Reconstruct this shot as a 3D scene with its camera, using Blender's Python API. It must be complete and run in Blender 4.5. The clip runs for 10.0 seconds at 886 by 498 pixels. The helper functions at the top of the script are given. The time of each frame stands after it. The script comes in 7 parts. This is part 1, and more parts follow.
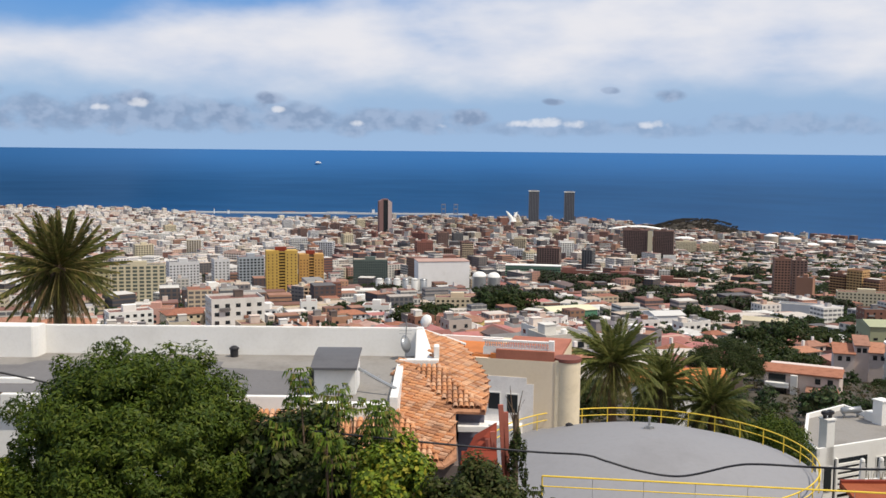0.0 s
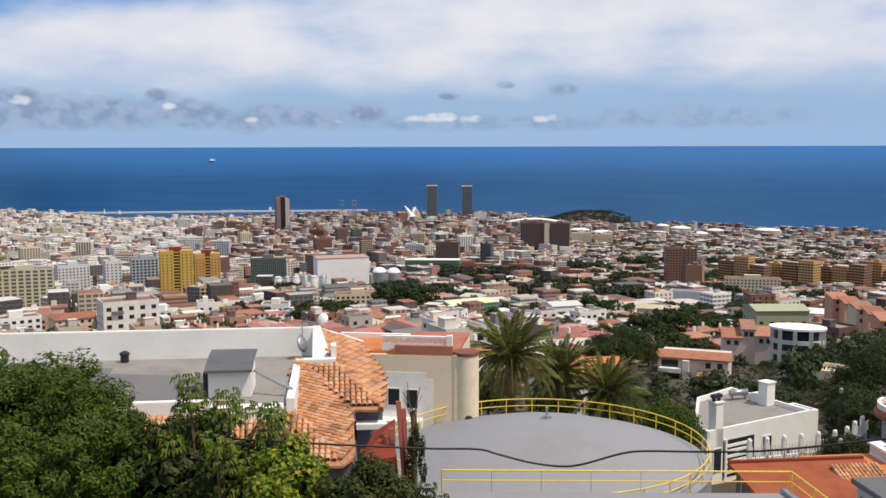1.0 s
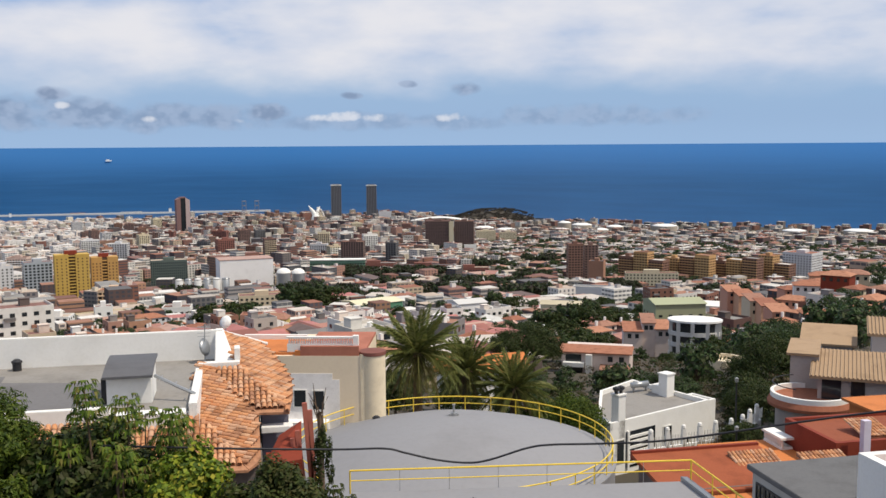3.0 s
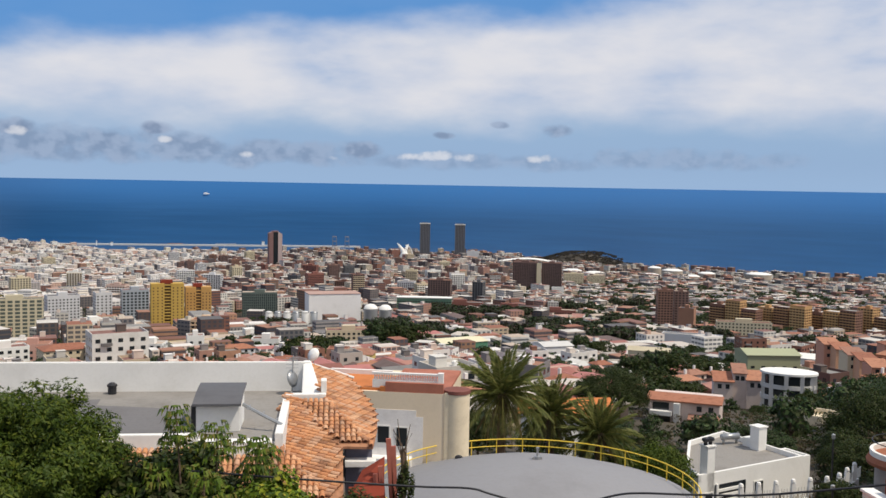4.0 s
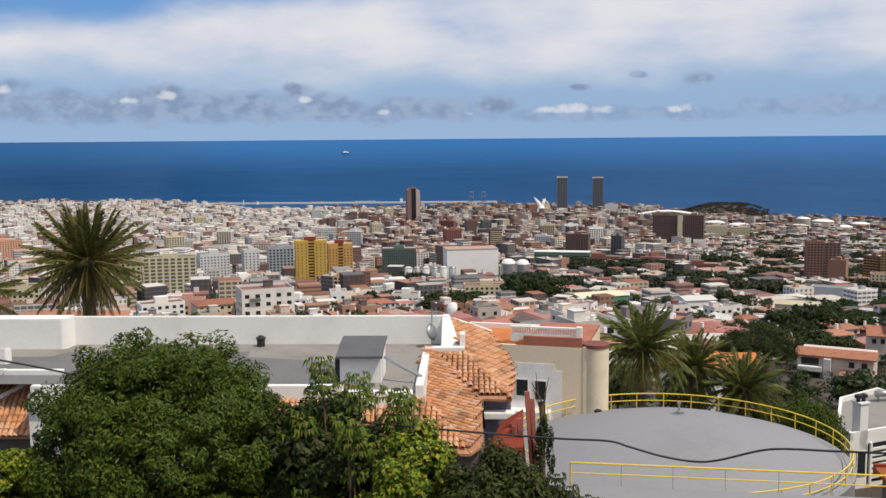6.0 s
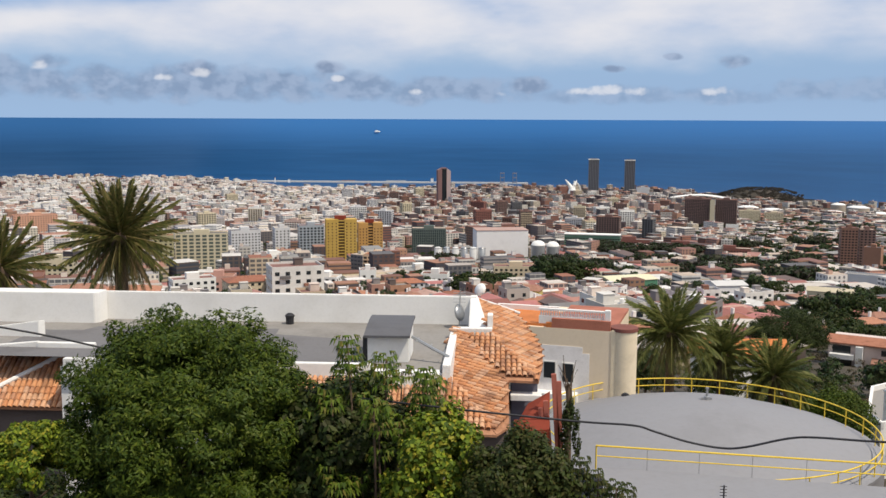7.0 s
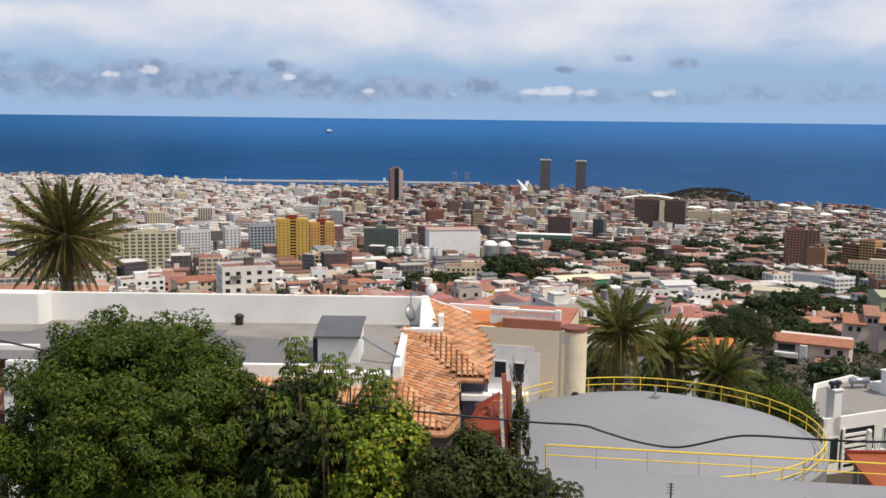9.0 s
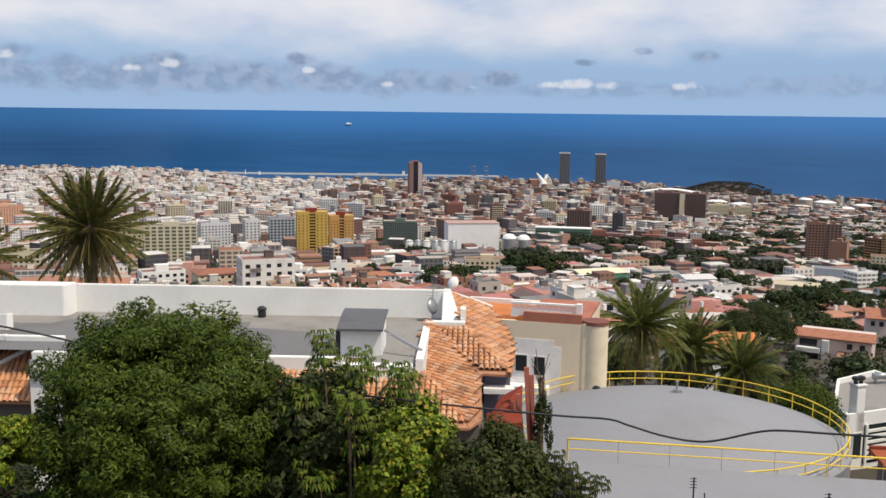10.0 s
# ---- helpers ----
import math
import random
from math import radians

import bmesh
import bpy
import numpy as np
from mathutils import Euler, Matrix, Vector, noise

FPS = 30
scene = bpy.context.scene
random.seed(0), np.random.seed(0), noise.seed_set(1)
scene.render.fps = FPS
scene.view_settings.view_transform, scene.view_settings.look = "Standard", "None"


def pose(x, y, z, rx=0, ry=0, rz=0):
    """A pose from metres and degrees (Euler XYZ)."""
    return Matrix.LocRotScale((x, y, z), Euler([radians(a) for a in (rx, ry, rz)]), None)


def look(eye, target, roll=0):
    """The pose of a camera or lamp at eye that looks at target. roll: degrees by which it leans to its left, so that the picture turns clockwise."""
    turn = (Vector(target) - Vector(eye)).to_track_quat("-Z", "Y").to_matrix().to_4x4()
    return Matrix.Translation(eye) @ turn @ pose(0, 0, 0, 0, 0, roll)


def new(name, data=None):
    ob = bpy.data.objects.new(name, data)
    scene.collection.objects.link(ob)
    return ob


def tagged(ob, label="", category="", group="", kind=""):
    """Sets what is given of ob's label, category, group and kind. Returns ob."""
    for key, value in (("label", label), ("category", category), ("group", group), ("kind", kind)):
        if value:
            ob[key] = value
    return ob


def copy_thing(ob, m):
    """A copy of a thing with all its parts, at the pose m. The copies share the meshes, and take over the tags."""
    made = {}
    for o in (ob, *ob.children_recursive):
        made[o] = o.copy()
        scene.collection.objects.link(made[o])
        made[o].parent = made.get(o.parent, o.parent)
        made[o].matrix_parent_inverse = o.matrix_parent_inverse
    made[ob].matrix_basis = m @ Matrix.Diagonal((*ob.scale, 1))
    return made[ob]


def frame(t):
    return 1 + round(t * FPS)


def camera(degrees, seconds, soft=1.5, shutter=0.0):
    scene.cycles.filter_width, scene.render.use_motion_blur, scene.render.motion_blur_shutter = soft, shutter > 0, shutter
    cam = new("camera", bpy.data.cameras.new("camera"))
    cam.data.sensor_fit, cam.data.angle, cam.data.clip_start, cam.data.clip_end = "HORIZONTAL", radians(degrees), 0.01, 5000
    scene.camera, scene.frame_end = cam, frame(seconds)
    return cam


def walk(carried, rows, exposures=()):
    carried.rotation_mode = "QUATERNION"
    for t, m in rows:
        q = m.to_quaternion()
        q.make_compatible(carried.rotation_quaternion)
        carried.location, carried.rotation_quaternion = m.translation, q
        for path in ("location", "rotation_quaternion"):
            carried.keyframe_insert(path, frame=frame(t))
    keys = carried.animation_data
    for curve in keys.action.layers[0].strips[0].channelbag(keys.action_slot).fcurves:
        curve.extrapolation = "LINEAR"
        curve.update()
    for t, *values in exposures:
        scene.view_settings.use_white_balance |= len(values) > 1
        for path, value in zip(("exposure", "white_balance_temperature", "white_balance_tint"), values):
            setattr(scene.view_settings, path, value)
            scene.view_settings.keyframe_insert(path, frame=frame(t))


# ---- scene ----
cam = camera(48.73, 10.0, soft=1.5)


def aim(x, y, z, yaw, pitch, roll):
    return pose(x, y, z, 90 + pitch, 0, yaw) @ pose(0, 0, 0, 0, 0, roll)


PATH = [
    (0, aim(-0.230, -0.101, 280.044, 0.001, -5.694, 0.539)),
    (0.5, aim(-0.121, -0.050, 280.107, -4.073, -6.120, 0.391)),
    (1, aim(-0.019, -0.121, 280.118, -5.911, -5.953, -0.156)),
    (1.5, aim(-0.018, -0.077, 280.128, -9.202, -5.934, 0.333)),
    (2, aim(0.027, -0.108, 280.091, -9.540, -6.306, 0.559)),
    (2.5, aim(-0.031, -0.102, 280.062, -11.598, -7.411, 0.351)),
    (2.7, aim(0.027, -0.088, 280.103, -11.711, -6.733, -0.173)),
    (3.8, aim(-0.072, 0.038, 280.035, -9.277, -4.947, 0.606)),
    (4, aim(-0.062, 0.067, 280.027, -6.344, -3.719, 0.999)),
    (4.5, aim(-0.037, 0.101, 280.010, -3.848, -3.408, 0.815)),
    (5, aim(-0.047, 0.105, 279.969, -2.001, -3.040, 0.253)),
    (5.5, aim(-0.037, 0.054, 279.980, 0.278, -5.048, -0.313)),
    (6, aim(-0.032, 0.067, 279.994, 1.691, -6.404, -0.479)),
    (7.5, aim(0.004, 0.099, 280.001, 3.722, -7.696, 0.468)),
    (8, aim(-0.021, 0.063, 279.984, 2.619, -7.313, 0.389)),
    (8.5, aim(0.019, 0.049, 280.016, 1.255, -6.941, 0.935)),
    (9, aim(0.061, 0.076, 280.038, 0.631, -7.537, 0.673)),
    (9.5, aim(0.008, 0.108, 280.001, -1.380, -7.940, 0.741)),
    (10, aim(-0.097, 0.088, 280.029, 1.741, -7.945, 0.668)),
]
walk(cam, PATH, [(0, 0.0), (2.7, -0.02), (4.2, -0.13), (5.2, -0.13), (6.2, -0.1), (7.5, -0.02), (10, -0.02)])

# ---- world, sun ----
EYE = 280.0
SUN_AZ, SUN_EL = 120.0, 59.0  # degrees clockwise from straight ahead, and above the horizon


def sock(tree, kind, *links):
    n = tree.nodes.new(kind)
    for i, v in enumerate(links):
        if v is None:
            continue
        if isinstance(v, bpy.types.NodeSocket):
            tree.links.new(v, n.inputs[i])
        else:
            n.inputs[i].default_value = v
    return n


def math_node(tree, op, a, b=None, c=None, clamp=False):
    n = sock(tree, "ShaderNodeMath", a, b, c)
    n.operation, n.use_clamp = op, clamp
    return n.outputs[0]


def ramp01(tree, v, lo, hi, smooth=True):
    n = sock(tree, "ShaderNodeMapRange", v, lo, hi, 0.0, 1.0)
    n.interpolation_type = "SMOOTHSTEP" if smooth else "LINEAR"
    n.clamp = True
    return n.outputs[0]


def mix_col(tree, f, a, b, blend="MIX"):
    n = tree.nodes.new("ShaderNodeMix")
    n.data_type, n.blend_type = "RGBA", blend
    for i, v in ((0, f), (6, a), (7, b)):
        if isinstance(v, bpy.types.NodeSocket):
            tree.links.new(v, n.inputs[i])
        else:
            n.inputs[i].default_value = v if i == 0 else (*v[:3], 1)
    return n.outputs[2]


def build_world():
    w = bpy.data.worlds.new("sky")
    scene.world = w
    w.use_nodes = True
    t = w.node_tree
    t.nodes.clear()
    sky = t.nodes.new("ShaderNodeTexSky")
    sky.sky_type, sky.sun_disc = "NISHITA", False
    sky.sun_elevation, sky.sun_rotation = radians(SUN_EL), radians(SUN_AZ)
    sky.altitude, sky.air_density, sky.dust_density, sky.ozone_density = 280, 1.0, 0.6, 2.5
    co = t.nodes.new("ShaderNodeTexCoord").outputs["Generated"]
    sep = sock(t, "ShaderNodeSeparateXYZ", co)
    x, y, z = sep.outputs
    bearing = math_node(t, "MULTIPLY", math_node(t, "ARCTAN2", x, y), 57.2958)
    el = math_node(t, "MULTIPLY", math_node(t, "ARCSINE", z), 57.2958)
    flat = sock(t, "ShaderNodeCombineXYZ", bearing, math_node(t, "MULTIPLY", el, 2.2), 0.0).outputs[0]

    def fbm(scale, detail, rough=0.55, vec=flat):
        return sock(t, "ShaderNodeTexNoise", vec, None, scale, detail, rough).outputs[0]

    # thin bright sheet of high cloud, with clear blue above it on the left
    wob = fbm(0.11, 5.0, 0.5)
    e2 = math_node(t, "ADD", el, math_node(t, "MULTIPLY", math_node(t, "SUBTRACT", wob, 0.5), 4.5))
    top = math_node(t, "ADD", 8.9, math_node(t, "MULTIPLY", bearing, 0.085))
    over = math_node(t, "SUBTRACT", e2, top)
    streak = sock(t, "ShaderNodeCombineXYZ", math_node(t, "MULTIPLY", bearing, 0.7), math_node(t, "MULTIPLY", el, 1.9), 3.0).outputs[0]
    grain = fbm(0.22, 5.0, 0.5, streak)
    sheet = math_node(t, "MULTIPLY", ramp01(t, e2, 2.5, 5.2), math_node(t, "SUBTRACT", 1.0, math_node(t, "MULTIPLY", ramp01(t, over, -1.3, 0.9), 0.93)))
    sheet = math_node(t, "MULTIPLY", sheet, ramp01(t, grain, 0.05, 0.46))
    sky_col = mix_col(t, 1.0, sky.outputs[0], (0.118, 0.118, 0.118), "MULTIPLY")
    veil = math_node(t, "MULTIPLY", math_node(t, "SUBTRACT", 1.0, ramp01(t, el, 1.0, 14.0)), 0.9)
    col = mix_col(t, veil, sky_col, (0.30, 0.46, 0.72))
    low = math_node(t, "MULTIPLY", math_node(t, "SUBTRACT", 1.0, ramp01(t, el, 0.0, 1.8)), 0.5)
    col = mix_col(t, low, col, (0.37, 0.54, 0.78))
    blue = math_node(t, "MULTIPLY", ramp01(t, el, 3.0, 8.5), 0.9)
    col = mix_col(t, blue, col, (0.070, 0.285, 0.68))
    bright = mix_col(t, ramp01(t, grain, 0.35, 0.7), (0.64, 0.69, 0.81), (0.84, 0.83, 0.86))
    col = mix_col(t, math_node(t, "MULTIPLY", sheet, 0.95), col, bright)
    # a low row of small grey cumulus over the sea: bearing, elevation, half width, half height, strength
    puffs = [(-27.5, 2.6, 1.6, 0.65, 0.8), (-25.0, 3.0, 1.2, 0.45, 0.9), (-22.8, 2.2, 2.2, 0.7, 0.7), (-17.6, 2.75, 1.5, 0.5, 1.0), (-18.5, 1.9, 2.2, 0.5, 0.6),
             (-12.6, 2.2, 2.2, 0.55, 0.85), (-10.0, 2.9, 0.9, 0.35, 1.0), (-8.0, 1.6, 2.6, 0.5, 0.7), (-3.0, 1.6, 2.3, 0.5, 0.75), (1.6, 1.9, 1.3, 0.5, 0.9),
             (6.3, 2.9, 0.6, 0.2, 0.9), (12.8, 3.25, 0.9, 0.38, 1.0), (9.5, 3.55, 0.5, 0.2, 0.8), (10.5, 1.5, 1.4, 0.35, 0.6), (-18.0, 1.95, 13.0, 1.0, 0.8), (-5.0, 1.7, 8.0, 0.75, 0.75), (8.0, 1.4, 9.0, 0.5, 0.5), (20.0, 1.7, 7.0, 0.6, 0.55)]
    billow = sock(t, "ShaderNodeCombineXYZ", bearing, math_node(t, "MULTIPLY", el, 1.35), 7.0).outputs[0]
    lumps = fbm(0.55, 4.0, 0.5, billow)
    soft = fbm(1.2, 2.5, 0.5, billow)
    bumpy = math_node(t, "ADD", math_node(t, "MULTIPLY", math_node(t, "SUBTRACT", lumps, 0.5), 3.4), math_node(t, "MULTIPLY", math_node(t, "SUBTRACT", soft, 0.5), 0.9))
    dens = None
    for b, e, hw, hh, s in puffs:
        dx = math_node(t, "DIVIDE", math_node(t, "SUBTRACT", bearing, b), hw)
        dy = math_node(t, "DIVIDE", math_node(t, "SUBTRACT", el, e), hh)
        q = math_node(t, "ADD", math_node(t, "MULTIPLY", dx, dx), math_node(t, "MULTIPLY", dy, dy))
        q = math_node(t, "SUBTRACT", math_node(t, "SUBTRACT", 1.35, q), math_node(t, "MULTIPLY", bumpy, -1.0))
        q = math_node(t, "MULTIPLY", ramp01(t, q, -0.1, 1.3), s)
        dens = q if dens is None else math_node(t, "MAXIMUM", dens, q)
    col = mix_col(t, math_node(t, "MULTIPLY", dens, 0.85), col, mix_col(t, ramp01(t, soft, 0.35, 0.65), (0.215, 0.285, 0.43), (0.36, 0.44, 0.60)))
    caps = [(-25.6, 2.85, 0.75, 0.3), (-17.2, 2.55, 0.55, 0.3), (-19.2, 2.25, 0.6, 0.22), (-9.6, 2.35, 0.4, 0.2), (-5.2, 1.6, 0.55, 0.22), (5.0, 1.7, 1.5, 0.32), (7.9, 1.6, 0.9, 0.28), (0.0, 1.5, 0.5, 0.2), (12.0, 1.6, 1.2, 0.3)]
    lit = None
    for b, e, hw, hh in caps:
        dx = math_node(t, "DIVIDE", math_node(t, "SUBTRACT", bearing, b), hw)
        dy = math_node(t, "DIVIDE", math_node(t, "SUBTRACT", el, e), hh)
        q = math_node(t, "ADD", math_node(t, "MULTIPLY", dx, dx), math_node(t, "MULTIPLY", dy, dy))
        q = ramp01(t, math_node(t, "ADD", math_node(t, "SUBTRACT", 0.9, q), math_node(t, "MULTIPLY", bumpy, 1.7)), 0.0, 1.3)
        lit = q if lit is None else math_node(t, "MAXIMUM", lit, q)
    col = mix_col(t, math_node(t, "MULTIPLY", lit, 0.75), col, (0.80, 0.82, 0.88))
    # unseen broken bright cloud added overhead and behind, to make fill light less blue
    high = sock(t, "ShaderNodeTexNoise", co, None, 2.6, 5.0, 0.55).outputs[0]
    cover = math_node(t, "MULTIPLY", ramp01(t, el, 13.0, 24.0), ramp01(t, high, 0.36, 0.56))
    col = mix_col(t, cover, col, (0.80, 0.79, 0.78))
    col = mix_col(t, ramp01(t, el, -0.3, -0.05), (0.03, 0.10, 0.26), col)
    bg = sock(t, "ShaderNodeBackground", col, 1.0)
    out = t.nodes.new("ShaderNodeOutputWorld")
    t.links.new(bg.outputs[0], out.inputs[0])


build_world()
sun = new("sun", bpy.data.lights.new("sun", "SUN"))
sun.data.energy, sun.data.angle, sun.data.color = 4.0, radians(0.5), (1.0, 0.90, 0.74)
sa, se = radians(SUN_AZ), radians(SUN_EL)
sun.matrix_world = look((0, 0, 400), (-60 * math.sin(sa) * math.cos(se), -60 * math.cos(sa) * math.cos(se), 400 - 60 * math.sin(se)))

# ---- materials ----
MATS = {}


def material(name, col, rough=0.8, vary=0.25, scale=1.5, bump=0.2, metal=0.0, palette=None, island=False, spec=0.3, dark=None, fine=14.0):
    """A surface with stains at one scale and grain at another; palette: colours drawn at random for each object, or each island."""
    if name in MATS:
        return MATS[name]
    m = bpy.data.materials.new(name)
    m.use_nodes = True
    t = m.node_tree
    p = t.nodes["Principled BSDF"]
    co = sock(t, "ShaderNodeNewGeometry").outputs["Position"]
    big = sock(t, "ShaderNodeTexNoise", co, None, scale, 4.0, 0.6).outputs[0]
    small = sock(t, "ShaderNodeTexNoise", co, None, scale * fine, 3.0, 0.6).outputs[0]
    if palette:
        rnd = sock(t, "ShaderNodeNewGeometry").outputs["Random Per Island"] if island else sock(t, "ShaderNodeObjectInfo").outputs["Random"]
        r = sock(t, "ShaderNodeValToRGB", rnd)
        r.color_ramp.interpolation = "CONSTANT"
        el = r.color_ramp.elements
        while len(el) > 1:
            el.remove(el[-1])
        el[0].color = (*palette[0], 1)
        for i, c in enumerate(palette[1:], 1):
            el.new(i / len(palette)).color = (*c, 1)
        base = r.outputs[0]
    else:
        base = (*col, 1)
    dk = dark or (0.45, 0.42, 0.40)
    c = mix_col(t, math_node(t, "MULTIPLY", ramp01(t, big, 0.45, 0.75), vary), base, mix_col(t, 1.0, base, dk, "MULTIPLY"))
    c = mix_col(t, math_node(t, "MULTIPLY", ramp01(t, small, 0.4, 0.8), vary * 0.6), c, mix_col(t, 1.0, c, dk, "MULTIPLY"))
    t.links.new(c, p.inputs["Base Color"])
    t.links.new(math_node(t, "ADD", rough - 0.08, math_node(t, "MULTIPLY", big, 0.16)), p.inputs["Roughness"])
    p.inputs["Metallic"].default_value = metal
    p.inputs["Specular IOR Level"].default_value = spec
    if bump:
        b = sock(t, "ShaderNodeBump", bump, 0.02, None, small)
        b.inputs["Height"].default_value = 0
        t.links.new(small, b.inputs["Height"])
        t.links.new(b.outputs[0], p.inputs["Normal"])
    MATS[name] = m
    return m


def leaf_material(name, cols, rough=0.55):
    m = material(name, cols[0], rough, 0.3, 0.6, 0.0, palette=cols, island=True, spec=0.18)
    t = m.node_tree
    p = t.nodes["Principled BSDF"]
    src = p.inputs["Base Color"].links[0].from_socket
    tr = sock(t, "ShaderNodeBsdfTranslucent", src)
    mx = sock(t, "ShaderNodeMixShader", 0.28, p.outputs[0], tr.outputs[0])
    t.links.new(mx.outputs[0], t.nodes["Material Output"].inputs[0])
    return m


def facade_material(name, palette, glass=(0.05, 0.06, 0.08), bay=3.4, storey=3.0, wide=0.46, high=0.48):
    """Rendered walls with rows of dark window openings, in metres on the UV map; one colour for each building."""
    m = material(name, palette[0], 0.85, 0.3, 0.15, 0.0, palette=palette, island=True, fine=20)
    t = m.node_tree
    p = t.nodes["Principled BSDF"]
    src = p.inputs["Base Color"].links[0].from_socket
    uv = sock(t, "ShaderNodeSeparateXYZ", t.nodes.new("ShaderNodeUVMap").outputs[0])
    rnd = sock(t, "ShaderNodeNewGeometry").outputs["Random Per Island"]
    by = math_node(t, "ADD", bay - 0.7, math_node(t, "MULTIPLY", math_node(t, "FRACT", math_node(t, "MULTIPLY", rnd, 37.0)), 1.6))
    fu = math_node(t, "FRACT", math_node(t, "DIVIDE", uv.outputs[0], by))
    fv = math_node(t, "FRACT", math_node(t, "DIVIDE", uv.outputs[1], storey))
    a = math_node(t, "LESS_THAN", math_node(t, "ABSOLUTE", math_node(t, "SUBTRACT", fu, 0.5)), math_node(t, "MULTIPLY", wide, math_node(t, "ADD", 0.35, math_node(t, "MULTIPLY", math_node(t, "FRACT", math_node(t, "MULTIPLY", rnd, 53.0)), 0.75))))
    wv = math_node(t, "MULTIPLY", high * 0.5, math_node(t, "ADD", 0.8, math_node(t, "MULTIPLY", math_node(t, "FRACT", math_node(t, "MULTIPLY", rnd, 91.0)), 0.6)))
    b = math_node(t, "LESS_THAN", math_node(t, "ABSOLUTE", math_node(t, "SUBTRACT", fv, 0.55)), wv)
    k = math_node(t, "MULTIPLY", a, b)
    t.links.new(mix_col(t, math_node(t, "MULTIPLY", k, 0.84), src, glass), p.inputs["Base Color"])
    return m


WHITES = [(0.74, 0.71, 0.68), (0.76, 0.74, 0.72), (0.74, 0.66, 0.60), (0.66, 0.55, 0.48), (0.72, 0.66, 0.58), (0.44, 0.42, 0.42), (0.74, 0.72, 0.70), (0.56, 0.38, 0.31), (0.70, 0.66, 0.63), (0.36, 0.33, 0.32), (0.74, 0.71, 0.67), (0.60, 0.55, 0.45)]
WARMS = [(0.24, 0.115, 0.085), (0.60, 0.48, 0.35), (0.14, 0.080, 0.070), (0.66, 0.57, 0.44), (0.33, 0.19, 0.125), (0.70, 0.66, 0.61), (0.12, 0.085, 0.080), (0.46, 0.26, 0.17), (0.50, 0.44, 0.40), (0.26, 0.12, 0.09), (0.74, 0.71, 0.67), (0.19, 0.165, 0.16)]
ROOFS = [(0.30, 0.29, 0.28), (0.34, 0.15, 0.10), (0.46, 0.41, 0.37), (0.22, 0.11, 0.085), (0.14, 0.135, 0.14), (0.38, 0.20, 0.14), (0.66, 0.63, 0.59), (0.26, 0.14, 0.12), (0.54, 0.44, 0.36)]
SHEDS = [(0.36, 0.145, 0.12), (0.62, 0.56, 0.50), (0.27, 0.11, 0.09), (0.72, 0.70, 0.66), (0.42, 0.21, 0.17), (0.22, 0.21, 0.21), (0.54, 0.34, 0.28), (0.17, 0.12, 0.11), (0.50, 0.20, 0.18)]
MIXED = [(0.62, 0.58, 0.53), (0.24, 0.155, 0.12), (0.48, 0.38, 0.29), (0.18, 0.17, 0.17), (0.70, 0.68, 0.64), (0.30, 0.145, 0.10), (0.36, 0.33, 0.32), (0.56, 0.46, 0.34), (0.14, 0.11, 0.10), (0.46, 0.26, 0.20), (0.74, 0.72, 0.69), (0.26, 0.24, 0.24)]
PALE_ROOFS = [(0.52, 0.49, 0.47), (0.66, 0.63, 0.60), (0.34, 0.32, 0.32), (0.44, 0.27, 0.21), (0.58, 0.52, 0.47), (0.26, 0.25, 0.26), (0.70, 0.67, 0.65)]
ROOFS, SHEDS = [tuple(v * 0.86 for v in c) for c in ROOFS], [tuple(v * 0.86 for v in c) for c in SHEDS]
MIXED, WARMS = [tuple(v * 0.90 for v in c) for c in MIXED], [tuple(v * 0.90 for v in c) for c in WARMS]
facade_mid = facade_material("mixed_facades", MIXED, wide=0.5, high=0.5)
# white render, lifted so the pale tones also carry distance haze
facade_white = facade_material("pale_facades", [tuple(min(0.84, v * 1.14) for v in c) for c in WHITES])
facade_warm = facade_material("brick_and_ochre_facades", WARMS, wide=0.5, high=0.5)
roof_mix = material("flat_roofs", ROOFS[0], 0.9, 0.4, 0.08, 0.0, palette=ROOFS, island=True)
roof_pale = material("pale_flat_roofs", PALE_ROOFS[0], 0.9, 0.4, 0.08, 0.0, palette=PALE_ROOFS, island=True)
shed_mix = material("shed_roofs", SHEDS[0], 0.75, 0.4, 0.12, 0.0, palette=SHEDS, island=True)
wall_white = material("pale_render", (0.8, 0.78, 0.75), 0.85, 0.3, 0.3, 0.1, palette=MIXED + WHITES[:4])
wall_warm = material("coloured_render", (0.5, 0.3, 0.2), 0.85, 0.3, 0.3, 0.1, palette=WARMS)
roof_any = material("roof_covering", ROOFS[0], 0.9, 0.4, 0.3, 0.15, palette=ROOFS)
shed_any = material("sheet_roofing", SHEDS[0], 0.7, 0.4, 0.3, 0.15, palette=SHEDS)
white_paint = material("white_paint", (0.80, 0.79, 0.77), 0.7, 0.22, 0.5, 0.15, dark=(0.62, 0.60, 0.56))
grey_roof = material("grey_roof_paint", (0.26, 0.245, 0.23), 0.8, 0.45, 0.35, 0.25)
tank_paint = material("pale_grey_tank_paint", (0.25, 0.25, 0.268), 0.75, 0.35, 0.22, 0.1, dark=(0.72, 0.70, 0.68))
beige_wall = material("beige_render", (0.74, 0.62, 0.47), 0.85, 0.25, 0.4, 0.15, dark=(0.7, 0.66, 0.62))
red_wall = material("red_render", (0.22, 0.038, 0.019), 0.8, 0.35, 0.5, 0.15)
dark_glass = material("window_glass", (0.02, 0.025, 0.03), 0.12, 0.2, 0.5, 0.0, spec=0.6)
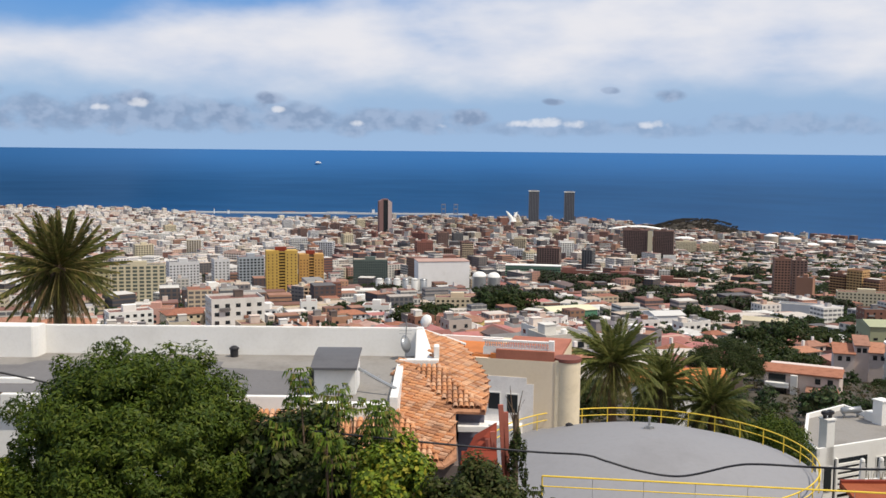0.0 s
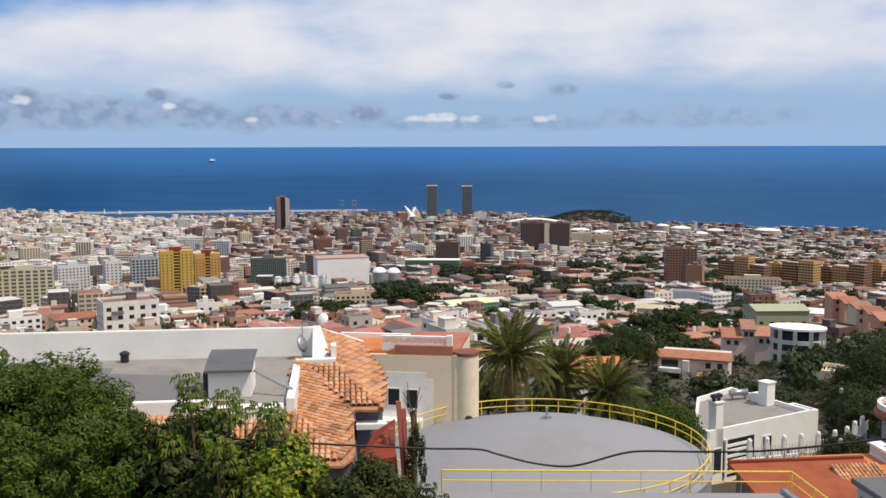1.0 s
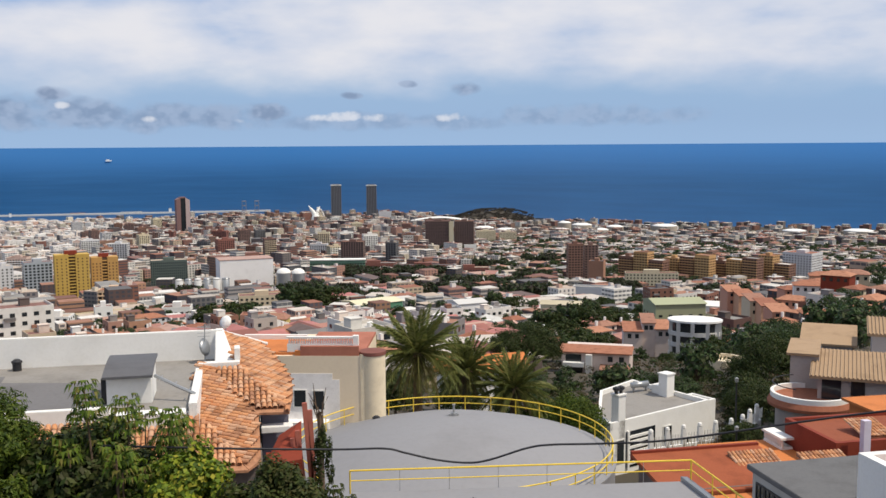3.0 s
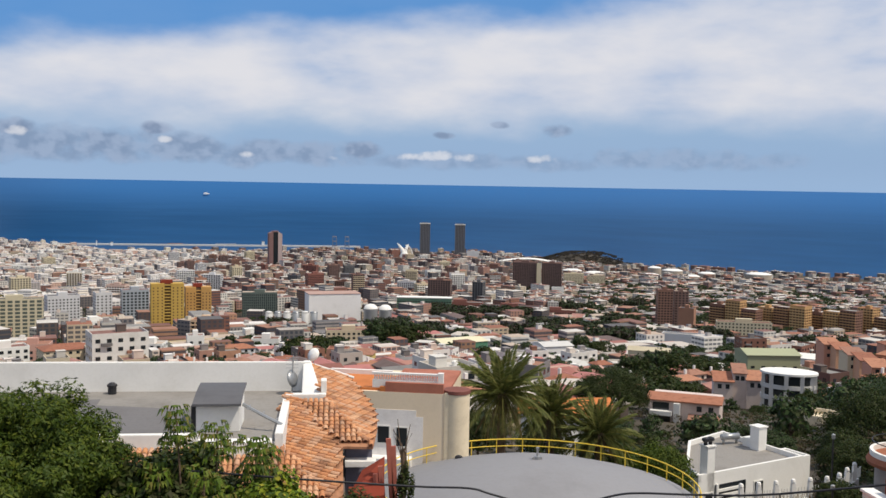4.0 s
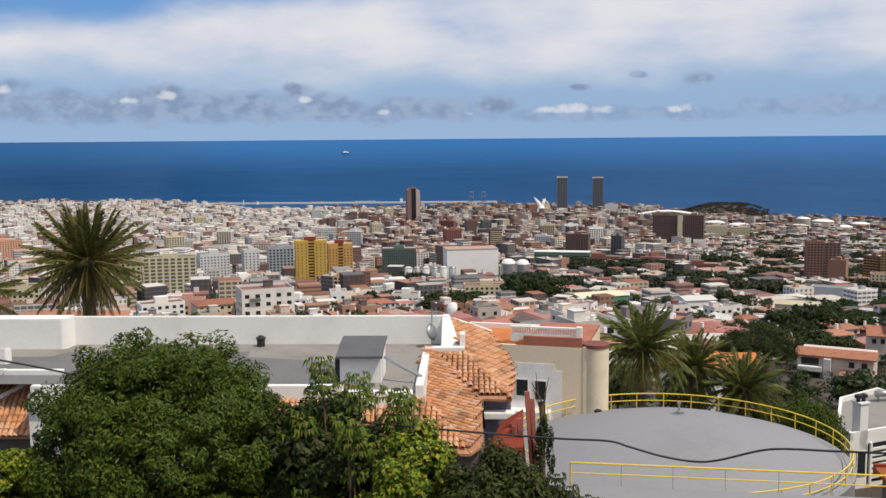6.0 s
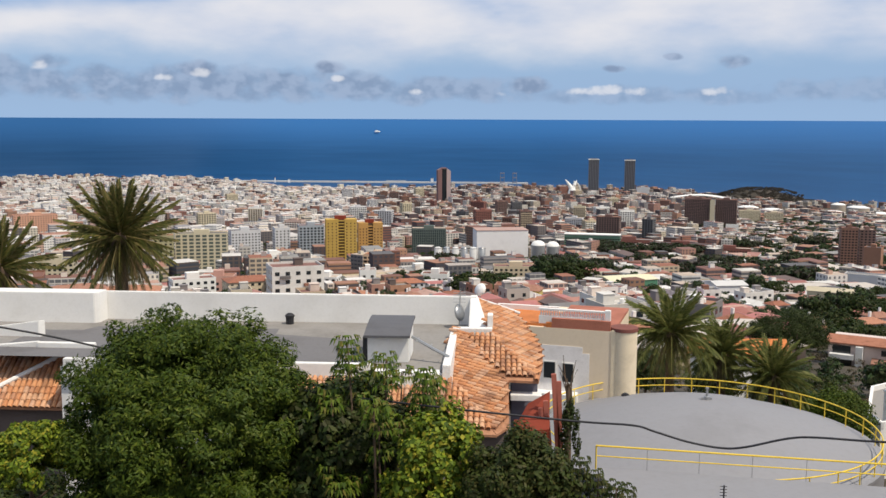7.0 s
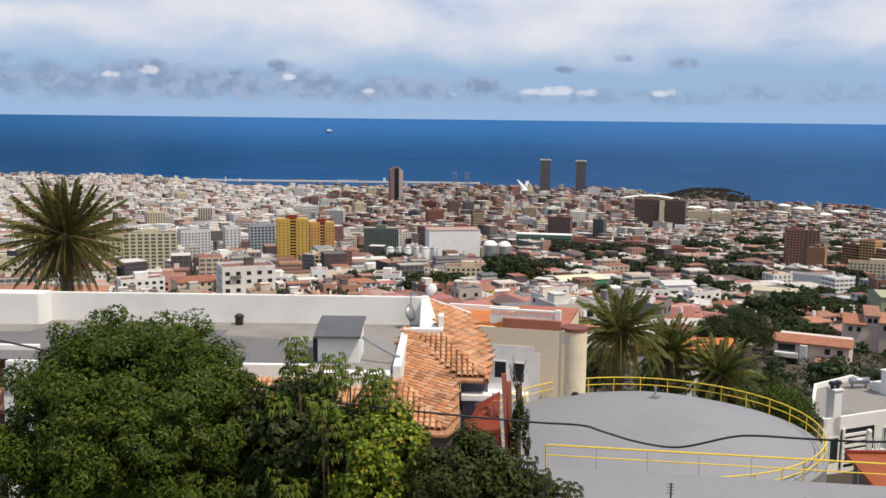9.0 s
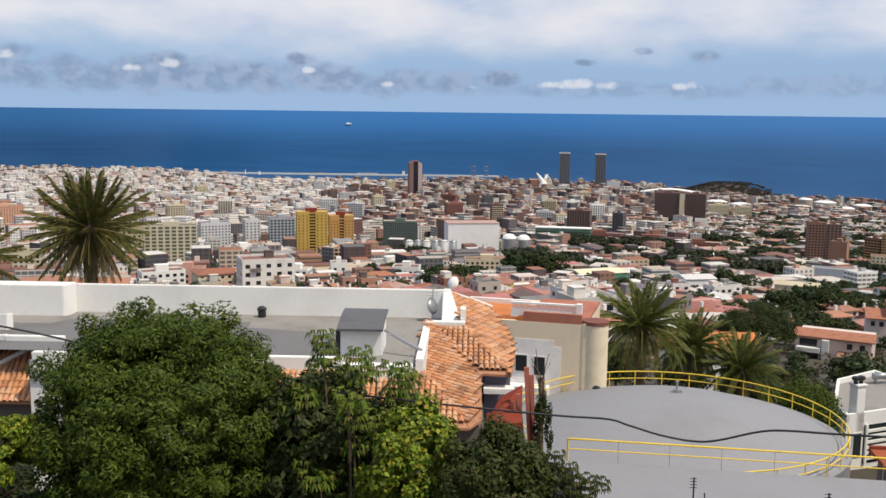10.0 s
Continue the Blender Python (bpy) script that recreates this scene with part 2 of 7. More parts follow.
yellow_paint = material("yellow_rail_paint", (0.80, 0.57, 0.06), 0.5, 0.3, 2.0, 0.1)
clay = material("clay_tiles", (0.5, 0.2, 0.09), 0.85, 0.8, 1.1, 0.3, palette=[(0.58, 0.29, 0.15), (0.53, 0.235, 0.11), (0.62, 0.36, 0.215), (0.44, 0.22, 0.125), (0.57, 0.34, 0.22), (0.60, 0.29, 0.14)], island=True, dark=(0.42, 0.40, 0.40))
old_clay = material("old_clay_tiles", (0.36, 0.16, 0.10), 0.9, 0.6, 0.8, 0.3, palette=[(0.36, 0.155, 0.095), (0.30, 0.125, 0.08), (0.42, 0.20, 0.125), (0.33, 0.17, 0.12)])
clay_piece = material("clay_tile_pieces", (0.5, 0.2, 0.09), 0.85, 0.8, 1.1, 0.3, palette=[(0.58, 0.29, 0.15), (0.53, 0.235, 0.11), (0.62, 0.36, 0.215), (0.44, 0.22, 0.125), (0.57, 0.34, 0.22), (0.60, 0.29, 0.14)], dark=(0.42, 0.40, 0.40))
orange_paint = material("orange_roof_paint", (0.55, 0.185, 0.055), 0.8, 0.35, 0.5, 0.15)
bark = material("bark", (0.16, 0.11, 0.075), 0.95, 0.6, 3.0, 0.7)
dark_metal = material("dark_metal", (0.05, 0.05, 0.055), 0.45, 0.3, 4.0, 0.1, metal=0.6)
steel = material("grey_steel", (0.42, 0.43, 0.44), 0.4, 0.3, 3.0, 0.1, metal=0.7)
cable_black = material("cable_rubber", (0.025, 0.025, 0.03), 0.5, 0.2, 5.0, 0.0)
frame_white = material("window_frame_paint", (0.74, 0.73, 0.70), 0.6, 0.2, 1.0, 0.0)
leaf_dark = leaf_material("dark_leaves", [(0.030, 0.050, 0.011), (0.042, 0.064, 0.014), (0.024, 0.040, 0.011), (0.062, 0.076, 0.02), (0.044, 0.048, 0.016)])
leaf_mid = leaf_material("green_leaves", [(0.052, 0.086, 0.010), (0.076, 0.112, 0.012), (0.038, 0.066, 0.009), (0.112, 0.142, 0.018), (0.062, 0.094, 0.010)])
leaf_olive = leaf_material("olive_leaves", [(0.044, 0.064, 0.013), (0.062, 0.08, 0.017), (0.032, 0.048, 0.011), (0.088, 0.088, 0.026), (0.055, 0.058, 0.017)])
leaf_frond = leaf_material("green_fronds", [(0.12, 0.15, 0.04), (0.165, 0.185, 0.052), (0.08, 0.10, 0.03), (0.23, 0.225, 0.075), (0.14, 0.145, 0.042)])
leaf_whorl = leaf_material("glossy_whorls", [(0.078, 0.132, 0.013), (0.11, 0.168, 0.018), (0.05, 0.086, 0.010), (0.15, 0.19, 0.025), (0.17, 0.155, 0.035)], 0.4)
leaf_lime = leaf_material("yellow_green_leaves", [(0.17, 0.24, 0.02), (0.09, 0.14, 0.014), (0.27, 0.32, 0.03), (0.06, 0.10, 0.012), (0.34, 0.32, 0.035), (0.12, 0.18, 0.016)])
leaf_palm = leaf_material("palm_leaflets", [(0.105, 0.120, 0.032), (0.16, 0.155, 0.045), (0.072, 0.082, 0.026), (0.24, 0.19, 0.075), (0.14, 0.125, 0.04)])
leaf_dry = leaf_material("dry_fronds", [(0.30, 0.21, 0.11), (0.22, 0.15, 0.075), (0.36, 0.27, 0.15)])
leaf_city = leaf_material("town_tree_leaves", [(0.035, 0.065, 0.026), (0.05, 0.085, 0.03), (0.07, 0.085, 0.035), (0.045, 0.05, 0.03), (0.06, 0.10, 0.03)])

leaf_dry_green = leaf_material("dry_green_leaves", [(0.11, 0.085, 0.05), (0.085, 0.08, 0.04), (0.14, 0.10, 0.065), (0.07, 0.075, 0.035)])
leaf_copse = leaf_material("copse_leaves", [(0.035, 0.055, 0.024), (0.045, 0.068, 0.026), (0.06, 0.062, 0.036), (0.055, 0.045, 0.036)])
leaf_scrub = leaf_material("dry_scrub", [(0.075, 0.062, 0.052), (0.055, 0.05, 0.045), (0.10, 0.078, 0.062), (0.06, 0.064, 0.046)])

# ---- mesh helpers ----


class Form:
    """Collects corners and faces for one mesh."""

    def __init__(self):
        self.v, self.f, self.mi, self.uv = [], [], [], None

    def face(self, pts, mi=0):
        n = len(self.v)
        self.v += [tuple(p) for p in pts]
        self.f.append(tuple(range(n, n + len(pts))))
        self.mi.append(mi)

    def box(self, x0, x1, y0, y1, z0, z1, mi=0, top=None, m=None):
        n = len(self.v)
        c = [(x0, y0, z0), (x1, y0, z0), (x1, y1, z0), (x0, y1, z0), (x0, y0, z1), (x1, y0, z1), (x1, y1, z1), (x0, y1, z1)]
        if m is not None:
            c = [tuple(m @ Vector(p)) for p in c]
        self.v += c
        self.f += [tuple(n + i for i in q) for q in ((0, 3, 2, 1), (4, 5, 6, 7), (0, 1, 5, 4), (1, 2, 6, 5), (2, 3, 7, 6), (3, 0, 4, 7))]
        self.mi += [mi, mi if top is None else top, mi, mi, mi, mi]

    def prism(self, poly, z0, z1, mi=0):
        """Upright prism on a counter-clockwise outline; z1 may be a list, one height a corner."""
        k, n = len(poly), len(self.v)
        zs = z1 if isinstance(z1, (list, tuple)) else [z1] * k
        self.v += [(x, y, z0) for x, y in poly] + [(x, y, z) for (x, y), z in zip(poly, zs)]
        self.f += [tuple(n + i for i in range(k - 1, -1, -1)), tuple(n + k + i for i in range(k))]
        self.f += [(n + i, n + (i + 1) % k, n + k + (i + 1) % k, n + k + i) for i in range(k)]
        self.mi += [mi] * (k + 2)

    def lathe(self, cx, cy, prof, seg=24, mi=0, a0=0.0, a1=360.0):
        """Turned body: prof is a list of (radius, z)."""
        n, full = len(self.v), abs(a1 - a0) >= 359.9
        cols = seg if full else seg + 1
        for i in range(cols):
            a = radians(a0 + (a1 - a0) * i / seg)
            self.v += [(cx + r * math.cos(a), cy + r * math.sin(a), z) for r, z in prof]
        k = len(prof)
        for i in range(seg):
            j = (i + 1) % cols
            for q in range(k - 1):
                self.f.append((n + i * k + q, n + j * k + q, n + j * k + q + 1, n + i * k + q + 1))
                self.mi.append(mi)

    def tube(self, pts, r, seg=6, mi=0):
        """Round bar through points; r may be a list, one radius a point."""
        pts = [Vector(p) for p in pts]
        rs = r if isinstance(r, (list, tuple)) else [r] * len(pts)
        n = len(self.v)
        for i, p in enumerate(pts):
            d = (pts[min(i + 1, len(pts) - 1)] - pts[max(i - 1, 0)]).normalized()
            s = d.cross(Vector((0, 0, 1)) if abs(d.z) < 0.9 else Vector((1, 0, 0))).normalized()
            u = s.cross(d)
            self.v += [tuple(p + (s * math.cos(2 * math.pi * k / seg) + u * math.sin(2 * math.pi * k / seg)) * rs[i]) for k in range(seg)]
        for i in range(len(pts) - 1):
            for k in range(seg):
                a, b = n + i * seg + k, n + i * seg + (k + 1) % seg
                self.f.append((a, b, b + seg, a + seg))
                self.mi.append(mi)
        self.f += [tuple(n + k for k in range(seg - 1, -1, -1)), tuple(n + (len(pts) - 1) * seg + k for k in range(seg))]
        self.mi += [mi, mi]

    def mesh(self, name, mats, smooth=False, bevel=0.0):
        me = bpy.data.meshes.new(name)
        me.from_pydata(self.v, [], self.f)
        for m in mats if isinstance(mats, (list, tuple)) else [mats]:
            me.materials.append(m)
        me.polygons.foreach_set("material_index", self.mi)
        if self.uv is not None:
            lay = me.uv_layers.new(name="UVMap")
            lay.data.foreach_set("uv", np.asarray(self.uv, dtype=np.float32).ravel())
        if bevel:
            bm = bmesh.new()
            bm.from_mesh(me)
            bmesh.ops.remove_doubles(bm, verts=bm.verts, dist=1e-4)
            bmesh.ops.bevel(bm, geom=list(bm.edges), offset=bevel, segments=2, affect="EDGES", clamp_overlap=True)
            bm.to_mesh(me)
            bm.free()
        if smooth:
            me.polygons.foreach_set("use_smooth", [True] * len(me.polygons))
        me.update()
        return me


def thing(name, at, label, category, group="", turn=0.0):
    ob = tagged(new(name), label, category, group)
    ob.matrix_world = pose(at[0], at[1], at[2], 0, 0, turn)
    return ob


def part(name, form, mats, parent, label="", kind="", smooth=False, bevel=0.0):
    ob = new(name, form.mesh(name, mats, smooth, bevel))
    ob.parent = parent
    return tagged(ob, label, kind=kind)


def solo(name, form, mats, label, category, at=(0, 0, 0), kind="", smooth=False, bevel=0.0, group=""):
    ob = new(name, form.mesh(name, mats, smooth, bevel))
    ob.location = at
    return tagged(ob, label, category, group, kind)


def polar(bearing, dist):
    b = radians(bearing)
    return dist * math.sin(b), dist * math.cos(b)


# ---- lie of the land ----
R_LIST = [0, 15, 30, 45, 62, 100, 200, 300, 500, 1000, 2000, 3000, 3700, 5200]
D_LIST = [-6, -11, -16, -19, -25, -31, -47, -63, -93, -146, -212, -256, -274, -279]
SHORE_B = [-60, -24, -17, -12, -2, 2, 8, 14.8, 18, 24, 40]
SHORE_R = [4850, 4790, 4500, 3880, 3830, 3830, 3780, 3720, 3450, 3350, 3300]
OPEN_R = [4880, 4865, 4770, 4540, 4480, 4420, 4100, 3960, 3750, 3650, 3600]  # from here the far sea is drawn in to the sky line


def land(x, y):
    """Height of the ground above the sea."""
    r = np.hypot(x, y)
    b = np.degrees(np.arctan2(x, y))
    z = EYE + np.interp(r, R_LIST, D_LIST)
    k = np.clip((b - 27) / 9, 0, 1)
    k = k * k * (3 - 2 * k)
    z = z + k * 30 * np.exp(-(((r - 520) / 210) ** 2))
    k2 = np.clip((b - 22) / 12, 0, 1)
    z = z + k2 * 9 * np.exp(-(((r - 160) / 90) ** 2))
    k = np.clip((np.abs(b) - 60) / 60, 0, 1)
    z = z * (1 - k) + (EYE - 6 + np.minimum(r, 900) * 0.12) * k
    shore = np.interp(b, SHORE_B, SHORE_R)
    z = np.where(np.abs(b) < 75, np.where(r > shore, np.minimum(z, 3 - (r - shore) * 0.1), np.maximum(z, 4.0)), z)
    hx, hy = polar(14.6, 3560)
    z = z + 38 * np.exp(-(np.abs((x - hx) / 135) ** 3) - (((y - hy) / 120) ** 2)) * (np.abs(b) < 75)
    return np.maximum(z, -6)


def build_ground():
    rs = np.concatenate([[0.0], np.arange(8, 120, 8), np.geomspace(125, 4960, 70)])
    bs = np.radians(np.concatenate([np.arange(-180, -42, 6), np.arange(-42, 44, 1.5), np.arange(48, 180, 6)]))
    R, B = np.meshgrid(rs, bs, indexing="ij")
    X, Y = R * np.sin(B), R * np.cos(B)
    Z = land(X, Y)
    nb = len(bs)
    g = Form()
    g.v = np.stack([X, Y, Z], -1).reshape(-1, 3).tolist()
    g.f = [(i * nb + (j + 1) % nb, i * nb + j, (i + 1) * nb + j, (i + 1) * nb + (j + 1) % nb) for i in range(len(rs) - 1) for j in range(nb)]
    g.mi = [0] * len(g.f)
    m = material("town_ground", (0.085, 0.07, 0.055), 0.95, 0.75, 0.02, 0.0, fine=12, dark=(0.35, 0.42, 0.25))
    solo("ground", g, m, "sloping ground of streets, bare earth and scrub", "ground", kind="structure", smooth=True)


def build_water():
    w = Form()
    bs = np.radians(np.arange(-80, 82, 1.0))
    k = 27

    def prof(b):
        r0 = float(np.interp(math.degrees(b), SHORE_B, OPEN_R))
        return [(2400, 0.0), (3200, 0.0), (r0, 0.0)] + [(r0 + (4955 - r0) * q / 24, 281.0 * (q / 24) ** 1.3) for q in range(1, 25)]
    w.v = [(r * math.sin(b), r * math.cos(b), z) for b in bs for r, z in prof(b)]
    w.f = [(i * k + q, (i + 1) * k + q, (i + 1) * k + q + 1, i * k + q + 1) for i in range(len(bs) - 1) for q in range(k - 1)]
    w.mi = [0] * len(w.f)
    m = bpy.data.materials.new("sea_water")
    m.use_nodes = True
    t = m.node_tree
    p = t.nodes["Principled BSDF"]
    pos = sock(t, "ShaderNodeNewGeometry").outputs["Position"]
    sp = sock(t, "ShaderNodeSeparateXYZ", pos)
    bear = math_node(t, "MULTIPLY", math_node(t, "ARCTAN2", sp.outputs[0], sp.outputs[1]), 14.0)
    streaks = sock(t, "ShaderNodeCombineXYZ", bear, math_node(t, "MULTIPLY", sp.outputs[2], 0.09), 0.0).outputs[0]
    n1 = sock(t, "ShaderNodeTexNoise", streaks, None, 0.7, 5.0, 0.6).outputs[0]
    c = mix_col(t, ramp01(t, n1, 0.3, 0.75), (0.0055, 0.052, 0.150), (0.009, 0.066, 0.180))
    # horizon haze put into the base colour: lighter blue towards the far end
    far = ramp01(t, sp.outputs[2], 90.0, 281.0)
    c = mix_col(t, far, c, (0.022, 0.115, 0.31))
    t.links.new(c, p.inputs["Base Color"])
    p.inputs["Roughness"].default_value = 0.55
    p.inputs["Specular IOR Level"].default_value = 0.15
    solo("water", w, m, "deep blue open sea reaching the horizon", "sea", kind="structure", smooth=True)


build_ground()
build_water()

# ---- trees ----


def crown(rx, ry, rz, clumps, leaves, leaf, seed, hollow=0.55, squash=0.75, clump_r=0.3, droop=0.0, slim=0.5, under=0.0):
    """Many small leaves gathered in clumps round an ellipsoid; the outline is uneven and has gaps."""
    g = np.random.default_rng(seed)
    d = g.normal(size=(clumps, 3))
    d /= np.linalg.norm(d, axis=1)[:, None]
    d[:, 2] = np.where(d[:, 2] < -0.5, -d[:, 2], d[:, 2])
    rad = (hollow + (1 - hollow) * g.random(clumps) ** 0.6) * g.uniform(0.8, 1.12, clumps)
    c = d * rad[:, None]
    c[:, :2] *= (1 + under * np.minimum(c[:, 2] + 0.1, 0))[:, None]
    cr = clump_r * g.uniform(0.6, 1.3, clumps)
    k = g.integers(0, clumps, leaves)
    o = g.normal(size=(leaves, 3))
    o /= np.linalg.norm(o, axis=1)[:, None]
    o[:, 2] *= squash
    p = c[k] + o * (cr[k] * g.uniform(0.45, 1.05, leaves) ** 0.5)[:, None]
    p *= np.array([rx, ry, rz])
    out = o + d[k] * 0.6 + g.normal(size=(leaves, 3)) * 0.55
    out[:, 2] += 0.35
    out /= np.linalg.norm(out, axis=1)[:, None]
    a = np.cross(out, g.normal(size=(leaves, 3)))
    a /= np.linalg.norm(a, axis=1)[:, None] + 1e-9
    a[:, 2] -= droop
    b = np.cross(out, a)
    s = leaf * g.uniform(0.6, 1.4, leaves)[:, None]
    f = Form()
    q = np.stack([p - a * s, p - b * s * slim, p + a * s, p + b * s * slim], 1).reshape(-1, 3)
    f.v = q.tolist()
    f.f = np.arange(len(q)).reshape(-1, 4).tolist()
    f.mi = [0] * len(f.f)
    return f


def limbs(height, rx, rz, r0, seed, count=6):
    g = random.Random(seed)
    f = Form()
    lean = (g.uniform(-0.06, 0.06) * height, g.uniform(-0.06, 0.06) * height)
    f.tube([(0, 0, -0.6), (0, 0, 0.1), (lean[0] * 0.5, lean[1] * 0.5, height * 0.5), (lean[0], lean[1], height)], [r0 * 1.35, r0, r0 * 0.75, r0 * 0.4], 8)
    for i in range(count):
        a = i * 6.283 / count + g.uniform(-0.4, 0.4)
        h = height * g.uniform(0.55, 0.95)
        e = rx * g.uniform(0.5, 0.8)
        f.tube([(lean[0] * h / height, lean[1] * h / height, h), (e * 0.5 * math.cos(a), e * 0.5 * math.sin(a), h + rz * 0.35), (e * math.cos(a), e * math.sin(a), h + rz * g.uniform(0.5, 0.9))], [r0 * 0.45, r0 * 0.3, r0 * 0.1], 6)
    return f


def tree(at, height, rx, rz, mat, label, seed, leaf=0.25, leaves=1500, clumps=40, r0=0.2, hollow=0.55, clump_r=0.3, group="", droop=0.0, slim=0.5, count=6, squash=0.75, under=0.0):
    """height: from the ground to the middle of the crown."""
    t = thing("tree", at, label, "tree", group)
    part("trunk", limbs(height, rx, rz, r0, seed, count), bark, t, smooth=True)
    c = part("crown", crown(rx, rx, rz, clumps, leaves, leaf, seed, hollow, squash, clump_r, droop, slim, under), mat, t)
    c.location = (0, 0, height)
    return t


# ---- town ----
EXTRA_GREEN = []  # places of far trees
CLEAR = []  # bearing, distance, radius: plots kept for buildings of their own


def facing(bearing):
    return -bearing


def on_land(bearing, dist):
    x, y = polar(bearing, dist)
    return x, y, float(land(x, y))


def windows(f, w, d, h, storey=3.0, bay=3.2, ww=1.3, wh=1.35, mi=0, sides="fblr", first=1.0, out=0.05):
    """Window boxes set in rows on the four walls of a block centred on the origin."""
    n = max(1, int(h / storey + 0.2))
    for s in sides:
        span = w if s in "fb" else d
        k = max(1, int(span / bay))
        for j in range(n):
            z = first + j * storey
            if z + wh > h:
                continue
            for i in range(k):
                u = (i + 0.5) * span / k - span / 2
                if s == "f":
                    f.box(u - ww / 2, u + ww / 2, -d / 2 - out, -d / 2 + 0.05, z, z + wh, mi)
                elif s == "b":
                    f.box(u - ww / 2, u + ww / 2, d / 2 - 0.05, d / 2 + out, z, z + wh, mi)
                elif s == "l":
                    f.box(-w / 2 - out, -w / 2 + 0.05, u - ww / 2, u + ww / 2, z, z + wh, mi)
                else:
                    f.box(w / 2 - 0.05, w / 2 + out, u - ww / 2, u + ww / 2, z, z + wh, mi)


def flat_top(f, w, d, h, rim=0.8, t=0.25, z=0.0):
    """A flat roof slab and the parapet round it."""
    f.box(-w / 2 + t, w / 2 - t, -d / 2 + t, d / 2 - t, h - 0.3, h + 0.02 + z)


def hip(f, w, d, h, rise, over=0.5, ridge=0.45):
    """A hipped roof with eaves of real thickness."""
    a, b = w / 2 + over, d / 2 + over
    f.box(-a, a, -b, b, h, h + 0.18)
    n = len(f.v)
    L = a * ridge
    f.v += [(-a, -b, h + 0.18), (a, -b, h + 0.18), (a, b, h + 0.18), (-a, b, h + 0.18), (-L, 0, h + rise), (L, 0, h + rise)]
    f.f += [(n, n + 1, n + 5, n + 4), (n + 1, n + 2, n + 5), (n + 2, n + 3, n + 4, n + 5), (n + 3, n, n + 4)]
    f.mi += [0] * 4


def gable(f, w, d, h, rise, over=0.3):
    a, b = w / 2 + over, d / 2 + over
    n = len(f.v)
    f.v += [(-a, -b, h), (a, -b, h), (a, b, h), (-a, b, h), (-a, 0, h + rise), (a, 0, h + rise), (-a, -b, h - 0.2), (a, -b, h - 0.2), (a, b, h - 0.2), (-a, b, h - 0.2)]
    f.f += [(n, n + 1, n + 5, n + 4), (n + 2, n + 3, n + 4, n + 5), (n, n + 4, n + 3), (n + 1, n + 2, n + 5), (n + 6, n + 7, n + 1, n), (n + 8, n + 9, n + 3, n + 2), (n + 9, n + 6, n, n + 3), (n + 7, n + 8, n + 2, n + 1)]
    f.mi += [0] * 8


def slab(f, corners, t=0.12):
    """A sloping sheet of thickness t on four or more corners, counter-clockwise from above."""
    n, k = len(f.v), len(corners)
    f.v += [tuple(c) for c in corners] + [(x, y, z - t) for x, y, z in corners]
    f.f += [tuple(range(n, n + k)), tuple(range(n + 2 * k - 1, n + k - 1, -1))]
    f.f += [(n + i, n + k + i, n + k + (i + 1) % k, n + (i + 1) % k) for i in range(k)]
    f.mi += [0] * (k + 2)


def tub(f, x0, x1, y0, y1, z0, z1, t=0.22, deep=0.9):
    """A block whose top is sunk between parapets, in one piece."""
    n = len(f.v)
    f.v += [(x0, y0, z0), (x1, y0, z0), (x1, y1, z0), (x0, y1, z0), (x0, y0, z1), (x1, y0, z1), (x1, y1, z1), (x0, y1, z1),
            (x0 + t, y0 + t, z1), (x1 - t, y0 + t, z1), (x1 - t, y1 - t, z1), (x0 + t, y1 - t, z1), (x0 + t, y0 + t, z1 - deep), (x1 - t, y0 + t, z1 - deep), (x1 - t, y1 - t, z1 - deep), (x0 + t, y1 - t, z1 - deep)]
    q = [(0, 3, 2, 1), (12, 13, 14, 15)]
    for i in range(4):
        j = (i + 1) % 4
        q += [(i, j, 4 + j, 4 + i), (4 + i, 4 + j, 8 + j, 8 + i), (8 + i, 8 + j, 12 + j, 12 + i)]
    f.f += [tuple(n + a for a in c) for c in q]
    f.mi += [0] * len(q)


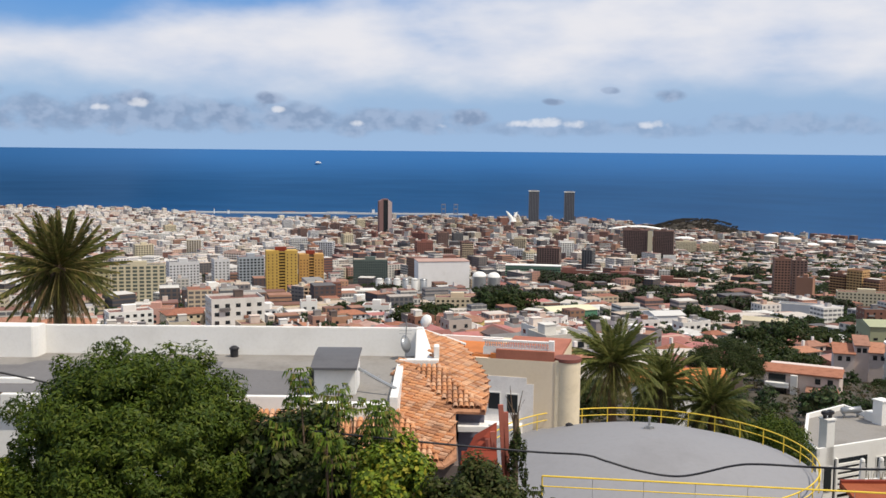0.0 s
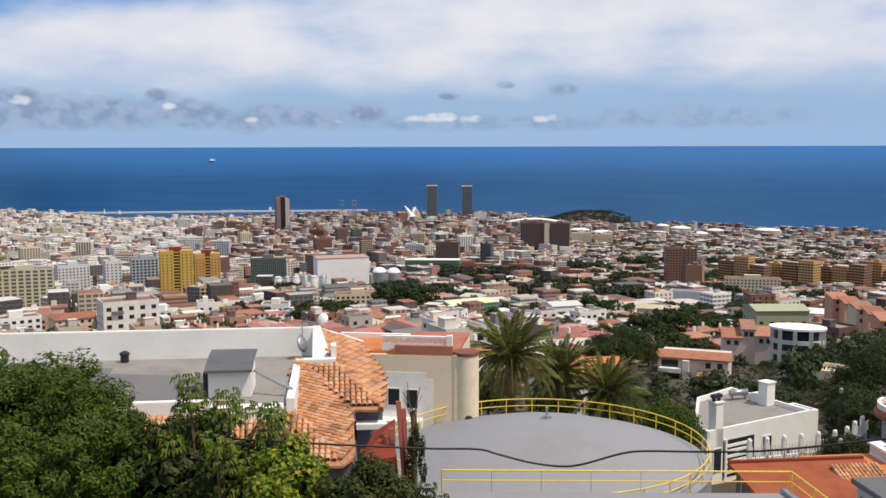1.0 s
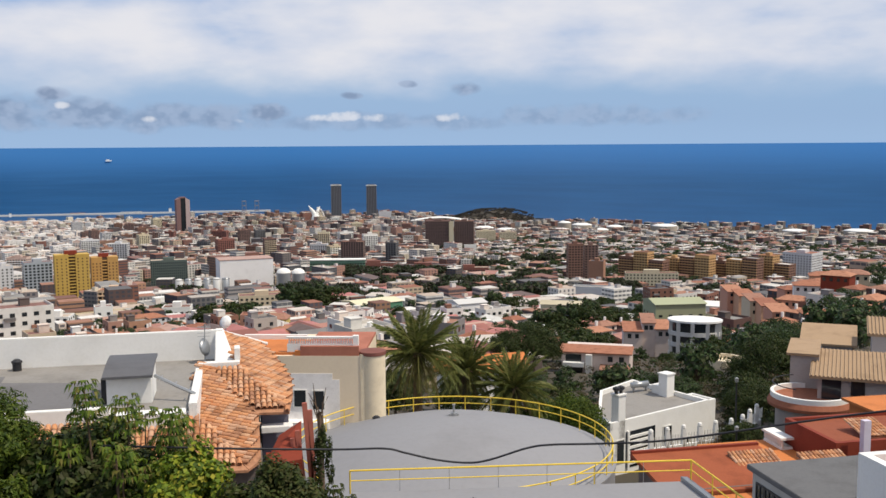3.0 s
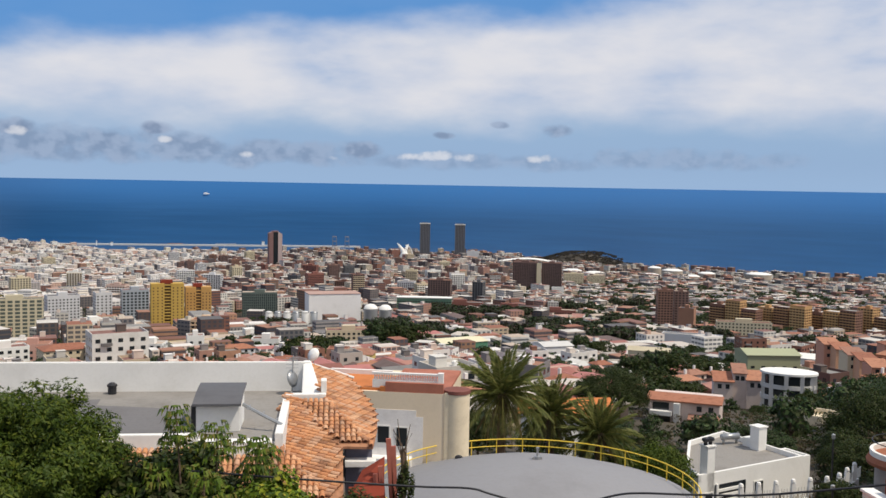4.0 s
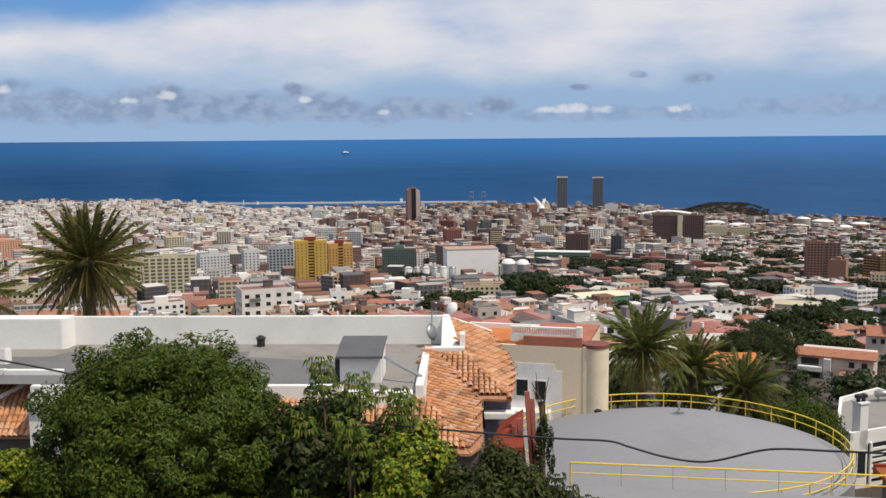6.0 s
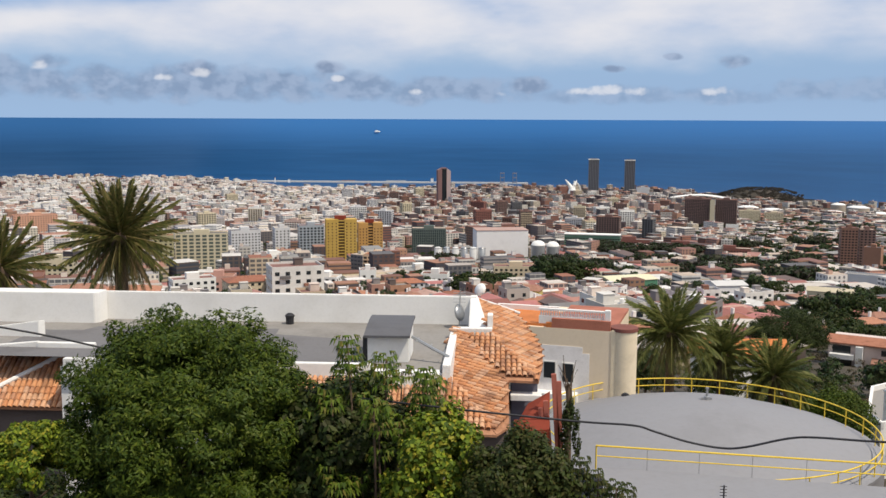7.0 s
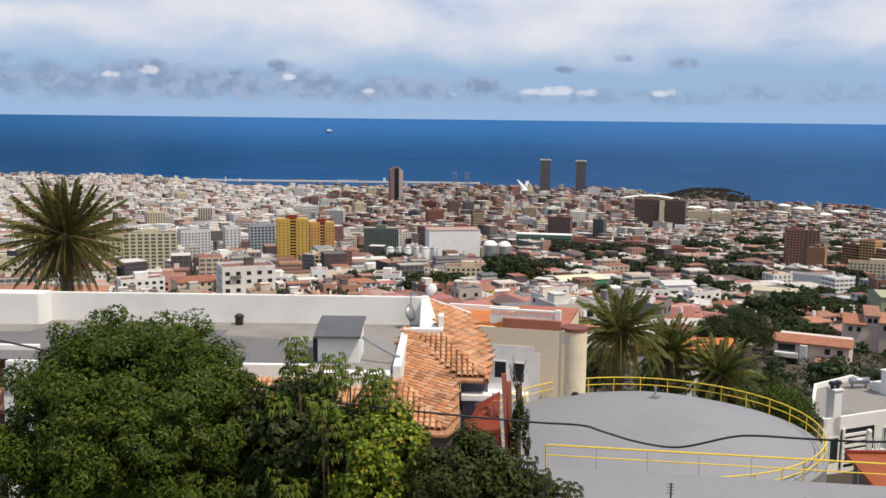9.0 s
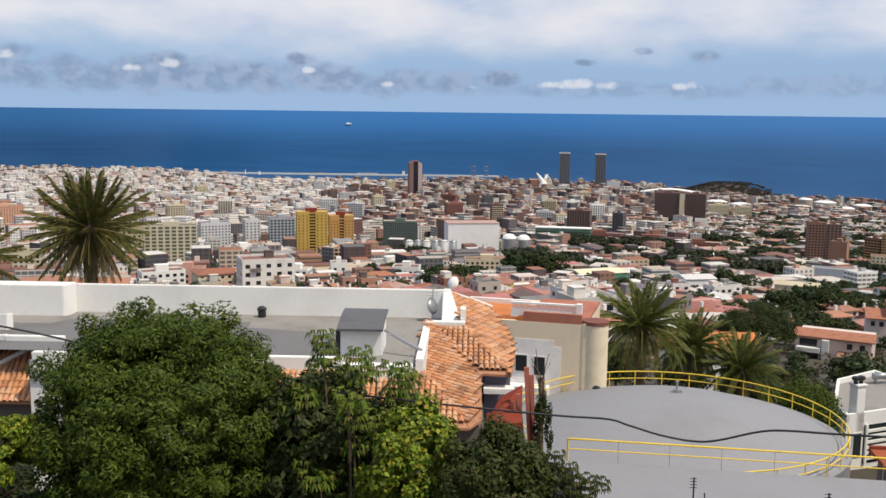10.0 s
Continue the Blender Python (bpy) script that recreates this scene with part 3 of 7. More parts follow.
def town_house(style, seed):
    """One pattern of town building, with walls, roof, windows and what stands on the roof."""
    g = random.Random(seed)
    if style == "shed":
        w, d, h = g.uniform(13, 24), g.uniform(8, 12), g.uniform(3.4, 5.0)
        ob = thing("shed", (0, 0, 0), "low workshop with a shallow sheet-metal roof", "building", "town sheds")
        wf, rf = Form(), Form()
        wf.box(-w / 2, w / 2, -d / 2, d / 2, -6, h)
        gable(rf, w, d, h + 0.02, g.uniform(0.8, 1.8))
        part("wall", wf, wall_white, ob)
        part("roof", rf, shed_any, ob)
        win = Form()
        windows(win, w, d, h, 4, 4.5, 1.8, 0.9, first=1.8)
        part("glazing", win, dark_glass, ob, kind="stuff")
        return ob
    if style == "villa":
        w, d, h = g.uniform(7.5, 11), g.uniform(6.5, 8.5), g.choice([3.0, 3.2, 5.8])
        ob = thing("house", (0, 0, 0), "rendered house with a hipped clay-tile roof", "house", "town houses")
        wf, rf = Form(), Form()
        wf.box(-w / 2, w / 2, -d / 2, d / 2, -6, h)
        if g.random() < 0.6:
            wf.box(-w / 2 - 2.5, -w / 2, -d / 2 + 0.6, d / 2 - 1.5, -6, 3.1)
        hip(rf, w, d, h, g.uniform(1.2, 1.8))
        part("wall", wf, g.choice([wall_white, wall_white, wall_warm]), ob)
        part("roof", rf, old_clay, ob)
        win = Form()
        windows(win, w, d, h)
        part("glazing", win, dark_glass, ob, kind="stuff")
        ch = Form()
        ch.box(w * 0.2, w * 0.2 + 0.7, 0.8, 1.5, h, h + 2.6)
        part("chimney", ch, white_paint, ob)
        return ob
    n = g.choice([1, 1, 2, 2, 3]) if style == "flat" else g.choice([4, 5, 5, 6, 7])
    w, d = g.uniform(7, 11.5), g.uniform(7, 10.5)
    if style == "block":
        w, d = g.uniform(14, 26), g.uniform(11, 15)
    h = n * 3.0 + 0.4
    ob = thing("apartment_block" if style == "block" else "house", (0, 0, 0), "rendered flat-roofed apartment block with rows of windows" if style == "block" else "rendered flat-roofed town house", "building", "town blocks" if style == "block" else "town flat houses")
    wf, rf = Form(), Form()
    tub(wf, -w / 2, w / 2, -d / 2, d / 2, -6, h + 0.8, 0.25, 0.9)
    flat_top(rf, w, d, h)
    part("wall", wf, g.choice([wall_white, wall_white, wall_warm]), ob)
    part("roof", rf, roof_any, ob)
    win = Form()
    windows(win, w, d, h, bay=g.uniform(2.8, 3.6), ww=g.uniform(1.1, 1.9))
    part("glazing", win, dark_glass, ob, kind="stuff")
    if style == "block" or g.random() < 0.4:
        for s in range(1, n):
            bal = Form()
            x = g.choice([-0.25, 0.2]) * w
            bal.box(x - 1.8, x + 1.8, -d / 2 - 1.1, -d / 2, s * 3.0, s * 3.0 + 0.95)
            part("balcony", bal, wall_white, ob)
    hut = Form()
    x = g.uniform(-0.25, 0.25) * w
    hut.box(x - 1.6, x + 1.6, d * 0.1, d * 0.1 + 2.8, h, h + 2.4)
    hut.box(x - 1.75, x + 1.75, d * 0.1 - 0.15, d * 0.1 + 2.95, h + 2.4, h + 2.55)
    part("stair_head", hut, wall_white, ob)
    if g.random() < 0.6:
        tk = Form()
        tk.lathe(-x * 0.8, -d * 0.15, [(0, h), (0.7, h), (0.75, h + 1.1), (0.0, h + 1.3)], 10)
        part("water_tank", tk, white_paint, ob)
    return ob


def masses(name, rows, wall_m, roof_m, label, category):
    """Far buildings joined into one: rows of x, y, z, w, d, h, turn."""
    a = np.array(rows)
    n = len(a)
    x, y, z, w, d, h, r = a.T
    cs, sn = np.cos(r), np.sin(r)
    sx, sy = np.array([-1, 1, 1, -1]) / 2, np.array([-1, -1, 1, 1]) / 2
    px = x[:, None] + cs[:, None] * sx * w[:, None] - sn[:, None] * sy * d[:, None]
    py = y[:, None] + sn[:, None] * sx * w[:, None] + cs[:, None] * sy * d[:, None]
    lo = np.stack([px, py, np.repeat((z - 8)[:, None], 4, 1)], -1)
    hi = np.stack([px, py, np.repeat((z + h)[:, None], 4, 1)], -1)
    f = Form()
    f.v = np.concatenate([lo, hi], 1).reshape(-1, 3).tolist()
    base = np.arange(n)[:, None, None] * 8
    q = np.array([[0, 1, 5, 4], [1, 2, 6, 5], [2, 3, 7, 6], [3, 0, 4, 7], [4, 5, 6, 7]])[None]
    f.f = (base + q).reshape(-1, 4).tolist()
    f.mi = [0, 0, 0, 0, 1] * n
    uv = np.zeros((n, 5, 4, 2))
    span = np.stack([w, d, w, d], 1)
    uv[:, :4, 1, 0] = uv[:, :4, 2, 0] = span
    uv[:, :4, 2, 1] = uv[:, :4, 3, 1] = (h + 8)[:, None]
    uv[..., 1] += 1.0
    f.uv = uv.reshape(-1, 2)
    return solo(name, f, [wall_m, roof_m], label, category, kind="stuff")


def scatter_town():
    g = random.Random(11)
    patterns = {"shed": [town_house("shed", 100 + i) for i in range(5)], "villa": [town_house("villa", 200 + i) for i in range(6)],
                "flat": [town_house("flat", 300 + i) for i in range(8)], "block": [town_house("block", 400 + i) for i in range(6)]}
    used = {o.name: False for k in patterns.values() for o in k}
    pale, mid, warm, sheds, heads = [], [], [], [], []
    greens, far_green, head_scrub, plots = [], [], [], []

    def free(b, r, x, y, rad):
        for cb, cr, rr in CLEAR:
            cx, cy = polar(cb, cr)
            if (x - cx) ** 2 + (y - cy) ** 2 < (rr + rad) ** 2:
                return False
        return True

    for lo, hi, cell, skew in ((120, 640, 13.5, 0.4), (640, 1150, 18.0, 0.3), (1150, 2300, 20.0, 0.55), (2300, 4950, 23.0, 0.62)):
        cs, sn = math.cos(skew), math.sin(skew)
        m = int(hi / cell) + 1
        for i in range(-m, m + 1):
            for j in range(-m, m + 1):
                if i % 6 == 0 or j % 9 == 0:
                    if g.random() < 0.8:
                        continue
                u, v = i * cell + g.uniform(-0.16, 0.16) * cell, j * cell + g.uniform(-0.16, 0.16) * cell
                x, y = u * cs - v * sn, u * sn + v * cs
                r = math.hypot(x, y)
                if not lo <= r < hi or y < 0:
                    continue
                b = math.degrees(math.atan2(x, y))
                if b < -31 or b > 41:
                    continue
                if r > np.interp(b, SHORE_B, SHORE_R) - 25:
                    continue
                if b < 4 and r < 330 or (b < 14 and r < 150):
                    continue
                hx, hy = polar(14.6, 3560)
                if math.hypot((x - hx) / 300, (y - hy) / 190) < 1:
                    for q in range(4):
                        head_scrub.append((x + g.uniform(-11, 11), y + g.uniform(-11, 11)))
                    continue
                if not free(b, r, x, y, cell * 0.5):
                    continue
                z = float(land(x, y))
                turn = skew + (g.choice([0, 0, 1.5708]) if g.random() < 0.85 else g.uniform(0, 3.14))
                if r > 2750 and b > 15.5:
                    if g.random() < 0.78:
                        continue
                leafy = (0.13 if b < 15 else 0.24) if r < 640 else (0.22 if r < 1300 else 0.09)
                if b > 14:
                    leafy += 0.13 if r < 1150 else (0.26 if r < 2700 else 0.1)
                leafy *= 0.4 + 1.6 * (noise.noise(Vector((x / 120, y / 120, 5))) * 0.5 + 0.5)
                if g.random() < leafy:
                    (greens if r < 700 and len(greens) < 170 else far_green).append((x, y))
                    continue
                if r < (170 if 6 < b < 14 else 270):
                    if g.random() < (0.2 if b < 17 else 0.45):
                        greens.append((x, y))
                    continue
                k = g.random() + 0.45 * noise.noise(Vector((x / 260, y / 260, 1)))
                if r < 640:
                    style = "villa" if k < (0.3 if b < 0 else (0.12 if b < 15 else 0.5)) else ("shed" if k < (0.8 if 0 < b < 19 else 0.62) else ("flat" if k < 0.97 or b > 0 else "block"))
                    if b > 26 and style == "shed":
                        style = "villa"
                    plots.append((r, b, x, y, z, turn, style, k))
                    continue
                w, d = cell * g.uniform(0.62, 0.97), cell * g.uniform(0.6, 0.95)
                if g.random() < 0.13:
                    w *= g.uniform(1.5, 2.3)
                if r < 1150:
                    h = 3.0 * g.choice([1, 2, 2, 2, 3, 3, 4] if b > -6 else [2, 3, 3, 4, 5, 6]) + 0.6
                    if 0 < b < 20 and k < 0.34:
                        sheds.append((x, y, z, w * 1.5, d * 1.1, g.uniform(4.5, 7.5), turn))
                        continue
                    (warm if k > (0.72 if b < 4 else 0.55) else (mid if k > 0.15 else pale)).append((x, y, z, w, d, h, turn))
                elif r < 2300:
                    if b < 0:
                        h = 3.0 * g.choice([3, 4, 5, 5, 6, 7, 8, 10 if k > 0.5 else 5]) + 0.6
                    elif b < 13:
                        h = 3.0 * g.choice([2, 3, 3, 4, 5, 5, 8 if k > 0.5 else 4])
                    else:
                        h = 3.0 * g.choice([1, 1, 1, 2, 2, 3])
                    (warm if k > (0.72 if b < -8 else (0.5 if b < 0 else 0.36)) else (mid if b > -8 else pale)).append((x, y, z, w, d, h, turn))
                else:
                    h = 3.0 * (g.choice([3, 4, 4, 5, 5, 6, 8]) if b < -3 else (g.choice([4, 5, 5, 6, 7, 8, 11]) if b < 11 else g.choice([2, 3, 3, 4, 5]))) + 0.6
                    (warm if k > (0.80 if b < -8 else 0.40) else (mid if b > -5 else pale)).append((x, y, z, w, d, h, turn))
                if g.random() < 0.5:
                    heads.append((x + g.uniform(-3, 3), y + g.uniform(-3, 3), z + h, 3.5, 3.0, g.uniform(2, 3.4), turn))
    for i, (r, b, x, y, z, turn, style, k) in enumerate(sorted(plots)):
        if i < 290:
            src = g.choice(patterns[style])
            m4 = pose(x, y, z, 0, 0, math.degrees(turn))
            if used[src.name]:
                copy_thing(src, m4)
            else:
                used[src.name] = True
                src.matrix_basis = m4
            continue
        w, d = g.uniform(8, 12), g.uniform(7, 11)
        if style == "shed":
            sheds.append((x, y, z, w * 1.6, d * 1.1, g.uniform(3.5, 5.5), turn))
        else:
            (warm if k > 0.6 else (mid if k > 0.2 else pale)).append((x, y, z, w, d, 3.0 * g.choice([1, 2, 2, 3]), turn))
    spare = [o for k in patterns.values() for o in k if not used[o.name]]
    for i, o in enumerate(spare):
        x, y = polar(24 + 1.3 * i, 640 + 9 * i)
        o.matrix_basis = pose(x, y, float(land(x, y)), 0, 0, 20 * i)
    masses("pale_town_buildings", pale, facade_white, roof_pale, "dense far quarter of pale rendered apartment buildings", "buildings")
    masses("mixed_town_buildings", mid, facade_mid, roof_mix, "far quarter of grey, buff and brown town buildings", "buildings")
    masses("warm_town_buildings", warm, facade_warm, roof_mix, "far quarter of brick-red, brown and ochre apartment buildings", "buildings")
    masses("town_sheds", sheds, facade_white, shed_mix, "far workshops with rusty and grey sheet roofs", "buildings")
    masses("roof_huts", heads, material("roof_huts_render", WHITES[0], 0.85, 0.2, 0.2, 0.0, palette=WHITES, island=True), roof_mix, "small stair heads and tanks on far roofs", "roof huts")
    # trees among the houses
    kinds = []
    for s, (rx, rz, hh) in enumerate([(3.2, 2.8, 4.5), (4.2, 3.2, 5.5), (2.6, 3.2, 5.0), (3.6, 2.6, 4.0)]):
        kinds.append(tree((0, 0, 0), hh, rx, rz, leaf_city, "round-crowned dark green garden tree", 40 + s, leaf=0.34, leaves=1100, clumps=34, group="town trees"))
    first = set()
    for i, (x, y) in enumerate(greens):
        src = kinds[i % 4]
        m4 = pose(x, y, float(land(x, y)) - 0.3, 0, 0, g.uniform(0, 360))
        if src.name in first:
            copy_thing(src, m4)
        else:
            first.add(src.name)
            src.matrix_basis = m4
    small = [np.array(crown(3.8, 3.8, 3.2, 16, 190, 0.85, 60 + s).v) for s in range(5)]

    def thicket(name, spots, mat, label, size=1.0):
        f, vs = Form(), []
        for i, (x, y) in enumerate(spots):
            for q in range(2):
                c = small[(i + q) % 5] * (size * g.uniform(0.7, 1.35))
                xx, yy = x + g.uniform(-6, 6), y + g.uniform(-6, 6)
                vs.append(c + np.array([xx, yy, float(land(xx, yy)) + 3.6 * size]))
        q = np.concatenate(vs)
        f.v = q.tolist()
        f.f = np.arange(len(q)).reshape(-1, 4).tolist()
        f.mi = [0] * len(f.f)
        solo(name, f, mat, label, "trees", kind="stuff")
    thicket("far_trees", far_green, leaf_city, "dark green trees and scrub between the far houses")
    thicket("far_copses", EXTRA_GREEN, leaf_copse, "large dark trees in copses and belts between the far halls", 1.8)
    thicket("headland_scrub", head_scrub, leaf_scrub, "dry brown and grey-green scrub on the headland")


# ---- landmarks of the town ----


def keep_clear(b, d, rad):
    CLEAR.append((b, d, rad))


def block(name, b, d, w, dep, ztop, mat, label, turn=0.0, storey=3.0, bay=3.3, ww=1.5, wh=1.4, sides="flr", bands=None, head=True, win=True, category="building", glass=None, group=""):
    """A flat-topped building; d: distance of its front; ztop: height above the sea."""
    x, y, z = on_land(b, d)
    keep_clear(b, d, max(w, dep) * 0.55 + 4)
    ob = thing(name, (x, y, z), label, category, group, turn=facing(b) + turn)
    h = ztop - z
    f = Form()
    f.box(-w / 2, w / 2, -dep / 2, dep / 2, -8, h - 0.8)
    f.box(-w / 2 - 0.02, w / 2 + 0.02, -dep / 2 - 0.02, -dep / 2 + 0.3, h - 0.8, h)
    f.box(-w / 2 - 0.02, w / 2 + 0.02, dep / 2 - 0.3, dep / 2 + 0.02, h - 0.8, h)
    f.box(-w / 2 - 0.02, -w / 2 + 0.3, -dep / 2 + 0.3, dep / 2 - 0.3, h - 0.8, h)
    f.box(w / 2 - 0.3, w / 2 + 0.02, -dep / 2 + 0.3, dep / 2 - 0.3, h - 0.8, h)
    part("wall", f, mat, ob, kind="")
    f = Form()
    f.box(-w / 2 + 0.3, w / 2 - 0.3, -dep / 2 + 0.3, dep / 2 - 0.3, h - 0.8, h - 0.7)
    part("roof", f, roof_any, ob)
    if win:
        f = Form()
        windows(f, w, dep, h - 1, storey, bay, ww, wh, sides=sides, first=1.0, out=0.08)
        part("glazing", f, glass or dark_glass, ob, kind="stuff")
    if bands:
        n = int(h / storey)
        for k in range(1, n):
            f = Form()
            f.box(-w / 2 - 0.1, w / 2 + 0.1, -dep / 2 - 0.9, -dep / 2, k * storey, k * storey + 0.95)
            part("balcony", f, bands, ob)
    if head:
        f = Form()
        f.box(-w * 0.15, w * 0.15, -dep * 0.2, dep * 0.2, h - 0.7, h + 2.6)
        part("stair_head", f, mat, ob)
    return ob


def paint(name, c, **k):
    return material(name, c, 0.85, 0.16, 0.12, 0.0, **k)


def yellow_flats():
    ochre = paint("ochre_render", (0.52, 0.34, 0.085))
    dark = paint("brown_recess", (0.10, 0.065, 0.04))
    for b, d, w, zt, m in ((-9.45, 990, 31, 180.1, ochre), (-7.75, 1008, 25, 174.5, paint("orange_ochre_render", (0.50, 0.29, 0.10)))):
        x, y, z = on_land(b, d)
        h = zt - z
        keep_clear(b, d, 24)
        ob = thing("apartment_tower", (x, y, z), "tall ochre-yellow apartment tower with stacked recessed balconies", "apartment tower", "ochre towers", turn=facing(b) + 6)
        f = Form()
        for s in (-1, 1):
            f.prism([(s * w * 0.30 - w * 0.2, -7), (s * w * 0.30 + w * 0.2, -7), (s * w * 0.30 + w * 0.2, 7), (s * w * 0.30 - w * 0.2, 7)], -8, h)
        part("wall", f, m, ob)
        f = Form()
        f.box(-w * 0.12, w * 0.12, -5.2, 6.5, -8, h - 1.0)
        part("recess", f, dark, ob)
        for k in range(int(h / 3)):
            f = Form()
            f.box(-w * 0.105, w * 0.105, -6.6, -5.2, 1 + 3 * k, 2.0 + 3 * k)
            part("balcony", f, m, ob)
        f = Form()
        for s in (-1, 1):
            for k in range(int(h / 3) - 1):
                for u in (-0.13, 0.0, 0.13):
                    f.box(s * w * 0.30 + u * w - 0.6, s * w * 0.30 + u * w + 0.6, -7.08, -6.9, 1.2 + 3 * k, 2.5 + 3 * k)
        part("glazing", f, dark, ob, kind="stuff")
        f = Form()
        f.box(-w * 0.2, w * 0.16, -3, 4, h - 0.5, h + 3.2)
        part("stair_head", f, red_wall, ob, "dull red stair head")


def sea_towers():
    stone = paint("dark_tower_stone", (0.075, 0.078, 0.092))
    rib = paint("tower_ribs", (0.17, 0.175, 0.20))
    for b, zt in ((5.27, 141), (7.32, 139)):
        x, y, z = on_land(b, 3640)
        keep_clear(b, 3640, 40)
        h = zt - z
        ob = thing("high_rise", (x, y, z), "slender dark grey high-rise tower with vertical ribs", "tower", "twin towers by the sea", turn=facing(b) + 4)
        f = Form()
        f.box(-18, 18, -13, 13, -8, h - 5)
        part("shaft", f, stone, ob)
        for k in range(7):
            f = Form()
            u = -17.5 + 35 * k / 6
            f.box(u - 0.9, u + 0.9, -13.8, -13, -8, h - 5)
            part("rib", f, rib, ob)
        f = Form()
        f.box(-19.5, 19.5, -14.5, 14.5, h - 5, h - 2.2)
        part("crown", f, paint("pale_concrete", (0.6, 0.58, 0.55)), ob)
        f = Form()
        f.box(-12, 12, -9, 9, h - 2.2, h)
        part("plant_room", f, rib, ob)


def concert_hall():
    x, y, z = on_land(4.04, 3500)
    keep_clear(4.04, 3500, 60)
    keep_clear(3.9, 3400, 60)
    keep_clear(3.8, 3280, 50)
    ob = thing("concert_hall", (x, y, z), "white sculptural concert hall with a sweeping crest", "concert hall", turn=facing(4.04))
    f = Form()
    f.lathe(2, -6, [(15, -4), (15, 14), (13, 24), (8, 32), (0, 35)], 28)
    part("body", f, white_paint, ob, smooth=True)
    for x1, z1, lab in ((-23, 60, "crest"), (17, 57, "wing")):
        f = Form()
        steps = [k / 10 for k in range(11)]
        f.tube([(2 + (x1 - 2) * a ** 1.25, -8 + 8 * a, 22 + (z1 - 22) * a) for a in steps], [9 * (1 - a) ** 0.8 + 1.0 for a in steps], 10)
        part(lab, f, white_paint, ob)
    f = Form()
    f.tube([(6 + 27 * math.sin(radians(a)), 6, 52 * math.cos(radians(a * 0.95))) for a in range(0, 96, 8)], 2.6, 8)
    part("arc", f, paint("pale_concrete", (0.6, 0.58, 0.55)), ob)
    f = Form()
    f.prism([(-50, -30), (50, -30), (44, 30), (-44, 30)], -8, 6)
    part("plinth", f, paint("pale_concrete", (0.6, 0.58, 0.55)), ob)


def dark_tower():
    x, y, z = on_land(-3.43, 2900)
    keep_clear(-3.43, 2900, 40)
    h = 137.8 - z
    ob = thing("office_tower", (x, y, z), "red-brown tower with a dark glass front and curved top", "tower", turn=facing(-3.43) + 10)
    for s in (-1, 1):
        f = Form()
        top = [h - 6, h, h, h - 6] if s < 0 else [h, h - 8, h - 8, h]
        f.prism([(s * 13 - 6, -14), (s * 13 + 6, -14), (s * 13 + 6, 14), (s * 13 - 6, 14)], -8, top)
        part("side_slab", f, paint("red_granite", (0.22, 0.13, 0.125)) if s < 0 else paint("pink_granite", (0.46, 0.36, 0.35)), ob)
    f = Form()
    f.box(-7, 7, -12, 12, -8, h - 2)
    part("glass_front", f, dark_glass, ob)
    f = Form()
    f.box(-8, 8, -10, 10, h - 2, h + 1.5)
    part("cap", f, paint("red_granite", (0.3, 0.1, 0.1)), ob)


def brewery():
    b = block("brewery_hall", -0.08, 1062, 56, 30, 161.8, paint("white_hall_render", (0.80, 0.78, 0.78)), "big plain white brewery hall with a dull pink cornice", turn=10, win=False, head=False)
    f = Form()
    h = 161.8 - b.location.z
    f.box(-28.4, 28.4, -15.4, 15.4, h, h + 0.5)
    part("cornice", f, paint("dull_pink_cornice", (0.42, 0.28, 0.24)), b)
    for k in range(6):
        bb = -3.75 + 0.52 * k
        x, y, z = on_land(bb, 1035)
        t = thing("silo", (x, y, z), "pale grey steel storage silo with a domed top", "silo", "brewery silos")
        f = Form()
        f.lathe(0, 0, [(3.9, -6), (3.9, 145.2 - z - 1.2), (2.4, 145.2 - z), (0, 145.5 - z)], 20)
        part("drum", f, steel if k % 2 else paint("pale_silo", (0.6, 0.6, 0.6)), t, smooth=True)
        f = Form()
        f.lathe(0, 0, [(4.05, 145.2 - z - 1.5), (4.05, 145.2 - z - 1.1)], 20)
        part("rim", f, dark_metal, t)
    keep_clear(-2.4, 1040, 26)
    keep_clear(-2.4, 985, 24)
    keep_clear(-2.4, 955, 20)
    keep_clear(-2.4, 922, 18)
    keep_clear(-2.4, 890, 16)
    keep_clear(2.5, 1000, 18)
    for bb, d, r, zt in ((2.15, 1030, 7.5, 154), (3.0, 1040, 7.0, 152)):
        x, y, z = on_land(bb, d)
        keep_clear(bb, d, 10)
        t = thing("domed_tank", (x, y, z), "white domed tank beside the brewery", "tank", "white domed tanks")
        f = Form()
        f.lathe(0, 0, [(r, -6), (r, zt - z - 5)], 24)
        part("drum", f, steel, t, smooth=True)
        f = Form()
        f.lathe(0, 0, [(r, zt - z - 5), (r * 0.85, zt - z - 2.4), (r * 0.5, zt - z - 0.6), (0, zt - z)], 24)
        part("dome", f, white_paint, t, smooth=True)


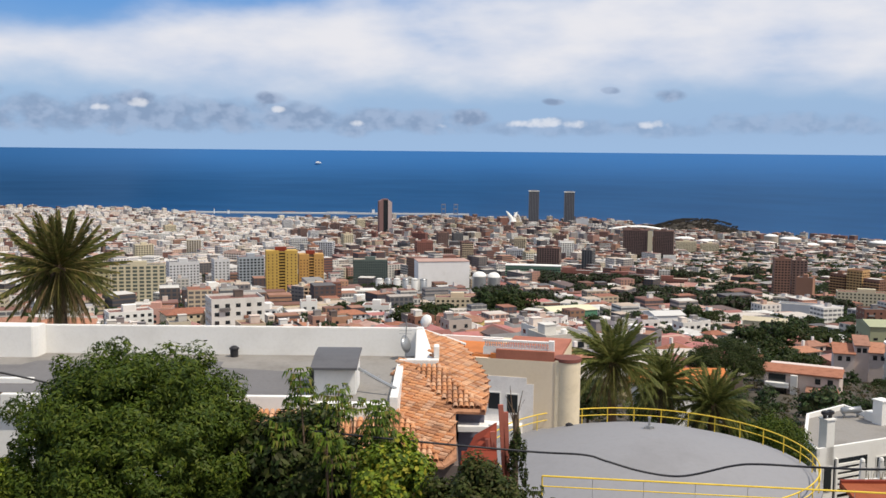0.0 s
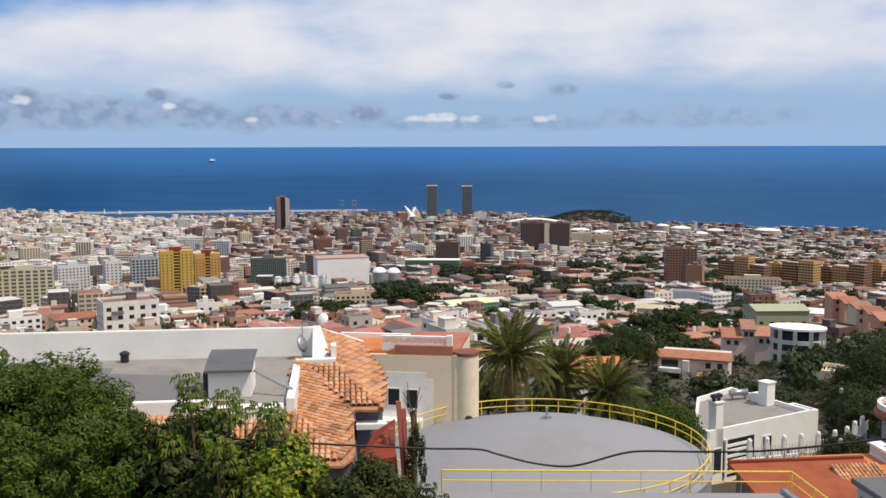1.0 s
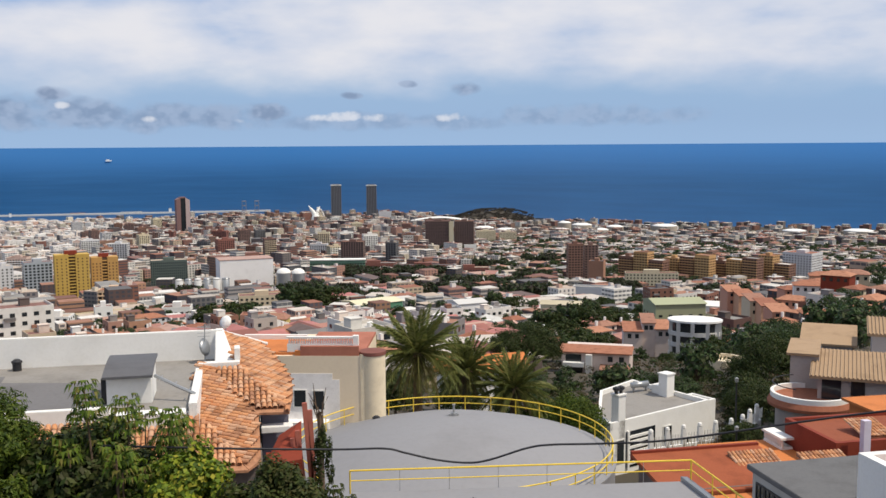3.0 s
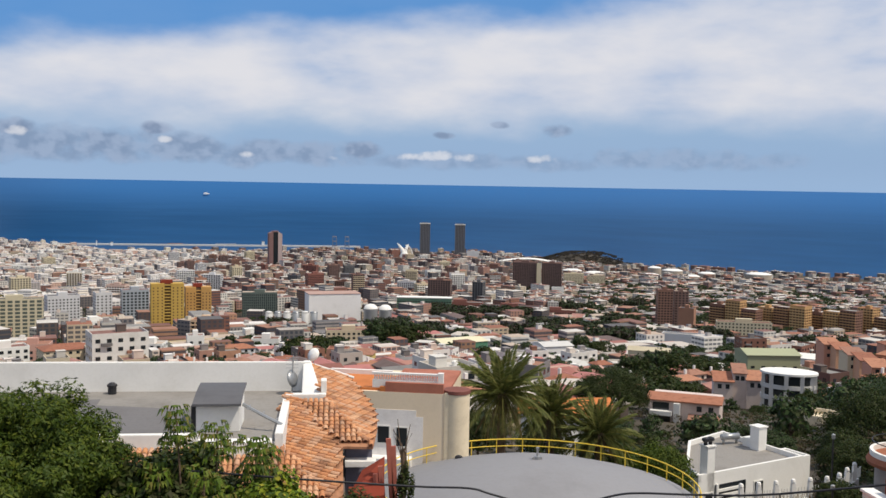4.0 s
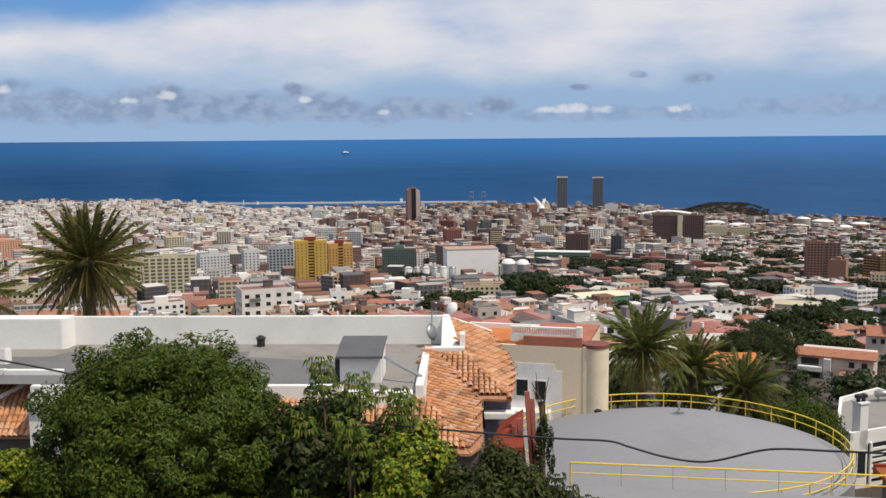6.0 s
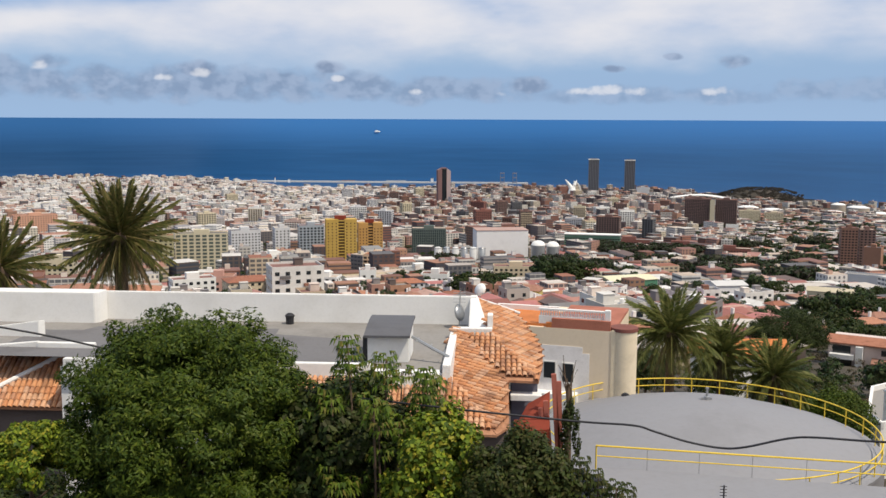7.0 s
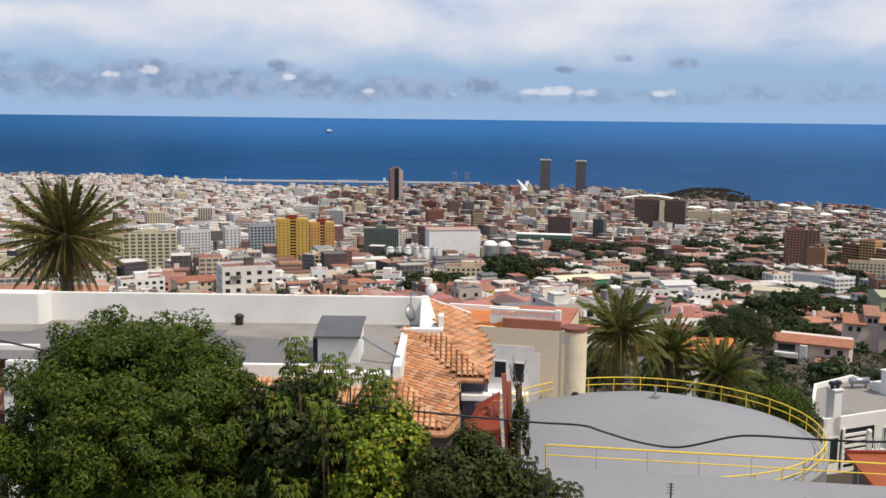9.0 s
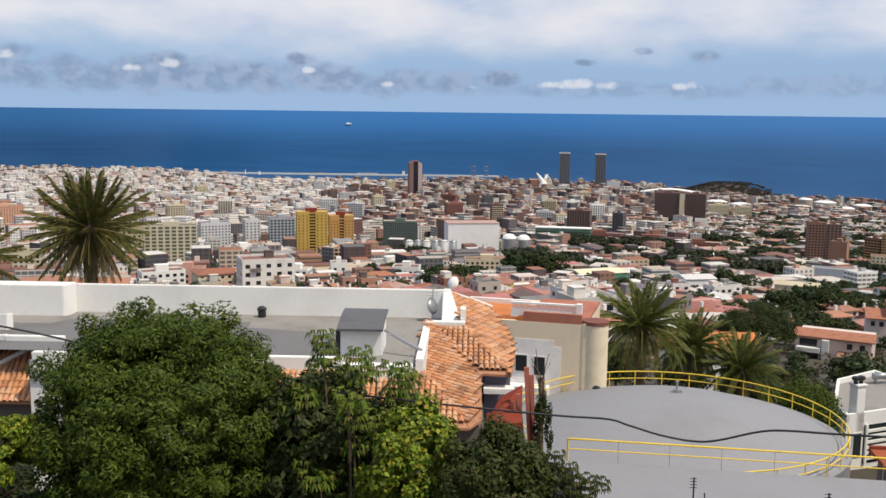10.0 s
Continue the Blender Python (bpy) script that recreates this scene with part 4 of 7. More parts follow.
def oil_tanks():
    for bb, d, w, zt in ((16.8, 2900, 55, 37.5), (18.6, 3000, 40, 49), (19.6, 2950, 60, 47), (21.5, 2900, 49, 46), (24.3, 2900, 72, 50), (31.3, 2850, 62, 46), (18.4, 2800, 56, 44), (20.7, 2800, 43, 45), (34.6, 2850, 76, 50), (13.9, 2900, 58, 42), (15.2, 2860, 60, 40)):
        x, y, z = on_land(bb, d)
        z = min(z, zt - 14)
        keep_clear(bb, d, w * 0.6)
        keep_clear(bb, d - 70, w * 0.6)
        t = thing("oil_tank", (x, y, z), "big white oil storage tank with a low domed roof", "oil tank", "refinery tanks")
        h = zt - z
        f = Form()
        f.lathe(0, 0, [(w / 2, -10), (w / 2, h - 5)], 36)
        part("shell", f, paint("tank_shell", (0.42, 0.36, 0.30)), t, smooth=True)
        f = Form()
        f.lathe(0, 0, [(w / 2 + 0.4, h - 5.2), (w / 2 + 0.4, h - 4.4), (w * 0.3, h - 1.2), (0, h)], 36)
        part("dome", f, white_paint, t, smooth=True)


def harbour():
    f = Form()
    a, b = Vector((*polar(-15.5, 4480), 0)), Vector((*polar(1.5, 4330), 0))
    d = (b - a).normalized()
    n = Vector((-d.y, d.x, 0)) * 9
    f.prism([((a - n).x, (a - n).y), ((b - n).x, (b - n).y), ((b + n).x, (b + n).y), ((a + n).x, (a + n).y)], -6, 6.5)
    solo("breakwater", f, paint("pale_concrete", (0.6, 0.58, 0.55)), "long pale concrete harbour breakwater", "breakwater")
    g = random.Random(4)
    for bb, h, w in ((-13.2, 24, 4), (-12.4, 16, 10), (-4.1, 20, 12), (-9, 9, 60), (-6.2, 8, 90)):
        x, y = polar(bb, 4385)
        o = thing("harbour_shed", (x, y, 0), "small pale building on the harbour breakwater", "shed", "harbour sheds", turn=facing(bb))
        f = Form()
        f.box(-w / 2, w / 2, -5, 5, 0, h - 1.5)
        part("wall", f, white_paint if w < 30 else paint("grey_shed", (0.3, 0.3, 0.32)), o)
        f = Form()
        f.box(-w / 2 - 0.5, w / 2 + 0.5, -5.5, 5.5, h - 1.5, h)
        part("roof", f, roof_any, o)
    # port gantries
    for bb in (0.0, 0.72):
        x, y = polar(bb, 4000)
        o = thing("gantry_crane", (x, y, 0), "grey steel harbour gantry crane", "crane", "gantry cranes", turn=facing(bb))
        for s in (-9, 9):
            for q in (-6, 6):
                f = Form()
                f.tube([(s, q, 0), (s * 0.8, q * 0.8, 62)], 1.3)
                part("leg", f, paint("crane_grey", (0.22, 0.22, 0.26)), o)
        for zz in (26, 44, 62):
            f = Form()
            f.box(-9, 9, -7, 7, zz, zz + 4)
            part("girder", f, paint("crane_grey", (0.3, 0.3, 0.3)), o)
    # a ferry far out
    b = -7.29
    x, y = polar(b, 4866)
    o = thing("ferry", (x, y, 219), "small white ferry far out at sea", "ship", turn=20)
    f = Form()
    f.prism([(-13, -3), (9, -3), (14, 0), (9, 3), (-13, 3)], -1, 3.5)
    part("hull", f, white_paint, o)
    f = Form()
    f.box(-9, 4, -2.5, 2.5, 3.5, 7)
    part("superstructure", f, white_paint, o)


def near_quarter(white, cream, sand, greyw):
    """Houses between the white parapet and the tower blocks, and halls that stand out among the roofs."""
    rose, ochre_red = paint("rose_render", (0.56, 0.33, 0.27)), paint("dull_red_render_far", (0.36, 0.15, 0.11))
    for b, d, w, dep, el, m, kind, turn in (
            (-24.4, 430, 26, 12, -9.05, paint("brown_render", (0.30, 0.22, 0.17)), "hip", 8), (-21.4, 425, 24, 13, -9.25, rose, "hip", -6), (-18.0, 520, 22, 12, -8.95, white, "flat", 12),
            (-16.5, 560, 18, 12, -8.85, rose, "flat", -10), (-14.8, 500, 24, 15, -8.95, sand, "hip", 14), (-12.3, 490, 26, 14, -9.2, sand, "flat", 5), (-10.3, 570, 15, 12, -9.05, white, "flat", -16),
            (-7.9, 600, 10, 9, -8.67, white, "flat", 4), (-5.6, 560, 18, 12, -9.25, greyw, "hip", 20), (-3.9, 620, 17, 12, -8.9, white, "flat", -8), (0.85, 700, 32, 14, -8.43, sand, "flat", 4), (1.7, 430, 10, 9, -9.55, paint("yellow_render", (0.62, 0.46, 0.16)), "hip", -12),
            (9.0, 1000, 28, 13, -7.86, white, "flat", 5), (13.4, 850, 32, 13, -8.78, greyw, "flat", -6), (-19.5, 840, 16, 14, -6.5, paint("olive_flats", (0.42, 0.38, 0.22)), "flat", -4), (-22.0, 640, 22, 12, -8.2, white, "flat", 10), (-25.2, 700, 24, 14, -7.6, cream, "flat", -12)):
        zt = EYE + d * math.tan(radians(el))
        if kind == "flat":
            block("town_house", b, d, w, dep, zt, m, "rendered town house with a flat roof and large windows", turn=turn, ww=1.8, wh=1.5, bay=3.4, group="houses past the parapet")
            continue
        x, y, z = on_land(b, d)
        keep_clear(b, d, w * 0.6)
        h = zt - z - 2.2
        ob = thing("town_house", (x, y, z), "rendered town house with a broad terracotta hipped roof", "house", "houses past the parapet", turn=facing(b) + turn)
        f = Form()
        f.box(-w / 2, w / 2, -dep / 2, dep / 2, -6, h)
        part("wall", f, m, ob)
        f = Form()
        hip(f, w, dep, h + 0.02, 2.2)
        part("roof", f, old_clay, ob)
        f = Form()
        windows(f, w, dep, h, ww=1.5)
        part("glazing", f, dark_glass, ob, kind="stuff")
    # long school with a green band under a white roof
    s = block("school", 5.3, 1250, 70, 14, 135.8, paint("green_band_render", (0.16, 0.27, 0.19)), "long low school with green walls and a white roof edge", turn=-4, ww=2.6, wh=1.4, head=False)
    f = Form()
    f.box(-35.6, 35.6, -7.8, 7.8, 135.8 - s.location.z, 136.9 - s.location.z)
    part("roof_slab", f, white, s)
    # white flats in terraces
    x, y, z = on_land(9.85, 1700)
    keep_clear(9.85, 1700, 34)
    keep_clear(9.85, 1655, 26)
    ob = thing("terraced_flats", (x, y, z), "white apartment building stepping down in terraces", "apartment house", turn=facing(9.85) + 8)
    top = 104.3 - z
    for k in range(6):
        f = Form()
        f.box(-27 + 9 * k, -18 + 9 * k, -8, 8, -8, top - 3.0 * (5 - k))
        q = part("terrace_step", f, white, ob)
        f = Form()
        windows(f, 9, 16, top - 3.0 * (5 - k), bay=4.0, ww=2.4, wh=1.6, sides="f", out=0.08)
        f.v = [(a - 22.5 + 9 * k, c, e) for a, c, e in f.v]
        part("glazing", f, dark_glass, q, kind="stuff")
    # sports arena with a shallow white vault
    x, y, z = on_land(11.3, 3000)
    keep_clear(11.3, 3000, 90)
    ob = thing("arena", (x, y, z), "long arena under a shallow white vaulted roof", "arena", turn=facing(11.3))
    f = Form()
    f.box(-84, 84, -25, 25, -6, 27)
    part("wall", f, paint("pale_concrete", (0.6, 0.58, 0.55)), ob)
    f = Form()
    arc = [(-88 + 11 * k, 27.5 + 10.5 * math.sin(math.pi * k / 16)) for k in range(17)]
    m = len(arc)
    for y in (-28, 28):
        f.v += [(a, y, c) for a, c in arc] + [(a, y, c - 1.5) for a, c in arc]
    for k in range(m - 1):
        f.f += [(k, k + 1, 2 * m + k + 1, 2 * m + k), (m + k + 1, m + k, 3 * m + k, 3 * m + k + 1), (k + 1, k, m + k, m + k + 1), (2 * m + k, 2 * m + k + 1, 3 * m + k + 1, 3 * m + k)]
    f.f += [(0, 2 * m, 3 * m, m), (2 * m - 1, 4 * m - 1, 3 * m - 1, m - 1)]
    f.mi = [0] * len(f.f)
    part("vault", f, white, ob)
    for b, w, el in ((14.0, 46, -4.95), (15.3, 40, -5.05)):
        block("apartment_block", b, 2300, w, 16, EYE + 2300 * math.tan(radians(el)), cream, "cream apartment block near the oil tanks", turn=6, ww=2.0, group="cream blocks")


def town_landmarks():
    # streets, yards and gardens left open in front of the larger buildings
    for cb, cd, rr in ((12.3, 1008, 32), (15.5, 915, 20), (17.1, 915, 12), (10.3, 1215, 36), (7.3, 618, 15), (12.0, 1930, 42), (12.0, 1860, 40), (-0.1, 1022, 30), (-2.4, 1008, 22), (-8.6, 955, 26), (-8.6, 915, 18), (-4.3, 1115, 22), (-17.4, 815, 22), (24.9, 400, 11), (20.5, 965, 12), (19.6, 1115, 18), (26.1, 235, 9), (8.0, 3420, 50), (5.3, 3560, 40), (7.3, 3560, 40), (-3.4, 2840, 30)):
        keep_clear(cb, cd, rr)
    cream, pinkish, greyw = paint("cream_flats", (0.60, 0.53, 0.38)), paint("peach_flats", (0.64, 0.36, 0.25)), paint("grey_white_flats", (0.60, 0.60, 0.62))
    brown, brick, white = paint("dark_brown_flats", (0.19, 0.12, 0.105)), paint("red_brick_flats", (0.25, 0.105, 0.085)), paint("plain_white", (0.80, 0.79, 0.76))
    teal = paint("green_grey_curtain_wall", (0.11, 0.14, 0.13))
    sand = paint("sand_flats", (0.60, 0.50, 0.36))
    yellow_flats()
    block("office_block", -4.28, 1150, 40, 18, 153.5, teal, "dark green-grey office block with vertical fins", bay=2.2, ww=1.0, wh=2.2)
    block("apartment_block", -26.2, 1500, 58, 18, 144, pinkish, "peach-coloured apartment slab with regular windows", turn=8, bands=None)
    block("apartment_block", -17.4, 850, 43, 14, 184.2, cream, "cream apartment block with glazed balconies", turn=-4, bay=5.2, ww=3.6, wh=1.9, glass=paint("grey_blinds", (0.10, 0.115, 0.10)))
    block("apartment_block", -15.0, 1050, 31, 16, 163.9, greyw, "grey-white apartment block with regular windows", turn=12)
    block("apartment_block", -12.9, 1040, 16, 14, 167, greyw, "grey-white apartment block with regular windows", turn=12)
    block("apartment_block", -11.2, 1030, 26, 15, 170.3, paint("blue_grey_flats", (0.36, 0.40, 0.45)), "blue-grey apartment block with dark balconies", turn=8, ww=2.2, wh=1.8)
    block("town_house", -13.4, 800, 24, 16, 171.5, white, "white stepped apartment house", turn=15)
    block("town_house", -11.4, 790, 20, 15, 169.5, white, "white stepped apartment house", turn=15)
    block("apartment_block", -7.3, 760, 20, 14, 176, paint("peach_sand_flats", (0.62, 0.44, 0.30)), "peach-sand apartment house with deep balconies", turn=-12, ww=2.4, wh=1.7, bands=paint("peach_sand_flats", (0.62, 0.44, 0.30)))
    near_quarter(white, cream, sand, greyw)
    block("apartment_block", -4.9, 740, 26, 16, 168.5, white, "white apartment house with wide windows", turn=22)
    block("town_house", -7.9, 620, 30, 16, 181, cream, "long cream house with a flat roof", turn=18, storey=3.2)
    dark_tower()
    sea_towers()
    concert_hall()
    brewery()
    oil_tanks()
    harbour()
    block("apartment_slab", 11.2, 2000, 50, 20, 128, brown, "dark brown apartment slab with a pale end stair", turn=-6, ww=2.4, wh=1.8, bay=3.4, group="brown slabs")
    block("apartment_slab", 12.75, 2000, 40, 20, 127.4, brown, "dark brown apartment slab with a pale end stair", turn=-6, ww=2.4, wh=1.8, bay=3.4, group="brown slabs")
    block("stair_tower", 11.98, 1990, 9, 9, 126, cream, "cream stair tower between the brown slabs", win=False, head=False)
    block("hall", 13.1, 1800, 22, 16, 97.4, white, "plain white block beside the brown slabs", win=False, head=False)
    g = random.Random(21)
    cols = [brown, brick, sand, paint("umber_flats", (0.22, 0.12, 0.09)), paint("terracotta_flats", (0.36, 0.19, 0.125)), greyw, brown, brick, white, cream, paint("slate_flats", (0.13, 0.13, 0.14))]
    pale = [white, greyw, cream, white, paint("blush_flats", (0.62, 0.46, 0.39))]
    for k in range(84):
        b = g.uniform(-9, 10.8) if k < 66 else g.uniform(-24, -9)
        d = g.uniform(1400, 3200)
        zt = float(land(*polar(b, d))) + g.uniform(22, 44)
        if any(abs(b - cb) * d / 57 < rr + 16 and abs(d - cd) < rr + 40 for cb, cd, rr in CLEAR):
            continue
        block("apartment_tower", b, d, g.uniform(14, 34), 16, zt, g.choice(cols if k < 66 else pale), "tall apartment tower with rows of windows", turn=g.uniform(-25, 25), ww=2.2, wh=1.8, bay=3.6, bands=g.choice([None, None, None, white, sand]) if d < 2300 else None, group="tall town blocks")
    block("terrace_row", 10.3, 1250, 75, 14, 128.3, brick, "long brick-red terrace of houses", turn=-4, group="brick terraces")
    block("terrace_row", 7.4, 1290, 60, 14, 127, brick, "long brick-red terrace of houses", turn=-6, group="brick terraces")
    block("terrace_row", 13.0, 1230, 50, 14, 127.5, brick, "long brick-red terrace of houses", turn=-4, group="brick terraces")
    s = block("sawtooth_hall", 12.3, 1050, 66, 22, 134.4, white, "white factory hall with a sawtooth roof", turn=-3, win=True, head=False, storey=5, bay=4)
    h = 134.4 - s.location.z
    for k in range(11):
        f = Form()
        x = -33 + 6 * k
        f.face([(x, -11.2, h), (x + 6, -11.2, h), (x + 1.0, -11.2, h + 2.9)])
        f.face([(x + 6, 11, h), (x, 11, h), (x + 1.0, 11, h + 2.9)])
        f.face([(x, 11, h), (x, -11.2, h), (x + 1.0, -11.2, h + 2.9), (x + 1.0, 11, h + 2.9)])
        f.face([(x + 6, -11.2, h), (x + 6, 11, h), (x + 1.0, 11, h + 2.9), (x + 1.0, -11.2, h + 2.9)])
        part("roof_tooth", f, white, s)
    block("school", 15.5, 950, 40, 14, 148.1, white, "long white three-storey building", turn=-4, ww=2.0)
    block("warehouse", 17.1, 942, 15, 12, 149, paint("sky_blue_render", (0.16, 0.36, 0.58)), "plain sky-blue warehouse with a flat roof", win=False, head=False)
    block("apartment_tower", 19.2, 1150, 17, 16, 165.5, paint("umber_flats", (0.2, 0.1, 0.1)), "red-brown apartment tower with wide windows", turn=10, ww=2.0, group="red-brown towers")
    block("apartment_tower", 20.1, 1165, 16, 16, 163, brown, "red-brown apartment tower with wide windows", turn=10, ww=2.0, group="red-brown towers")
    block("apartment_tower", 20.5, 1000, 15, 13, 163, paint("terracotta_flats", (0.4, 0.2, 0.1)), "plain brick-red apartment tower", turn=-10, ww=0.8, sides="l", group="red-brown towers")
    # golden tones: sunlight on brown flats, put into wall and balcony colours
    golden = paint("golden_sunlit_flats", (0.50, 0.30, 0.14))
    for k in range(11):
        b = 22.3 + 0.86 * k
        block("stepped_flats", b, 1180 - 14 * (k % 3), 18, 16, 148.5 + 4 * math.sin(k * 1.7) + 2.5 * (k % 2), golden if k % 2 else paint("umber_flats", (0.2, 0.1, 0.1)), "stepped brown apartment building with golden sunlight put into its colours", turn=-28, ww=2.0, head=k % 3 == 0, bands=golden if k % 2 == 0 else paint("sunlit_band_render", (0.62, 0.42, 0.20)), group="stepped golden flats")
    block("apartment_block", 23.6, 960, 50, 14, 157, cream, "long cream apartment block", turn=6)
    block("office_block", 31.8, 1250, 36, 30, 150, greyw, "square grey-white office building", turn=-25)
    block("town_hall", 8.1, 3500, 44, 20, 48, greyw, "pale square block near the sea", win=False)
    block("long_shed", 20.8, 760, 44, 12, 171, greyw, "long grey barrel-roofed shed", turn=-8, win=False, head=False)
    # halls with pitched roofs
    for b, d, w, dep, zt, rm, wm, turn, lab in (
            (24.9, 430, 22, 17, 214.2, paint("pale_green_sheet", (0.36, 0.38, 0.25)), paint("pale_green_render", (0.36, 0.37, 0.24)), 20, "pale green sports hall with a shallow roof"),
            (7.3, 650, 34, 22, 178.5, paint("cream_sheet", (0.66, 0.62, 0.44)), paint("green_fascia", (0.10, 0.25, 0.16)), 30, "market hall with a cream and green striped roof"),
            (18.6, 520, 24, 9, 197.5, paint("buff_sheet", (0.50, 0.44, 0.32)), paint("cream_flats", (0.5, 0.5, 0.4)), -5, "long buff shed with a pale roof"),
            (11.1, 760, 36, 12, 163.0, paint("white_sheet", (0.74, 0.74, 0.70)), paint("white_hall_render", (0.8, 0.8, 0.8)), 6, "long low hall with a white roof"),
            (27.3, 470, 22, 12, 207, paint("white_sheet", (0.7, 0.7, 0.7)), paint("white_hall_render", (0.8, 0.8, 0.8)), -8, "long low hall with a white roof"),
            (12.9, 560, 18, 16, 192, paint("grey_white_sheet", (0.56, 0.55, 0.54)), paint("white_hall_render", (0.8, 0.8, 0.8)), 25, "hall with a folded grey-white roof"),
            (14.4, 125, 7.5, 6, 253.2, orange_paint, white_paint, 15, "small house with a bright orange roof"),
            (12.4, 128, 5, 5, 252.4, orange_paint, white_paint, -10, "small house with a bright orange roof")):
        x, y, z = on_land(b, d)
        keep_clear(b, d, w * 0.6)
        ob = thing("hall", (x, y, z), lab, "building", turn=facing(b) + turn)
        h = zt - z - 1.6
        f = Form()
        f.box(-w / 2, w / 2, -dep / 2, dep / 2, -6, h)
        part("wall", f, wm, ob)
        f = Form()
        gable(f, w, dep, h + 0.02, 1.6, 0.5)
        part("roof", f, rm, ob)
        f = Form()
        windows(f, w, dep, h, 4.0, 4.0, 1.6, 1.0, first=1.6)
        part("glazing", f, dark_glass, ob, kind="stuff")


def slope_houses():
    """Houses of the near slope, on the open side of the reservoir."""
    # two-storey house with a red mono-pitch roof and shaded loggias
    x, y, z = on_land(20.6, 208)
    keep_clear(20.6, 208, 15)
    zt = EYE - 42.0 - z
    h = thing("villa", (x, y, z), "white two-storey villa with a red tile roof and shaded loggias", "house", turn=facing(20.6) - 6)
    f = Form()
    f.box(-7, 7, -5, 5, -6, zt - 1.0)
    # pinkish tone puts the white wall's shade into its base colour
    part("wall", f, material("shaded_pinkish_render", (0.62, 0.52, 0.48), 0.85, 0.25, 0.4, 0.1), h)
    f = Form()
    slab(f, [(-7.6, -5.5, zt - 1.0), (7.6, -5.5, zt - 1.0), (7.6, -0.5, zt - 0.3), (-7.6, -0.5, zt - 0.3)], 0.25)
    r = part("roof", f, old_clay, h)
    f = Form()
    slab(f, [(1.0, -6.8, zt - 4.2), (7.2, -6.8, zt - 4.2), (7.2, -4.9, zt - 3.4), (1.0, -4.9, zt - 3.4)], 0.2)
    part("porch_roof", f, old_clay, h)
    # small windows; the wide dark panes stand in for shade inside the loggias
    for x0, x1, z0, z1 in ((-6.2, -2.6, -5.8, -3.9), (-6.2, -2.9, -3.4, -1.6), (2.6, 3.6, -2.9, -1.8), (4.9, 5.9, -2.9, -1.8), (-1.8, -0.8, -2.7, -1.7), (1.8, 6.4, -6.5, -4.5)):
        f = Form()
        f.box(x0, x1, -5.08, -4.9, zt + z0, zt + z1)
        part("window", f, dark_glass, h)
    f = Form()
    f.box(-6.6, -2.2, -6.6, -5.0, zt - 4.0, zt - 3.1)
    part("balcony", f, white_paint, h)
    f = Form()
    f.box(-1.9, -0.6, -6.2, -5.0, -6, zt - 1.4)
    part("bay", f, white_paint, h)
    # villa with several small tile roofs
    x, y, z = on_land(23.3, 272)
    keep_clear(23.3, 272, 11)
    zt = EYE - 47.3 - z
    h = thing("villa", (x, y, z), "white villa with several small terracotta roofs", "house", turn=facing(23.3) + 5)
    for x0, x1, y0, y1, t in ((-6, -1, -4, 4, -2.6), (-1, 2.4, -3, 5, -0.4), (2.4, 7, -4, 4, -1.9)):
        f = Form()
        f.box(x0, x1, y0, y1, -6, zt + t - 0.6)
        # wall shade is in the pinkish colour here too
        part("wall", f, material("shaded_pinkish_render", (0.62, 0.52, 0.48)), h)
        f = Form()
        slab(f, [(x0 - 0.3, y0 - 0.5, zt + t - 0.6), (x1 + 0.3, y0 - 0.5, zt + t - 0.6), (x1 + 0.3, y1, zt + t + 0.7), (x0 - 0.3, y1, zt + t + 0.7)], 0.2)
        part("roof", f, old_clay, h)
        for q in range(2):
            f = Form()
            u = x0 + (x1 - x0) * (0.3 + 0.4 * q)
            f.box(u - 0.5, u + 0.5, y0 - 0.06, y0 + 0.05, zt + t - 2.6, zt + t - 1.4)
            part("window", f, dark_glass, h)
    # rounded white apartment house
    x, y, z = on_land(26.1, 262)
    keep_clear(26.1, 262, 12)
    zt = EYE - 45.6 - z
    h = thing("round_house", (x, y, z), "white round-fronted apartment house with ribbon windows", "apartment house", turn=facing(26.1))

    def oval(f, r, z0, z1, mi=0):
        f.prism([(r * 6.9 * math.cos(radians(a)), r * 5.0 * math.sin(radians(a))) for a in range(0, 360, 12)], z0, z1, mi)
    f = Form()
    oval(f, 0.92, -8, zt - 1)
    part("core", f, dark_glass, h)
    for k in range(4):
        f = Form()
        z1 = zt - 2.9 * k
        oval(f, 1.02 if k == 0 else 0.99, z1 - (0.5 if k == 0 else 1.15), z1 - (0 if k == 0 else 0.1))
        part("floor_band", f, white_paint if k == 0 else material("grey_white_render", (0.55, 0.54, 0.53), 0.85, 0.3, 0.4, 0.1), h)
    for a in (200, 230, 265, 300, 330, 345):
        f = Form()
        cx, cy = 6.45 * math.cos(radians(a)), 4.7 * math.sin(radians(a))
        f.box(cx - 0.5, cx + 0.5, cy - 0.4, cy + 0.4, -8, zt - 0.5)
        part("pier", f, material("grey_white_render", (0.55, 0.54, 0.53)), h)
    # curved garden wall
    x, y, z = on_land(27.7, 172)
    keep_clear(27.7, 172, 8)
    f = Form()
    f.lathe(0, 0, [(3.4, -6), (3.4, 0), (3.05, 0), (3.05, -0.8), (0, -0.8)], 36)
    solo("round_terrace", f, material("cream_render", (0.72, 0.62, 0.46)), "round cream-walled garden terrace", "terrace", at=(x, y, EYE - 36.4), smooth=False)
    # row of pinkish terrace houses stepping down the street
    pinks = [paint("pink_render", (0.55, 0.28, 0.20)), paint("salmon_render", (0.60, 0.34, 0.22)), paint("sand_flats", (0.6, 0.5, 0.4)), white_paint]
